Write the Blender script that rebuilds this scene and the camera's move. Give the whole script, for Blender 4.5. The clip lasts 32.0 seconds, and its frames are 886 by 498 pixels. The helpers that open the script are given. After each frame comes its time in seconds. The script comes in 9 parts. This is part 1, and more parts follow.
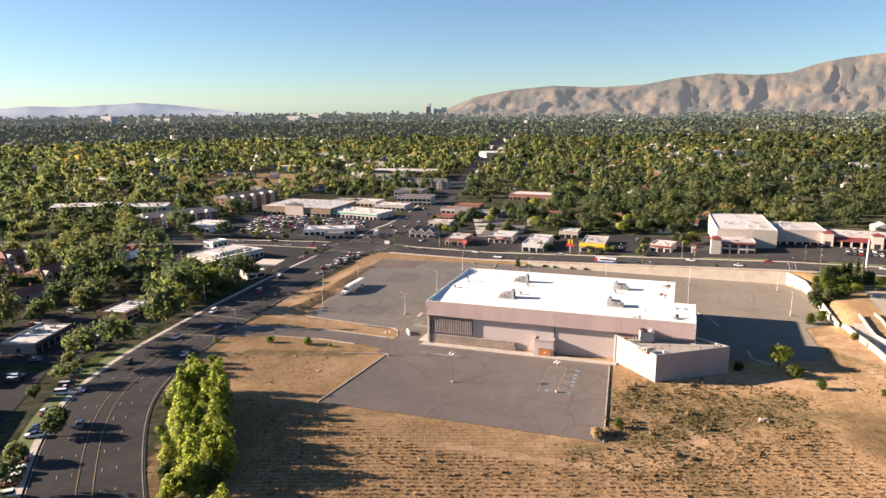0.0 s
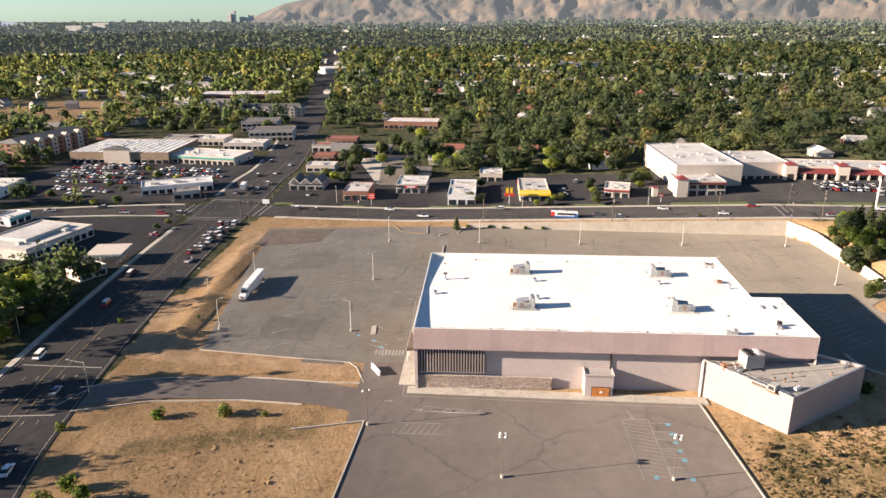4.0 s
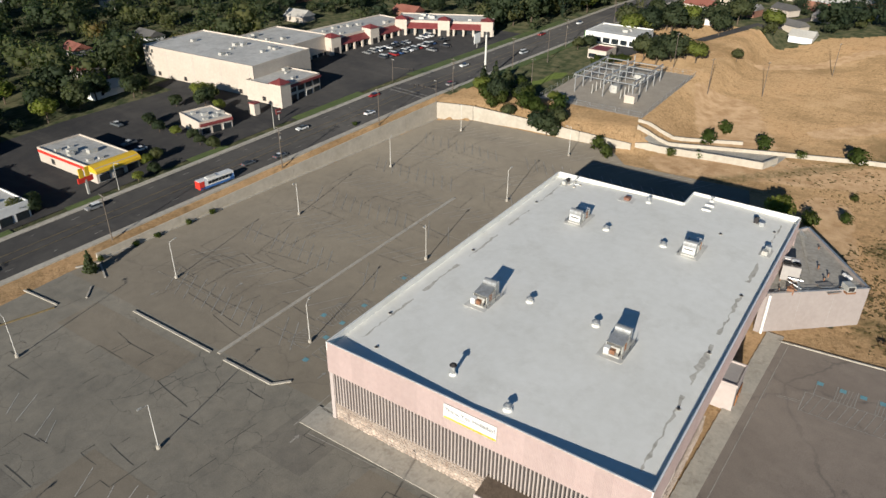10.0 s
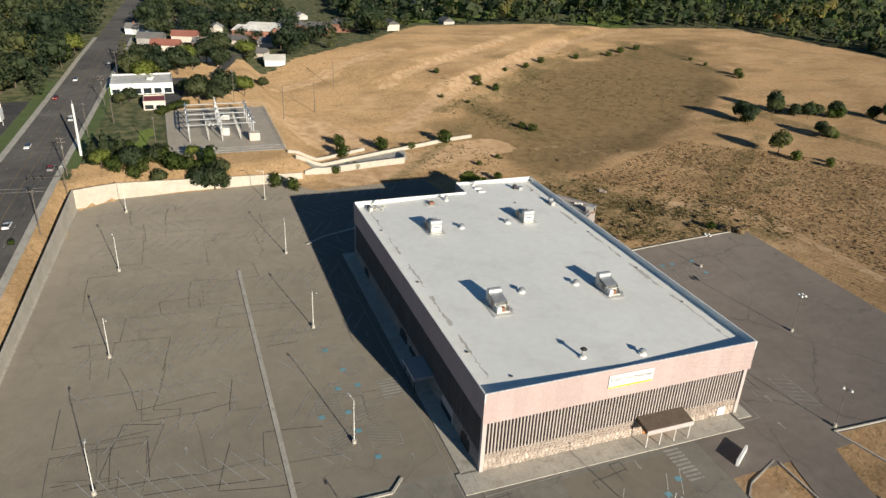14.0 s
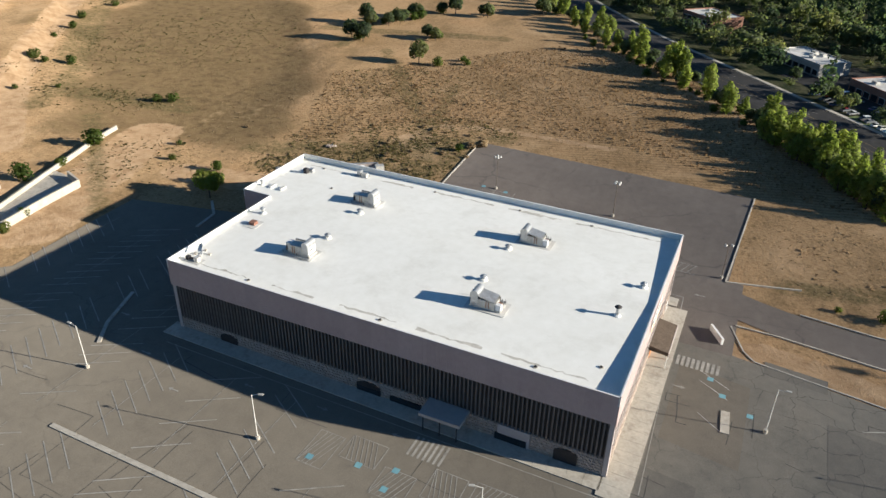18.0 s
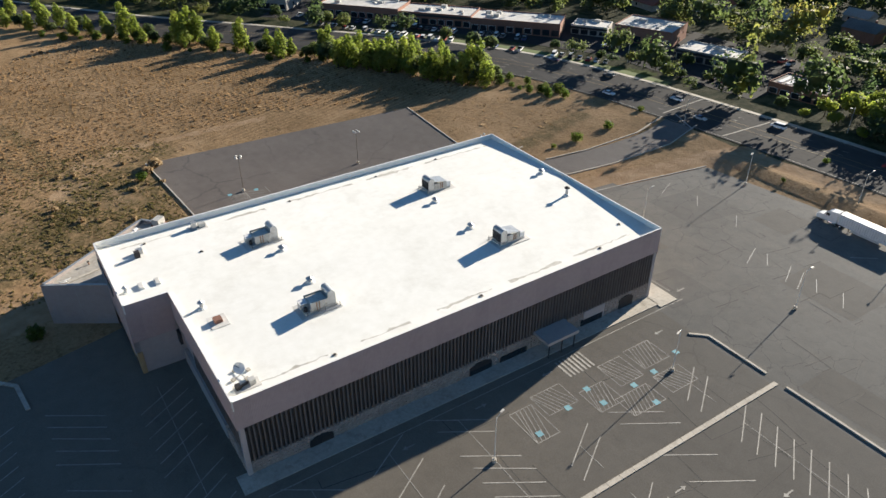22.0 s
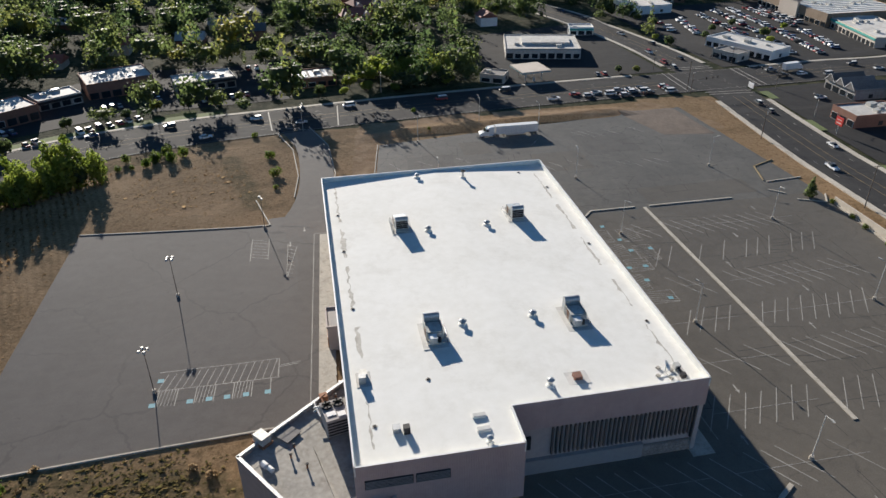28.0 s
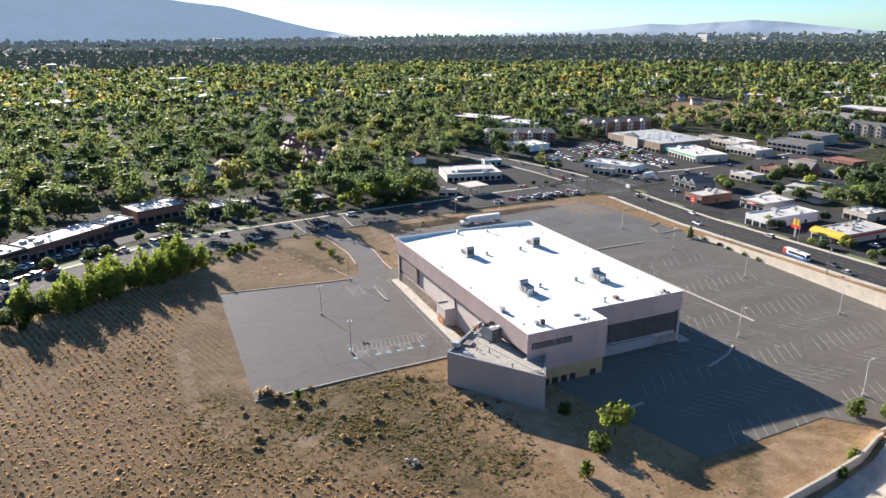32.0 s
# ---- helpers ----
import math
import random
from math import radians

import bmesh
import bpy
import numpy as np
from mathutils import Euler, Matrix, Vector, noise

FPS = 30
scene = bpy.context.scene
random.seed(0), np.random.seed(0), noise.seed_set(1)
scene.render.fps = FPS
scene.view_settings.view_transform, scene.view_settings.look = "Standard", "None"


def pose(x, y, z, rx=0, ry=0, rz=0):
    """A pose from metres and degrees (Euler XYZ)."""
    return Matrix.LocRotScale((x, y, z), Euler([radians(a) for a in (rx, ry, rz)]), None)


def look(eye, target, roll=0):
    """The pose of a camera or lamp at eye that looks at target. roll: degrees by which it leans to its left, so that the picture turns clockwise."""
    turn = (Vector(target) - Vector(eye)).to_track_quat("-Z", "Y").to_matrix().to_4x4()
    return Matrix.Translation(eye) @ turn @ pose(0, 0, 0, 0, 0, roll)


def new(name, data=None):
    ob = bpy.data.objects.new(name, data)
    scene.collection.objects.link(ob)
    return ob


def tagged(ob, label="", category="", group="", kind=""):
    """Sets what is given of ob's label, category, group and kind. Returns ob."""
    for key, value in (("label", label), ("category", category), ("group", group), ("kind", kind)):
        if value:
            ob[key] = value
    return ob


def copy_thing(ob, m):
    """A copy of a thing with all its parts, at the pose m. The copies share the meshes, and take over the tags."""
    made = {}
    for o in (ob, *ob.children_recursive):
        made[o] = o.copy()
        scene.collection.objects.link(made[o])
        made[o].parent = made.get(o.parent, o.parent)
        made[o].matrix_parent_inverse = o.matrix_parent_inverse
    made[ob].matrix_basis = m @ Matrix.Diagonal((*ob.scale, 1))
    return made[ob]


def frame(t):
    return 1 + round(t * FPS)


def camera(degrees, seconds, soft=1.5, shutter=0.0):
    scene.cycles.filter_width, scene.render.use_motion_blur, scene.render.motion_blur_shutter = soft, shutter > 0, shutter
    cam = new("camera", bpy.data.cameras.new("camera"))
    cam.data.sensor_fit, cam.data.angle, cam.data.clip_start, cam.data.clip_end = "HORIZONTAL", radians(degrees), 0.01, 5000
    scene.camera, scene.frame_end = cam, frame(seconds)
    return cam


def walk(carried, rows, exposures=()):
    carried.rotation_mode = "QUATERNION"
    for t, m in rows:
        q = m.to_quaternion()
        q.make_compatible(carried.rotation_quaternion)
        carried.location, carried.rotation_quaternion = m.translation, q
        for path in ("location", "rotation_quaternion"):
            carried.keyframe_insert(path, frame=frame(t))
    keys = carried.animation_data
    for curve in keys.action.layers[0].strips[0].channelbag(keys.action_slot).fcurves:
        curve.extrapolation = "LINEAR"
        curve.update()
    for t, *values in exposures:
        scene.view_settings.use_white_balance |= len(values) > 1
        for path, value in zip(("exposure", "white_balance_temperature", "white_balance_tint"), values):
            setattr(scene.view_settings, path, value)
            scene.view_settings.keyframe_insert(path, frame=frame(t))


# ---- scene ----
cam = camera(63.5, 32.0)
PATH = [
    (0, (93.91, -258.439, 94.047), (93.286, -256.581, 93.646), -0.3),
    (0.5, (84.949, -246.672, 94.13), (84.366, -244.807, 93.704), -0.3),
    (1, (75.546, -235.086, 94.304), (75.002, -233.215, 93.852), -0.2),
    (1.5, (65.836, -223.525, 94.441), (65.358, -221.643, 93.959), -0.3),
    (2, (55.989, -211.75, 94.424), (55.567, -209.863, 93.913), -0.2),
    (2.5, (46.234, -200.419, 94.332), (45.876, -198.526, 93.795), -0.2),
    (3, (36.699, -189.358, 94.128), (36.418, -187.461, 93.561), -0.2),
    (3.5, (27.416, -178.059, 94.275), (27.212, -176.162, 93.674), -0.2),
    (5.5, (-9.298, -133.008, 94.9), (-9.098, -131.161, 94.16), -0.2),
    (6, (-18.983, -121.209, 94.905), (-18.649, -119.395, 94.131), -0.2),
    (6.5, (-27.831, -108.88, 95.192), (-27.353, -107.113, 94.385), -0.2),
    (7, (-36.216, -95.813, 95.238), (-35.601, -94.107, 94.394), -0.1),
    (7.5, (-43.795, -82.558, 95.042), (-43.031, -80.928, 94.169), -0.0),
    (8, (-51.031, -69.364, 94.78), (-50.127, -67.824, 93.881), 0.0),
    (8.5, (-58.106, -56.389, 94.67), (-57.047, -54.966, 93.748), 0.1),
    (9, (-64.437, -42.924, 94.538), (-63.237, -41.632, 93.595), 0.4),
    (9.5, (-69.517, -28.699, 94.112), (-68.184, -27.559, 93.149), 0.4),
    (10, (-73.56, -14.133, 93.752), (-72.112, -13.163, 92.77), 0.6),
    (10.5, (-76.835, 0.471, 93.688), (-75.284, 1.247, 92.691), 1.0),
    (11, (-79.351, 15.636, 93.327), (-77.721, 16.215, 92.324), 1.2),
    (11.5, (-81.931, 30.696, 93.149), (-80.238, 31.061, 92.149), 1.9),
    (12, (-84.787, 45.797, 93.131), (-83.05, 45.935, 92.15), 2.5),
    (12.5, (-87.298, 61.077, 92.991), (-85.541, 60.986, 92.039), 2.6),
    (13, (-89.09, 76.085, 92.761), (-87.339, 75.78, 91.843), 2.9),
    (13.5, (-90.47, 91.135, 92.604), (-88.745, 90.643, 91.719), 2.9),
    (14, (-91.56, 105.578, 92.536), (-89.878, 104.91, 91.684), 2.8),
    (14.5, (-90.111, 118.02, 92.505), (-88.489, 117.204, 91.667), 1.8),
    (16.5, (-54.129, 150.246, 92.312), (-52.914, 148.903, 91.463), 1.1),
    (17, (-39.891, 151.116, 92.502), (-38.822, 149.681, 91.608), 1.4),
    (17.5, (-25.014, 150.437, 92.472), (-24.092, 148.934, 91.527), 1.2),
    (18, (-10.27, 149.956, 92.399), (-9.542, 148.38, 91.406), 1.2),
    (18.5, (4.622, 149.403, 92.185), (5.157, 147.78, 91.147), 0.9),
    (19, (19.77, 148.582, 92.001), (20.086, 146.929, 90.92), 0.4),
    (19.5, (34.391, 147.49, 92.194), (34.493, 145.834, 91.078), 0.2),
    (20, (49.172, 146.592, 92.369), (49.055, 144.95, 91.233), 0.0),
    (20.5, (64.575, 145.581, 92.776), (64.24, 143.973, 91.634), 0.0),
    (21, (79.952, 144.64, 93.189), (79.406, 143.085, 92.055), 0.1),
    (21.5, (94.998, 143.744, 93.629), (94.23, 142.266, 92.521), 0.1),
    (22, (110.016, 143.123, 93.935), (109.087, 141.711, 92.867), -0.1),
    (22.5, (124.83, 142.259, 94.138), (123.761, 140.912, 93.116), -0.1),
    (23, (138.734, 139.11, 94.209), (137.534, 137.849, 93.223), 0.0),
    (23.5, (149.966, 130.262, 94.647), (148.645, 129.113, 93.681), 0.2),
    (24, (156.786, 117.285, 94.992), (155.374, 116.263, 94.01), -0.0),
    (24.5, (159.274, 102.051, 95.179), (157.788, 101.176, 94.166), -0.0),
    (25, (159.427, 86.685, 95.466), (157.883, 85.968, 94.416), 0.1),
    (25.5, (159.347, 71.764, 95.381), (157.759, 71.206, 94.3), 0.1),
    (26, (159.987, 56.975, 95.108), (158.362, 56.595, 94.006), -0.3),
    (26.5, (162.247, 42.256, 95.066), (160.589, 42.065, 93.963), -0.5),
    (28.5, (181.945, -14.033, 95.79), (180.245, -13.586, 94.837), -0.6),
    (29, (189.956, -26.664, 96.096), (188.251, -26.123, 95.202), -0.7),
    (29.5, (199.699, -38.207, 96.272), (197.986, -37.599, 95.436), -0.7),
    (30, (210.276, -48.907, 96.337), (208.551, -48.262, 95.557), -0.7),
    (30.5, (221.153, -59.201, 96.328), (219.421, -58.515, 95.6), -0.8),
    (31, (231.994, -69.535, 96.347), (230.257, -68.814, 95.666), -0.8),
    (31.5, (242.861, -80.076, 96.38), (241.118, -79.332, 95.741), -0.8),
    (32, (253.437, -90.767, 96.304), (251.689, -90.003, 95.706), -0.7),
]
walk(cam, [(t, look(eye, target, roll)) for t, eye, target, roll in PATH],
     exposures=[(0, 1.72, 7000, 21), (3, 1.7, 6950, 20), (6, 1.22, 6150, 7), (8, 0.87, 6080, 6), (10, 0.46, 5900, 5), (12, 0.36, 5850, 6), (14, 0.6, 6100, 4), (17, 0.96, 5800, 4), (20, 1.22, 6200, 7), (23, 1.36, 6050, 6), (26, 0.68, 5900, 7), (29, 1.12, 5900, 8), (31, 1.58, 5600, 9), (32, 1.74, 5850, 11)])

# ---------------------------------------------------------------- light
SUN_AT = Vector((-51.2, -10.6, 16.3)).normalized()
world = bpy.data.worlds.new("sky")
scene.world = world
world.use_nodes = True
wn = world.node_tree.nodes
sky = wn.new("ShaderNodeTexSky")
sky.sky_type = 'NISHITA'
sky.sun_disc = False
sky.sun_elevation = math.asin(SUN_AT.z)
sky.sun_rotation = math.atan2(SUN_AT.x, SUN_AT.y)
sky.altitude = 1300
sky.air_density, sky.dust_density, sky.ozone_density = 0.9, 0.25, 3.0
wn["Background"].inputs[1].default_value = 0.050
haze = wn.new("ShaderNodeMix")
haze.data_type, haze.blend_type = 'RGBA', 'MULTIPLY'
haze.inputs[0].default_value = 1.0
haze.inputs[7].default_value = (0.72, 0.90, 0.96, 1)
pale = wn.new("ShaderNodeHueSaturation")
pale.inputs["Saturation"].default_value = 0.95
world.node_tree.links.new(sky.outputs[0], pale.inputs["Color"])
world.node_tree.links.new(pale.outputs[0], haze.inputs[6])
world.node_tree.links.new(haze.outputs[2], wn["Background"].inputs[0])
sun = new("sun", bpy.data.lights.new("sun", 'SUN'))
sun.data.energy, sun.data.angle, sun.data.color = 5.0, radians(0.6), (1.0, 0.86, 0.70)
sun.matrix_world = look(SUN_AT * 400, (0, 0, 0))

# ---------------------------------------------------------------- materials


def nodes_of(name):
    m = bpy.data.materials.new(name)
    m.use_nodes = True
    t = m.node_tree
    return m, t, t.nodes["Principled BSDF"]


def link(t, a, b):
    t.links.new(a, b)


def place_of(t, squeeze=(1, 1, 1), turn=0.0):
    g = t.nodes.new("ShaderNodeNewGeometry")
    mp = t.nodes.new("ShaderNodeMapping")
    mp.inputs["Scale"].default_value = squeeze
    mp.inputs["Rotation"].default_value = (0, 0, turn)
    link(t, g.outputs["Position"], mp.inputs["Vector"])
    return mp.outputs[0]


def noise_of(t, vec, scale, detail=4.0, rough=0.6):
    n = t.nodes.new("ShaderNodeTexNoise")
    n.inputs["Scale"].default_value = scale
    n.inputs["Detail"].default_value = detail
    n.inputs["Roughness"].default_value = rough
    link(t, vec, n.inputs["Vector"])
    return n.outputs[0]


def ramp_of(t, fac, stops, constant=False):
    r = t.nodes.new("ShaderNodeValToRGB")
    if constant:
        r.color_ramp.interpolation = 'CONSTANT'
    e = r.color_ramp.elements
    while len(e) < len(stops):
        e.new(0.5)
    for k, (p, c) in zip(e, stops):
        k.position = p
        k.color = (*c, 1) if len(c) == 3 else c
    link(t, fac, r.inputs[0])
    return r.outputs[0]


def step_of(t, fac, lo, hi):
    m = t.nodes.new("ShaderNodeMapRange")
    m.inputs["From Min"].default_value, m.inputs["From Max"].default_value = lo, hi
    link(t, fac, m.inputs["Value"])
    return m.outputs[0]


def mix_of(t, fac, a, b, kind='MIX'):
    m = t.nodes.new("ShaderNodeMix")
    m.data_type, m.blend_type = 'RGBA', kind
    for s, v in ((m.inputs[0], fac), (m.inputs[6], a), (m.inputs[7], b)):
        if isinstance(v, (int, float)):
            s.default_value = v
        elif isinstance(v, tuple):
            s.default_value = (*v, 1)
        else:
            link(t, v, s)
    return m.outputs[2]


def math_of(t, op, a, b=0.0):
    m = t.nodes.new("ShaderNodeMath")
    m.operation = op
    for s, v in ((m.inputs[0], a), (m.inputs[1], b)):
        if isinstance(v, (int, float)):
            s.default_value = v
        else:
            link(t, v, s)
    return m.outputs[0]


def bump_of(t, p, height, strength=0.3, reach=0.05):
    b = t.nodes.new("ShaderNodeBump")
    b.inputs["Strength"].default_value, b.inputs["Distance"].default_value = strength, reach
    link(t, height, b.inputs["Height"])
    link(t, b.outputs[0], p.inputs["Normal"])


def plain(name, a, b, fine=2.0, coarse=0.15, rough=0.8, metal=0.0, bump=0.2, vary=0.0, grime=None):
    """A surface between two colours, with grain and slow stains; vary: how far single objects differ."""
    m, t, p = nodes_of(name)
    v = place_of(t)
    f = math_of(t, 'ADD', math_of(t, 'MULTIPLY', noise_of(t, v, fine), 0.55), math_of(t, 'MULTIPLY', noise_of(t, v, coarse, 3), 0.45))
    c = mix_of(t, step_of(t, f, 0.35, 0.65), a, b)
    if grime:
        c = mix_of(t, step_of(t, noise_of(t, v, coarse * 2.3, 6, 0.7), 0.52, 0.75), c, grime)
    if vary:
        o = t.nodes.new("ShaderNodeObjectInfo")
        h = t.nodes.new("ShaderNodeHueSaturation")
        link(t, math_of(t, 'ADD', math_of(t, 'MULTIPLY', o.outputs["Random"], 2 * vary), 1 - vary), h.inputs["Value"])
        link(t, c, h.inputs["Color"])
        c = h.outputs[0]
    link(t, c, p.inputs["Base Color"])
    p.inputs["Roughness"].default_value, p.inputs["Metallic"].default_value = rough, metal
    if bump:
        bump_of(t, p, f, bump, 0.04)
    return m


def asphalt(name, a, b, crack=0.6, patch=(0.03, 0.03, 0.032), wear=(0.16, 0.145, 0.125), cell=0.085, bare=0.42, rough=0.95, gloss=0.2):
    """Worn asphalt: slow stains, dark sealed cracks, paler worn stretches, fine grit."""
    m, t, p = nodes_of(name)
    v = place_of(t)
    slow, mid, grit = noise_of(t, v, 0.03, 4), noise_of(t, v, 0.35, 5, 0.65), noise_of(t, v, 6.0, 2)
    c = mix_of(t, step_of(t, math_of(t, 'ADD', math_of(t, 'MULTIPLY', slow, 0.6), math_of(t, 'MULTIPLY', mid, 0.4)), 0.38, 0.62), a, b)
    c = mix_of(t, math_of(t, 'MULTIPLY', step_of(t, noise_of(t, place_of(t, (1, 0.25, 1)), 0.12, 5, 0.7), 0.52, 0.8), 0.6), c, wear)
    warp = t.nodes.new("ShaderNodeVectorMath")
    warp.operation = 'MULTIPLY_ADD'
    n = t.nodes.new("ShaderNodeTexNoise")
    n.inputs["Scale"].default_value, n.inputs["Detail"].default_value = 0.25, 4
    link(t, v, n.inputs["Vector"])
    link(t, n.outputs[1], warp.inputs[0])
    warp.inputs[1].default_value = (5, 5, 0)
    link(t, v, warp.inputs[2])
    vo = t.nodes.new("ShaderNodeTexVoronoi")
    vo.feature = 'DISTANCE_TO_EDGE'
    vo.voronoi_dimensions = '2D'
    vo.inputs["Scale"].default_value = cell
    link(t, warp.outputs[0], vo.inputs["Vector"])
    line = step_of(t, vo.outputs["Distance"], 0.016, 0.005)
    where = step_of(t, noise_of(t, v, 0.02, 2), bare, bare + 0.15)
    c = mix_of(t, math_of(t, 'MULTIPLY', math_of(t, 'MULTIPLY', line, where), crack), c, patch)
    c = mix_of(t, math_of(t, 'MULTIPLY', step_of(t, noise_of(t, v, 0.16, 6, 0.75), 0.62, 0.72), 0.5), c, patch)
    c = mix_of(t, 0.5, c, mix_of(t, 1.0, c, mix_of(t, grit, (0.3, 0.3, 0.3), (1.7, 1.7, 1.7)), 'MULTIPLY'))
    link(t, c, p.inputs["Base Color"])
    p.inputs["Roughness"].default_value = rough
    p.inputs["Diffuse Roughness"].default_value = 0.8
    p.inputs["Specular IOR Level"].default_value = gloss
    bump_of(t, p, grit, 0.25, 0.02)
    return m


def foliage(name, stops, size=0.06, rough=0.6, through_leaf=(2.0, 2.2, 1.35)):
    """Leaves: colour by clump and by tree-sized noise."""
    m, t, p = nodes_of(name)
    v = place_of(t)
    g = t.nodes.new("ShaderNodeNewGeometry")
    o = t.nodes.new("ShaderNodeObjectInfo")
    tone = t.nodes.new("ShaderNodeAttribute")
    tone.attribute_name = "tone"
    f = math_of(t, 'ADD', math_of(t, 'ADD', math_of(t, 'MULTIPLY', g.outputs["Random Per Island"], 0.12), math_of(t, 'MULTIPLY', tone.outputs["Fac"], 0.50)),
                math_of(t, 'ADD', math_of(t, 'MULTIPLY', noise_of(t, v, size, 3, 0.6), 0.25), math_of(t, 'MULTIPLY', o.outputs["Random"], 0.15)))
    c = ramp_of(t, step_of(t, f, 0.12, 0.86), stops)
    link(t, c, p.inputs["Base Color"])
    p.inputs["Roughness"].default_value = rough
    p.inputs["Specular IOR Level"].default_value = 0.12
    tr, mx, out = t.nodes.new("ShaderNodeBsdfTranslucent"), t.nodes.new("ShaderNodeMixShader"), t.nodes["Material Output"]
    link(t, mix_of(t, 1.0, c, through_leaf, 'MULTIPLY'), tr.inputs[0])
    mx.inputs[0].default_value = 0.55
    link(t, p.outputs[0], mx.inputs[1])
    link(t, tr.outputs[0], mx.inputs[2])
    link(t, mx.outputs[0], out.inputs[0])
    return m


def paint(name, colours, rough=0.5, metal=0.0):
    """Car paint: one colour of the list for each car."""
    m, t, p = nodes_of(name)
    o = t.nodes.new("ShaderNodeObjectInfo")
    n = len(colours)
    link(t, ramp_of(t, o.outputs["Random"], [(i / n, c) for i, c in enumerate(colours)], True), p.inputs["Base Color"])
    p.inputs["Roughness"].default_value, p.inputs["Metallic"].default_value = rough, metal
    p.inputs["Coat Weight"].default_value = 0.15
    return m


def ground_material():
    """Dry field, dirt, weeds and lawn, laid out by the sheet's own attributes and broken up by noise."""
    m, t, p = nodes_of("ground")
    v = place_of(t)

    def attr(n):
        a = t.nodes.new("ShaderNodeAttribute")
        a.attribute_name = n
        return a.outputs["Fac"]
    fine, mid, slow = noise_of(t, v, 1.3, 5, 0.7), noise_of(t, v, 0.22, 5, 0.65), noise_of(t, v, 0.025, 4)
    ragged = math_of(t, 'MULTIPLY', math_of(t, 'SUBTRACT', mid, 0.5), 0.9)

    def mask(n, lo=0.4, hi=0.6):
        return step_of(t, math_of(t, 'ADD', attr(n), ragged), lo, hi)
    suburb = mix_of(t, step_of(t, mid, 0.4, 0.62), (0.035, 0.045, 0.022), (0.10, 0.095, 0.055))
    straw = mix_of(t, step_of(t, math_of(t, 'ADD', math_of(t, 'MULTIPLY', fine, 0.5), math_of(t, 'MULTIPLY', slow, 0.5)), 0.38, 0.62), (0.25, 0.162, 0.083), (0.475, 0.325, 0.18))
    straw = mix_of(t, math_of(t, 'MULTIPLY', step_of(t, slow, 0.5, 0.7), 0.5), straw, (0.34, 0.195, 0.095))
    w = t.nodes.new("ShaderNodeTexWave")
    w.inputs["Scale"].default_value, w.inputs["Distortion"].default_value, w.inputs["Detail"].default_value, w.inputs["Detail Scale"].default_value = 0.165, 2.6, 4.0, 0.6
    link(t, place_of(t, (1, 1, 1), radians(-108)), w.inputs["Vector"])
    straw = mix_of(t, math_of(t, 'MULTIPLY', math_of(t, 'MULTIPLY', w.outputs[1], attr("rows")), 0.45), straw, (0.18, 0.12, 0.062))
    tuft = step_of(t, noise_of(t, v, 0.55, 6, 0.8), 0.52, 0.62)
    straw = mix_of(t, math_of(t, 'MULTIPLY', tuft, 0.55), straw, (0.12, 0.08, 0.037))
    blot = step_of(t, noise_of(t, place_of(t, (1, 0.45, 1), radians(40)), 0.05, 6, 0.7), 0.50, 0.64)
    straw = mix_of(t, math_of(t, 'MULTIPLY', blot, 0.55), straw, (0.17, 0.115, 0.058))
    pale = step_of(t, noise_of(t, place_of(t, (1, 1, 1), 2.0), 0.036, 6, 0.68), 0.54, 0.68)
    straw = mix_of(t, math_of(t, 'MULTIPLY', pale, 0.45), straw, (0.50, 0.35, 0.205))
    dirt = mix_of(t, step_of(t, mid, 0.35, 0.65), (0.30, 0.195, 0.108), (0.45, 0.315, 0.19))
    weed = mix_of(t, step_of(t, fine, 0.4, 0.6), (0.045, 0.048, 0.02), (0.14, 0.115, 0.052))
    lawn = mix_of(t, step_of(t, fine, 0.35, 0.65), (0.06, 0.085, 0.022), (0.115, 0.14, 0.04))
    straw = mix_of(t, math_of(t, 'MULTIPLY', mask("basin", 0.28, 0.62), 0.85), straw, mix_of(t, step_of(t, mid, 0.35, 0.6), (0.092, 0.064, 0.033), (0.205, 0.142, 0.073)))
    c = mix_of(t, mask("field"), suburb, straw)
    c = mix_of(t, mask("dirt"), c, dirt)
    c = mix_of(t, math_of(t, 'MULTIPLY', math_of(t, 'MULTIPLY', mask("weed", 0.28, 0.75), step_of(t, noise_of(t, v, 0.4, 6, 0.8), 0.36, 0.56)), 0.7), c, weed)
    c = mix_of(t, mask("lawn"), c, lawn)
    link(t, c, p.inputs["Base Color"])
    p.inputs["Roughness"].default_value = 0.95
    p.inputs["Diffuse Roughness"].default_value = 0.6
    p.inputs["Specular IOR Level"].default_value = 0.05
    bump_of(t, p, math_of(t, 'ADD', fine, math_of(t, 'MULTIPLY', mid, 2.0)), 0.7, 0.25)
    return m


def glow(name, colour, strength, base=(0.2, 0.2, 0.2)):
    m, t, p = nodes_of(name)
    p.inputs["Base Color"].default_value = (*base, 1)
    p.inputs["Emission Color"].default_value = (*colour, 1)
    p.inputs["Emission Strength"].default_value = strength
    return m


# Backdrop surface; distance haze is put in as emission of the haze colour.
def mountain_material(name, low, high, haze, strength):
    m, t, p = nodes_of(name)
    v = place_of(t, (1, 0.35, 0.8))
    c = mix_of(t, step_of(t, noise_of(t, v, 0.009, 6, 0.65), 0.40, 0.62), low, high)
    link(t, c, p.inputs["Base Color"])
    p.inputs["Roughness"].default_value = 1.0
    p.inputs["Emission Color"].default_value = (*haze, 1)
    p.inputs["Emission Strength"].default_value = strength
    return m


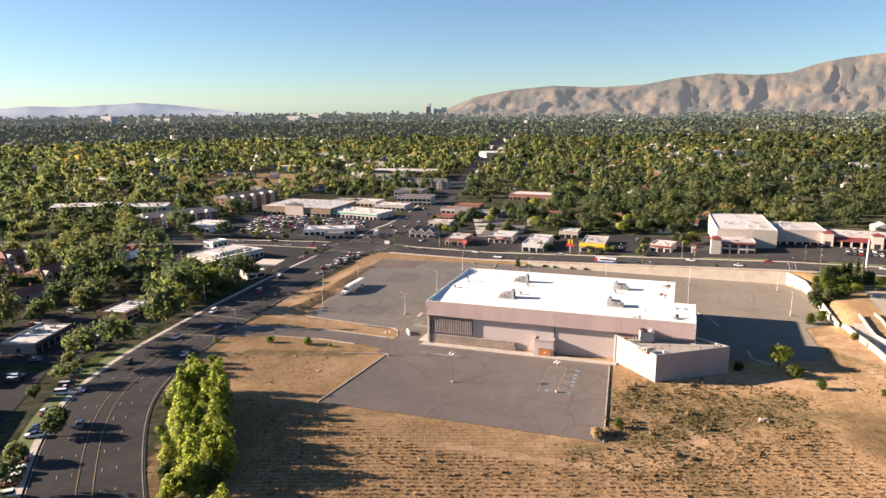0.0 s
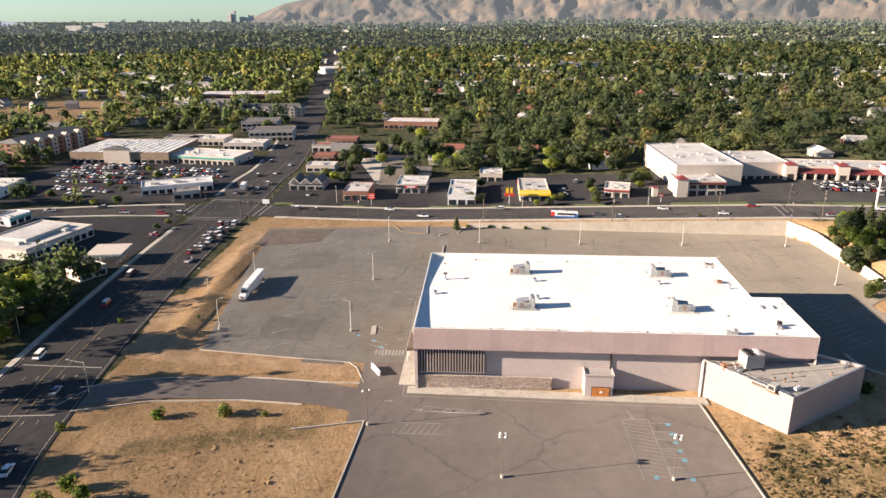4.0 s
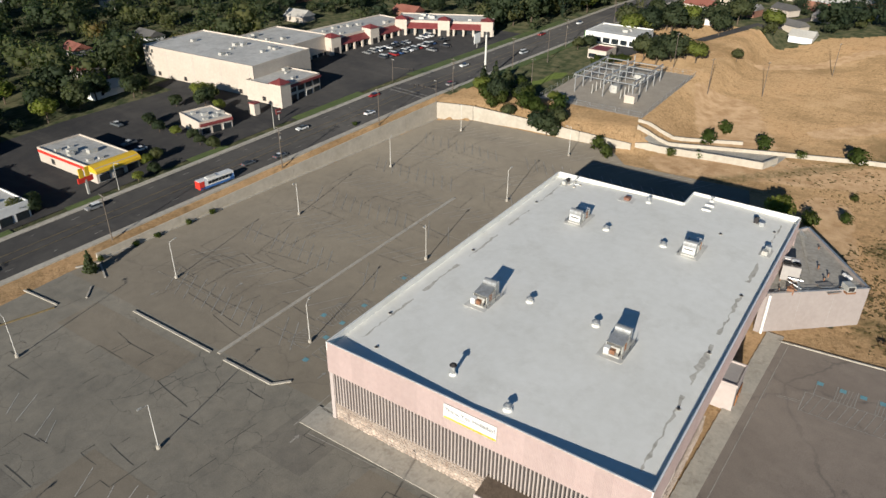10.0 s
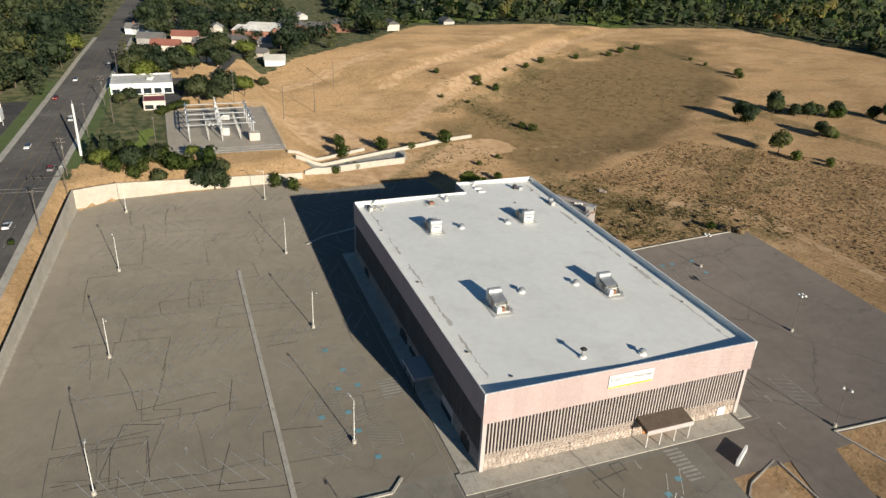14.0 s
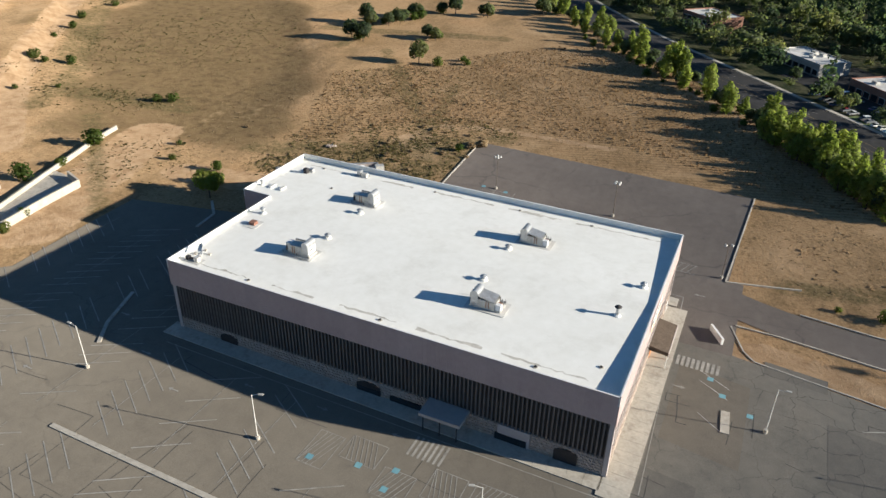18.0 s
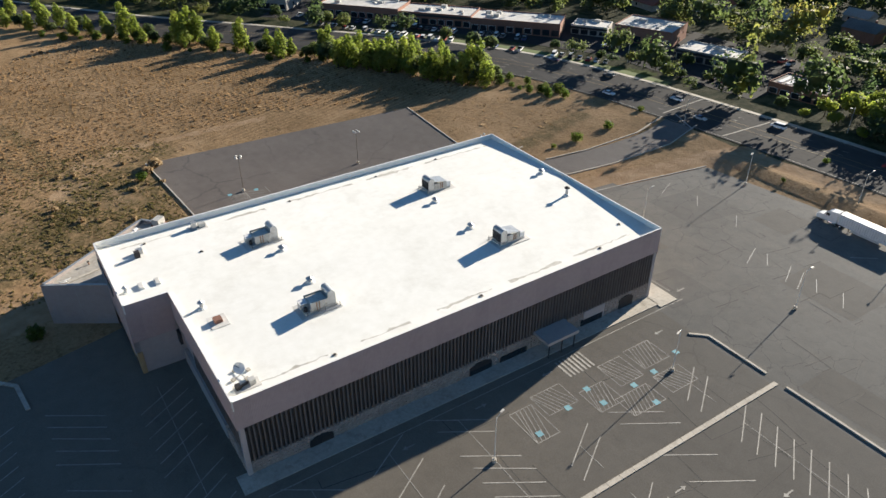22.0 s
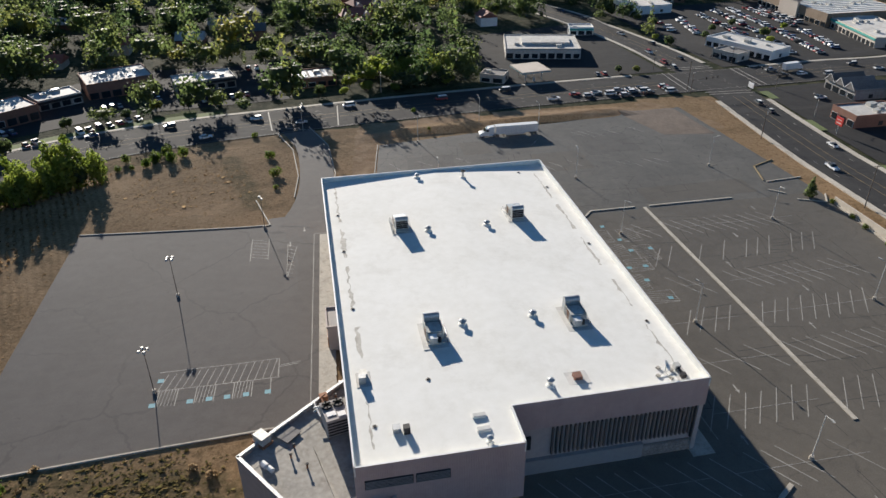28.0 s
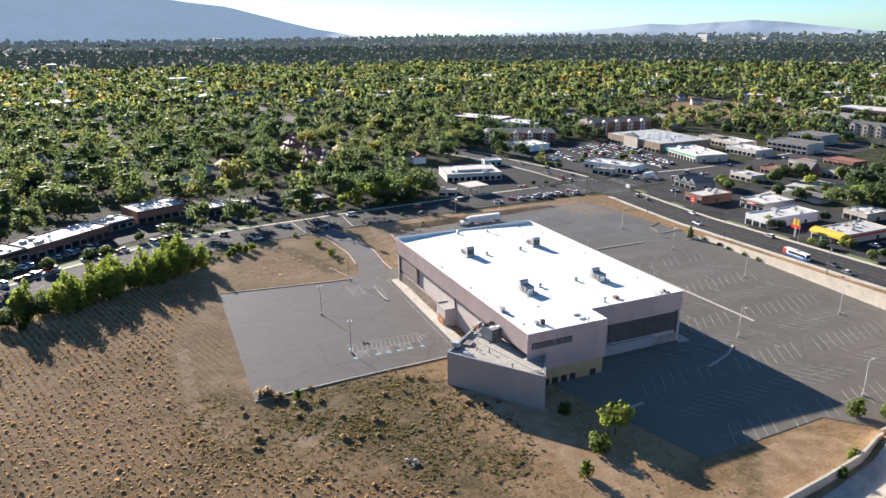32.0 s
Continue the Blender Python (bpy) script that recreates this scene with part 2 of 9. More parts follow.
M = dict(
    ground=ground_material(),
    lot_w=asphalt("old_lot_asphalt", (0.148, 0.139, 0.12), (0.222, 0.205, 0.172), 0.6, wear=(0.25, 0.222, 0.178), cell=0.16, bare=0.40, rough=0.85, gloss=0.3),
    lot_n=asphalt("north_lot_asphalt", (0.158, 0.139, 0.112), (0.205, 0.181, 0.145), 0.3, patch=(0.08, 0.072, 0.064), wear=(0.225, 0.196, 0.155), cell=0.06, bare=0.44, rough=0.88, gloss=0.3),
    lot_s=asphalt("south_lot_asphalt", (0.138, 0.117, 0.102), (0.182, 0.156, 0.136), 0.3, wear=(0.22, 0.192, 0.165), cell=0.04, rough=0.85, gloss=0.3),
    road=asphalt("road_asphalt", (0.036, 0.035, 0.036), (0.064, 0.061, 0.058), 0.5, wear=(0.10, 0.094, 0.087), rough=0.92, gloss=0.22),
    lot_far=asphalt("shop_lot_asphalt", (0.022, 0.022, 0.024), (0.042, 0.04, 0.039), 0.3, wear=(0.075, 0.07, 0.064), rough=0.92, gloss=0.22),
    patch=asphalt("dark_patch_asphalt", (0.125, 0.117, 0.103), (0.185, 0.171, 0.146), 0.5, cell=0.16, bare=0.40, rough=0.85, gloss=0.3),
    concrete=plain("concrete", (0.36, 0.33, 0.28), (0.5, 0.46, 0.39), 1.5, 0.2, 0.9, grime=(0.25, 0.22, 0.18)),
    wall_concrete=plain("retaining_concrete", (0.42, 0.37, 0.3), (0.54, 0.485, 0.40), 0.8, 0.12, 0.9, grime=(0.38, 0.33, 0.26)),
    line=plain("worn_line_paint", (0.215, 0.203, 0.18), (0.40, 0.38, 0.34), 1.2, 0.2, 0.8, bump=0),
    line_y=plain("worn_yellow_paint", (0.45, 0.32, 0.12), (0.6, 0.45, 0.2), 1.2, 0.2, 0.8, bump=0),
    road_line_y=plain("dull_yellow_road_paint", (0.15, 0.115, 0.06), (0.27, 0.2, 0.09), 1.2, 0.2, 0.8, bump=0),
    rubble_ground=plain("broken_ground", (0.075, 0.058, 0.046), (0.15, 0.115, 0.09), 0.9, 0.15, 0.95, bump=0.8, grime=(0.06, 0.045, 0.036)),
    line_b=plain("blue_stall_paint", (0.12, 0.27, 0.33), (0.2, 0.38, 0.42), 2.0, 0.3, 0.8, bump=0),
    roof=plain("white_membrane", (0.75, 0.738, 0.685), (0.83, 0.82, 0.775), 0.5, 0.06, 0.9, bump=0.03, grime=(0.68, 0.665, 0.61)),
    grime=plain("roof_stain", (0.36, 0.335, 0.29), (0.64, 0.61, 0.55), 1.5, 0.5, 0.9, bump=0),
    band=plain("rose_metal_panel", (0.43, 0.325, 0.305), (0.50, 0.39, 0.365), 1.0, 0.12, 0.6, vary=0.05, bump=0.05),
    wall=plain("buff_wall", (0.43, 0.37, 0.345), (0.51, 0.445, 0.415), 1.0, 0.1, 0.8, bump=0.1),
    wall_grey=plain("grey_wall", (0.34, 0.315, 0.30), (0.40, 0.37, 0.35), 1.0, 0.1, 0.8, bump=0.1),
    annex_wall=plain("rose_buff_block", (0.30, 0.26, 0.245), (0.36, 0.315, 0.298), 1.0, 0.1, 0.8, bump=0.1),
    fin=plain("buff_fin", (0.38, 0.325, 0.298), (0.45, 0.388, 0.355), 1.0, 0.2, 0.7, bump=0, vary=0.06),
    # the buff fin darkened: shade of the north and east sides as colour
    fin_shaded=plain("shaded_fin", (0.115, 0.098, 0.09), (0.155, 0.134, 0.122), 1.0, 0.2, 0.7, bump=0, vary=0.1),
    # near-black for dark parts; behind the fins its colour stands for gap shade
    dark=plain("dark_parts_and_gap_shade", (0.018, 0.016, 0.016), (0.035, 0.03, 0.03), 1.0, 0.2, 0.7, bump=0),
    # greyer panel colour for the gap shade behind the darkened fins
    recess=plain("grey_gap_shade", (0.05, 0.044, 0.042), (0.075, 0.066, 0.062), 1.0, 0.2, 0.8, bump=0),
    stone=plain("pale_stone", (0.36, 0.285, 0.235), (0.55, 0.46, 0.385), 1.5, 0.4, 0.9, vary=0.25, grime=(0.33, 0.24, 0.19)),
    mortar=plain("mortar", (0.30, 0.25, 0.21), (0.4, 0.34, 0.29), 2.0, 0.4, 0.95),
    tan=plain("tan_brick", (0.42, 0.29, 0.15), (0.5, 0.36, 0.2), 1.2, 0.3, 0.85),
    orange=plain("orange_wood", (0.42, 0.15, 0.035), (0.55, 0.22, 0.06), 2.0, 0.3, 0.6, vary=0.1),
    metal=plain("galvanised_metal", (0.42, 0.43, 0.43), (0.58, 0.58, 0.57), 2.5, 0.5, 0.4, 0.6, bump=0.05, grime=(0.3, 0.27, 0.24)),
    unit=plain("unit_housing", (0.45, 0.44, 0.40), (0.58, 0.57, 0.53), 2.0, 0.5, 0.5, 0.2, bump=0.05, grime=(0.33, 0.27, 0.22)),
    rust=plain("rusty_metal", (0.22, 0.10, 0.05), (0.36, 0.2, 0.12), 2.0, 0.5, 0.8, 0.3),
    pole=plain("white_pole", (0.62, 0.6, 0.55), (0.74, 0.72, 0.67), 2.0, 0.4, 0.5, bump=0),
    pole_dark=plain("weathered_pole", (0.10, 0.08, 0.065), (0.16, 0.13, 0.1), 2.0, 0.4, 0.8),
    white=plain("white_paint", (0.70, 0.69, 0.67), (0.82, 0.81, 0.79), 1.0, 0.2, 0.4, bump=0.03),
    black=plain("black_rubber", (0.012, 0.012, 0.012), (0.03, 0.03, 0.03), 3.0, 0.5, 0.8, bump=0),
    glass=plain("dark_glass", (0.015, 0.02, 0.024), (0.03, 0.036, 0.042), 1.0, 0.2, 0.08, bump=0),
    chrome=plain("bright_metal", (0.55, 0.55, 0.55), (0.7, 0.7, 0.7), 2.0, 0.5, 0.25, 0.9, bump=0),
    bark=plain("bark", (0.07, 0.05, 0.035), (0.14, 0.105, 0.075), 4.0, 0.8, 0.95),
    tree=foliage("tree_leaves", [(0.0, (0.033, 0.052, 0.036)), (0.35, (0.070, 0.090, 0.050)), (0.62, (0.108, 0.122, 0.060)), (0.84, (0.165, 0.162, 0.068)), (0.95, (0.22, 0.17, 0.072)), (1.0, (0.23, 0.14, 0.064))]),
    poplar=foliage("poplar_leaves", [(0.0, (0.10, 0.125, 0.034)), (0.5, (0.18, 0.205, 0.052)), (1.0, (0.29, 0.29, 0.08))], 0.12),
    shrub=foliage("shrub_leaves", [(0.0, (0.03, 0.05, 0.015)), (0.5, (0.07, 0.10, 0.025)), (1.0, (0.15, 0.15, 0.05))], 0.2),
    weed=foliage("weed_leaves", [(0.0, (0.085, 0.085, 0.036)), (0.5, (0.155, 0.135, 0.06)), (1.0, (0.26, 0.20, 0.10))], 0.2, 0.8, (1, 1, 0.9)),
    dry=foliage("dry_brush", [(0.0, (0.2, 0.135, 0.075)), (0.5, (0.34, 0.245, 0.14)), (1.0, (0.47, 0.36, 0.22))], 0.3, 0.8, (1, 1, 1)),
    stub=foliage("brown_stubble", [(0.0, (0.19, 0.125, 0.065)), (0.5, (0.31, 0.21, 0.11)), (1.0, (0.47, 0.33, 0.185))], 0.3, 0.8, (1, 1, 1)),
    roof_grey=plain("shingle_grey", (0.11, 0.105, 0.10), (0.20, 0.19, 0.18), 1.5, 0.1, 0.9, vary=0.35),
    roof_pale=plain("pale_shingle", (0.30, 0.285, 0.26), (0.46, 0.44, 0.40), 1.5, 0.1, 0.85, vary=0.3),
    roof_red=plain("clay_red_roof", (0.22, 0.075, 0.052), (0.31, 0.125, 0.09), 1.5, 0.1, 0.8, vary=0.12),
    awning=plain("maroon_roof", (0.17, 0.032, 0.034), (0.25, 0.06, 0.056), 1.5, 0.2, 0.6, vary=0.1),
    flat=plain("shop_flat_roof", (0.46, 0.45, 0.42), (0.66, 0.64, 0.6), 0.6, 0.08, 0.8, vary=0.12, grime=(0.36, 0.34, 0.31)),
    stucco=plain("cream_stucco", (0.50, 0.43, 0.36), (0.60, 0.53, 0.45), 1.2, 0.12, 0.85, vary=0.06),
    siding=plain("house_siding", (0.30, 0.28, 0.25), (0.5, 0.47, 0.43), 1.2, 0.06, 0.8, vary=0.35),
    brick=plain("red_brown_brick", (0.20, 0.095, 0.065), (0.30, 0.15, 0.1), 2.0, 0.2, 0.85, vary=0.15),
    brick_tan=plain("brown_tan_front", (0.24, 0.175, 0.115), (0.33, 0.245, 0.17), 1.5, 0.2, 0.85),
    gravel_roof=plain("dirty_gravel_roof", (0.30, 0.28, 0.245), (0.45, 0.42, 0.37), 1.2, 0.15, 0.9, bump=0.2, grime=(0.2, 0.18, 0.15)),
    yellow=plain("yellow_metal", (0.72, 0.45, 0.02), (0.8, 0.52, 0.04), 1.0, 0.2, 0.4, bump=0),
    red=plain("red_sign", (0.55, 0.03, 0.02), (0.66, 0.06, 0.04), 1.0, 0.2, 0.4, bump=0),
    bus_blue=plain("bus_blue", (0.05, 0.14, 0.38), (0.08, 0.19, 0.46), 1.0, 0.2, 0.4, bump=0),
    green=plain("lime_sign", (0.12, 0.5, 0.05), (0.18, 0.6, 0.09), 1.0, 0.2, 0.5, bump=0),
    teal=plain("teal_sign", (0.05, 0.3, 0.26), (0.08, 0.38, 0.33), 1.0, 0.2, 0.5, bump=0),
    car=paint("car_paint", [(0.75, 0.75, 0.74), (0.02, 0.02, 0.022), (0.45, 0.46, 0.47), (0.10, 0.11, 0.12), (0.7, 0.7, 0.68), (0.30, 0.02, 0.02), (0.03, 0.07, 0.18), (0.22, 0.22, 0.22), (0.8, 0.8, 0.8), (0.04, 0.04, 0.045)]),
    # far tree covers: leaf colours plus a faint bluish glow standing for haze
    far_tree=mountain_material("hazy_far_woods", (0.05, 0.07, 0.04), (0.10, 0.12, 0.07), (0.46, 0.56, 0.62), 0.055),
    mid_far_tree=mountain_material("hazed_woods_leaves", (0.035, 0.05, 0.025), (0.10, 0.115, 0.05), (0.40, 0.52, 0.56), 0.022),
    # mountains glow with painted haze; far_hill has it in its base colour too
    hill=mountain_material("hazed_dry_mountain", (0.032, 0.035, 0.028), (0.135, 0.096, 0.06), (0.40, 0.45, 0.48), 0.11),
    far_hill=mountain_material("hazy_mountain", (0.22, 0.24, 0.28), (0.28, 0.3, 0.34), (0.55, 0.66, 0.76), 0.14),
)

# ---------------------------------------------------------------- shapes


class Shape:
    """Collects faces for one mesh."""

    def __init__(self):
        self.v, self.f, self.m = [], [], []

    def add(self, vs, fs, mi=0):
        n = len(self.v)
        self.v += [tuple(p) for p in vs]
        self.f += [tuple(n + i for i in q) for q in fs]
        self.m += [mi] * len(fs)
        return self

    def prism(self, poly, z0, z1, mi=0, top=None):
        """poly runs counter-clockwise; z0 and z1 may be lists, one for each corner."""
        n = len(poly)
        a = z0 if isinstance(z0, (list, tuple)) else [z0] * n
        b = z1 if isinstance(z1, (list, tuple)) else [z1] * n
        vs = [(x, y, z) for (x, y), z in zip(poly, a)] + [(x, y, z) for (x, y), z in zip(poly, b)]
        self.add(vs, [(i, (i + 1) % n, n + (i + 1) % n, n + i) for i in range(n)] + [tuple(reversed(range(n)))], mi)
        k = len(self.v) - 2 * n
        self.f.append(tuple(k + n + i for i in range(n)))
        self.m.append(mi if top is None else top)
        return self

    def box(self, x0, y0, z0, x1, y1, z1, mi=0, top=None):
        return self.prism([(x0, y0), (x1, y0), (x1, y1), (x0, y1)], z0, z1, mi, top)

    def turned(self, cx, cy, w, d, z0, z1, yaw, mi=0, top=None):
        c, s = math.cos(yaw), math.sin(yaw)
        return self.prism([(cx + c * a - s * b, cy + s * a + c * b) for a, b in ((-w / 2, -d / 2), (w / 2, -d / 2), (w / 2, d / 2), (-w / 2, d / 2))], z0, z1, mi, top)

    def tube(self, p, q, r0, r1=None, n=8, mi=0):
        p, q = Vector(p), Vector(q)
        r1 = r0 if r1 is None else r1
        d = (q - p).normalized()
        a = d.orthogonal().normalized()
        b = d.cross(a)
        ring = [(math.cos(2 * math.pi * i / n), math.sin(2 * math.pi * i / n)) for i in range(n)]
        vs = [p + r0 * (c * a + s * b) for c, s in ring] + [q + r1 * (c * a + s * b) for c, s in ring]
        return self.add(vs, [(i, (i + 1) % n, n + (i + 1) % n, n + i) for i in range(n)] + [tuple(reversed(range(n))), tuple(range(n, 2 * n))], mi)

    def ball(self, c, r, n=8, k=5, half=False, mi=0, squash=1.0):
        vs, fs = [], []
        lo = 0.0 if half else -0.5
        for j in range(k + 1):
            e = math.pi * (lo + (0.5 - lo) * j / k)
            for i in range(n):
                a = 2 * math.pi * i / n
                vs.append((c[0] + r * math.cos(e) * math.cos(a), c[1] + r * math.cos(e) * math.sin(a), c[2] + squash * r * math.sin(e)))
        for j in range(k):
            for i in range(n):
                fs.append((j * n + i, j * n + (i + 1) % n, (j + 1) * n + (i + 1) % n, (j + 1) * n + i))
        return self.add(vs, fs, mi)

    def mesh(self, name, mats, smooth=False):
        me = bpy.data.meshes.new(name)
        me.from_pydata(self.v, [], self.f)
        for m in mats:
            me.materials.append(m)
        me.polygons.foreach_set("material_index", self.m)
        if smooth:
            me.polygons.foreach_set("use_smooth", [True] * len(self.f))
        me.update()
        return me


def part(name, shape, mats, parent=None, label="", smooth=False):
    """Links a Shape (or a mesh) as one object under a thing or a part."""
    me = shape if isinstance(shape, bpy.types.Mesh) else shape.mesh(name, mats if isinstance(mats, (list, tuple)) else [mats], smooth)
    ob = new(name, me)
    if parent:
        ob.parent = parent
    if label:
        ob["label"] = label
    return ob


def thing(name, label, category, at=(0, 0, 0), yaw=0.0, group="", kind=""):
    ob = new(name)
    ob.empty_display_size = 0.5
    ob.matrix_basis = pose(*at, 0, 0, yaw)
    return tagged(ob, label, category, group, kind)


# ---------------------------------------------------------------- lie of the land
def ease(a, b, x):
    t = np.clip((np.asarray(x, float) - a) / (b - a), 0, 1)
    return t * t * (3 - 2 * t)


def near_line(x, y, ax, ay, bx, by):
    dx, dy = bx - ax, by - ay
    s = np.clip(((x - ax) * dx + (y - ay) * dy) / (dx * dx + dy * dy), 0, 1)
    return np.hypot(x - ax - s * dx, y - ay - s * dy)


def upper_level(x):
    low = -1.25 + 0.0125 * (np.maximum(x, -200) + 20)
    up = -1.25 + 8.2 * (x + 20) / 170
    return np.where(x < -20, low, np.where(x < 150, up, 6.95 + 0.02 * np.minimum(x - 150, 200)))


def basin_at(x, y):
    """The shallow basin of the field, 1 on its rim."""
    return np.hypot(((x - 272) * 0.69 - (y + 132) * 0.72) / 172, ((x - 266) * 0.72 + (y + 132) * 0.69) / 70)


def land(x, y):
    """Height of the ground: the sloping site, the raised road in the north-east, the basin and the banks of the field."""
    x, y = np.asarray(x, float), np.asarray(y, float)
    lot = -1.0 + 0.0125 * np.clip(x, -120, 160) + 0.02 * np.clip(-y - 20, 0, 300)
    east_wall = np.where(y > 125, 147.5 + (137.5 - y) * 0.57, 154.6 + (125 - y) * 0.057)
    e = np.maximum(ease(1, 5, y - (150 - 0.085 * x)), ease(1, 5, x - east_wall) * ease(52, 66, y))
    z = lot + (upper_level(x) - lot) * e
    z = z + ease(160, 330, x) * ease(60, -40, y) * 3.0 * (1 - e)
    z = z - 2.6 * ease(1.0, 0.6, basin_at(x, y))
    wob = 5 * np.sin(x * 0.061 + 1) * np.cos(y * 0.083) + 3 * np.sin(x * 0.17) * np.sin(y * 0.13 + 2) + 1.4 * np.sin(x * 0.41 + y * 0.3)
    for ax, ay, high, run in ((267, -28, 4.0, 3.6), (288, -6, 2.2, 4.0)):
        out, along = (x - ax) * 0.75 + (y - ay) * 0.66 + wob, (x - ax) * 0.66 - (y - ay) * 0.75
        z = z + high * ease(-run, run, out) * ease(-12, 18, along) * ease(340, 240, along) * ease(540, 400, x) * (1 - e)
    z = z + 0.35 * np.sin(x * 0.043 + 1.3) * np.sin(y * 0.051) * inside(x, y, FIELD)
    off = x + 75 + 0.07 * (y - 22)
    z = z + 1.6 * ease(-8, -0.3, off) * ease(3.6, 0.3, off) * ease(12, 26, y) * ease(130, 112, y)
    r = np.hypot(x - 60, y)
    return z + 0.004 * np.maximum(r - 800, 0)


def land_at(x, y):
    return float(land(x, y))


def inside(x, y, poly):
    x, y = np.asarray(x, float), np.asarray(y, float)
    hit = np.zeros(x.shape, bool)
    for (ax, ay), (bx, by) in zip(poly, poly[1:] + poly[:1]):
        cross = (ay > y) != (by > y)
        with np.errstate(divide='ignore', invalid='ignore'):
            hit ^= cross & (x < (bx - ax) * (y - ay) / (by - ay + 1e-12) + ax)
    return hit


FIELD = [(-78, -18), (-62, -62), (-30, -130), (5, -165), (62, -226), (130, -300), (215, -400), (330, -385), (430, -370), (470, -155), (480, -90), (400, -30), (345, 45),
         (330, 120), (300, 128), (252, 100), (240, 66), (165, 62), (150, 68), (120, 60), (104, 30), (104, -4), (92, -16), (70, -3), (-14, -14)]


def spread(lo, hi, step, far, grow):
    mid = list(np.arange(lo, hi + 0.1, step))
    a, s = [], step
    while (mid[-1] + (a[-1] if a else 0)) < far:
        s *= grow
        a.append((a[-1] if a else 0) + s)
    b, s = [], step
    while mid[0] - (b[-1] if b else 0) > -far:
        s *= grow
        b.append((b[-1] if b else 0) + s)
    return np.array([mid[0] - v for v in reversed(b)] + mid + [mid[-1] + v for v in a])


def grid_sheet(name, xs, ys, mat, lift=0.0):
    gx, gy = np.meshgrid(xs, ys)
    gx, gy = gx.ravel(), gy.ravel()
    co = np.stack([gx, gy, land(gx, gy) + lift], 1)
    nx, ny = len(xs), len(ys)
    i = np.arange(nx - 1)[None, :] + nx * np.arange(ny - 1)[:, None]
    i = i.ravel()
    me = bpy.data.meshes.new(name)
    me.from_pydata(co, [], np.stack([i, i + 1, i + 1 + nx, i + nx], 1).tolist())
    me.polygons.foreach_set("use_smooth", [True] * len(me.polygons))
    me.materials.append(mat)
    return me, gx, gy


def build_ground():
    me, gx, gy = grid_sheet("ground", spread(-190, 480, 3.0, 4500, 1.12), spread(-420, 300, 3.0, 4500, 1.12), M["ground"])
    field = inside(gx, gy, FIELD).astype(float)
    field = np.maximum(field, inside(gx, gy, [(-84, -2), (-87, 30), (-90, 60), (-94, 135), (-94, 158), (-50, 154), (-48, 144), (-84, 140), (-68, 20), (-16, 13), (-12, 3), (-44, 5)]).astype(float))
    field = np.maximum(field, inside(gx, gy, [(148, 60), (158, 140), (175, 138), (176, 108), (240, 108), (260, 100), (330, 90), (330, 50), (230, 40)]).astype(float) * 0.9)
    field = np.maximum(field, inside(gx, gy, [(-86, -62), (-89, 60), (-94, 166), (-20, 160), (160, 146), (172, 60), (105, 0), (-14, -70), (-52, -80)]).astype(float))
    rows = inside(gx, gy, [(-60, -62), (80, -75), (130, -20), (150, -120), (60, -230), (-30, -130)]).astype(float)
    dirt = np.zeros(len(gx))
    for a, b, w in (((266, -30), (384, -166), 9), ((384, -166), (440, -260), 5), ((288, -6), (400, -135), 5), ((215, 10), (262, -30), 7), ((300, 50), (350, -20), 6), ((158, 45), (185, -25), 14), ((100, -12), (150, -2), 9), ((88, -52), (100, -56), 9), ((-88, 75), (-80, 128), 7),
                    ((-84, 25), (-90, 60), 6), ((-84, 22), (-20, 14), 9), ((-86, 135), (-60, 148), 7), ((180, 30), (230, 50), 18), ((-40, -95), (20, -165), 6), ((35, -84), (79, -83), 2.2), ((79, -83), (98, -75.5), 2.2), ((98, -75.5), (104, -50), 2.2), ((98, -62), (96, -58), 8)):
        dirt = np.maximum(dirt, 1.1 * ease(w, w * 0.4, near_line(gx, gy, *a, *b)))
    for a, b, w in (((177, -49), (140, -101), 20), ((243, -269), (247, -334), 30)):
        dirt = np.maximum(dirt, 0.36 * ease(w, w * 0.3, near_line(gx, gy, *a, *b)))
    weed = np.zeros(len(gx))
    for a, b, w in (((238, -38), (203, -57), 7), ((279, -66), (341, -135), 6), ((341, -135), (370, -210), 8), ((374, -240), (263, -225), 4), ((163, -154), (98, -68), 5), ((143, -30), (88, -54), 9), ((78, -62), (88, -22), 9), ((86, -40), (118, -30), 14), ((70, -75), (104, -52), 7), ((100, -45), (130, -20), 10), ((150, 30), (215, -25), 5), ((240, -22), (258, -52), 9), ((258, -52), (372, -182), 7), ((194, -50), (240, -45), 8), ((151, -142), (98, -70), 4.5), ((312, -240), (388, -236), 4), ((186, -150), (196, -200), 6),
                    ((-70, -58), (-20, -130), 8), ((-20, -138), (120, -285), 9), ((120, -200), (210, -175), 8), ((340, -205), (390, -225), 10), ((96, -60), (110, -120), 4), ((-62, -30), (-25, -20), 6)):
        weed = np.maximum(weed, 0.85 * ease(w, w * 0.3, near_line(gx, gy, *a, *b)))
    uneven = 0.16 * np.sin(gx * 0.037 + 1.1) * np.sin(gy * 0.031 + 0.4) + 0.12 * np.sin(gx * 0.083 + gy * 0.05) + 0.08 * np.sin(gy * 0.12 - gx * 0.07 + 2)
    basin = 0.9 * ease(1.2, 0.55, basin_at(gx, gy) + uneven)
    weed = np.maximum(weed, basin * 0.45)
    lawn = np.zeros(len(gx))
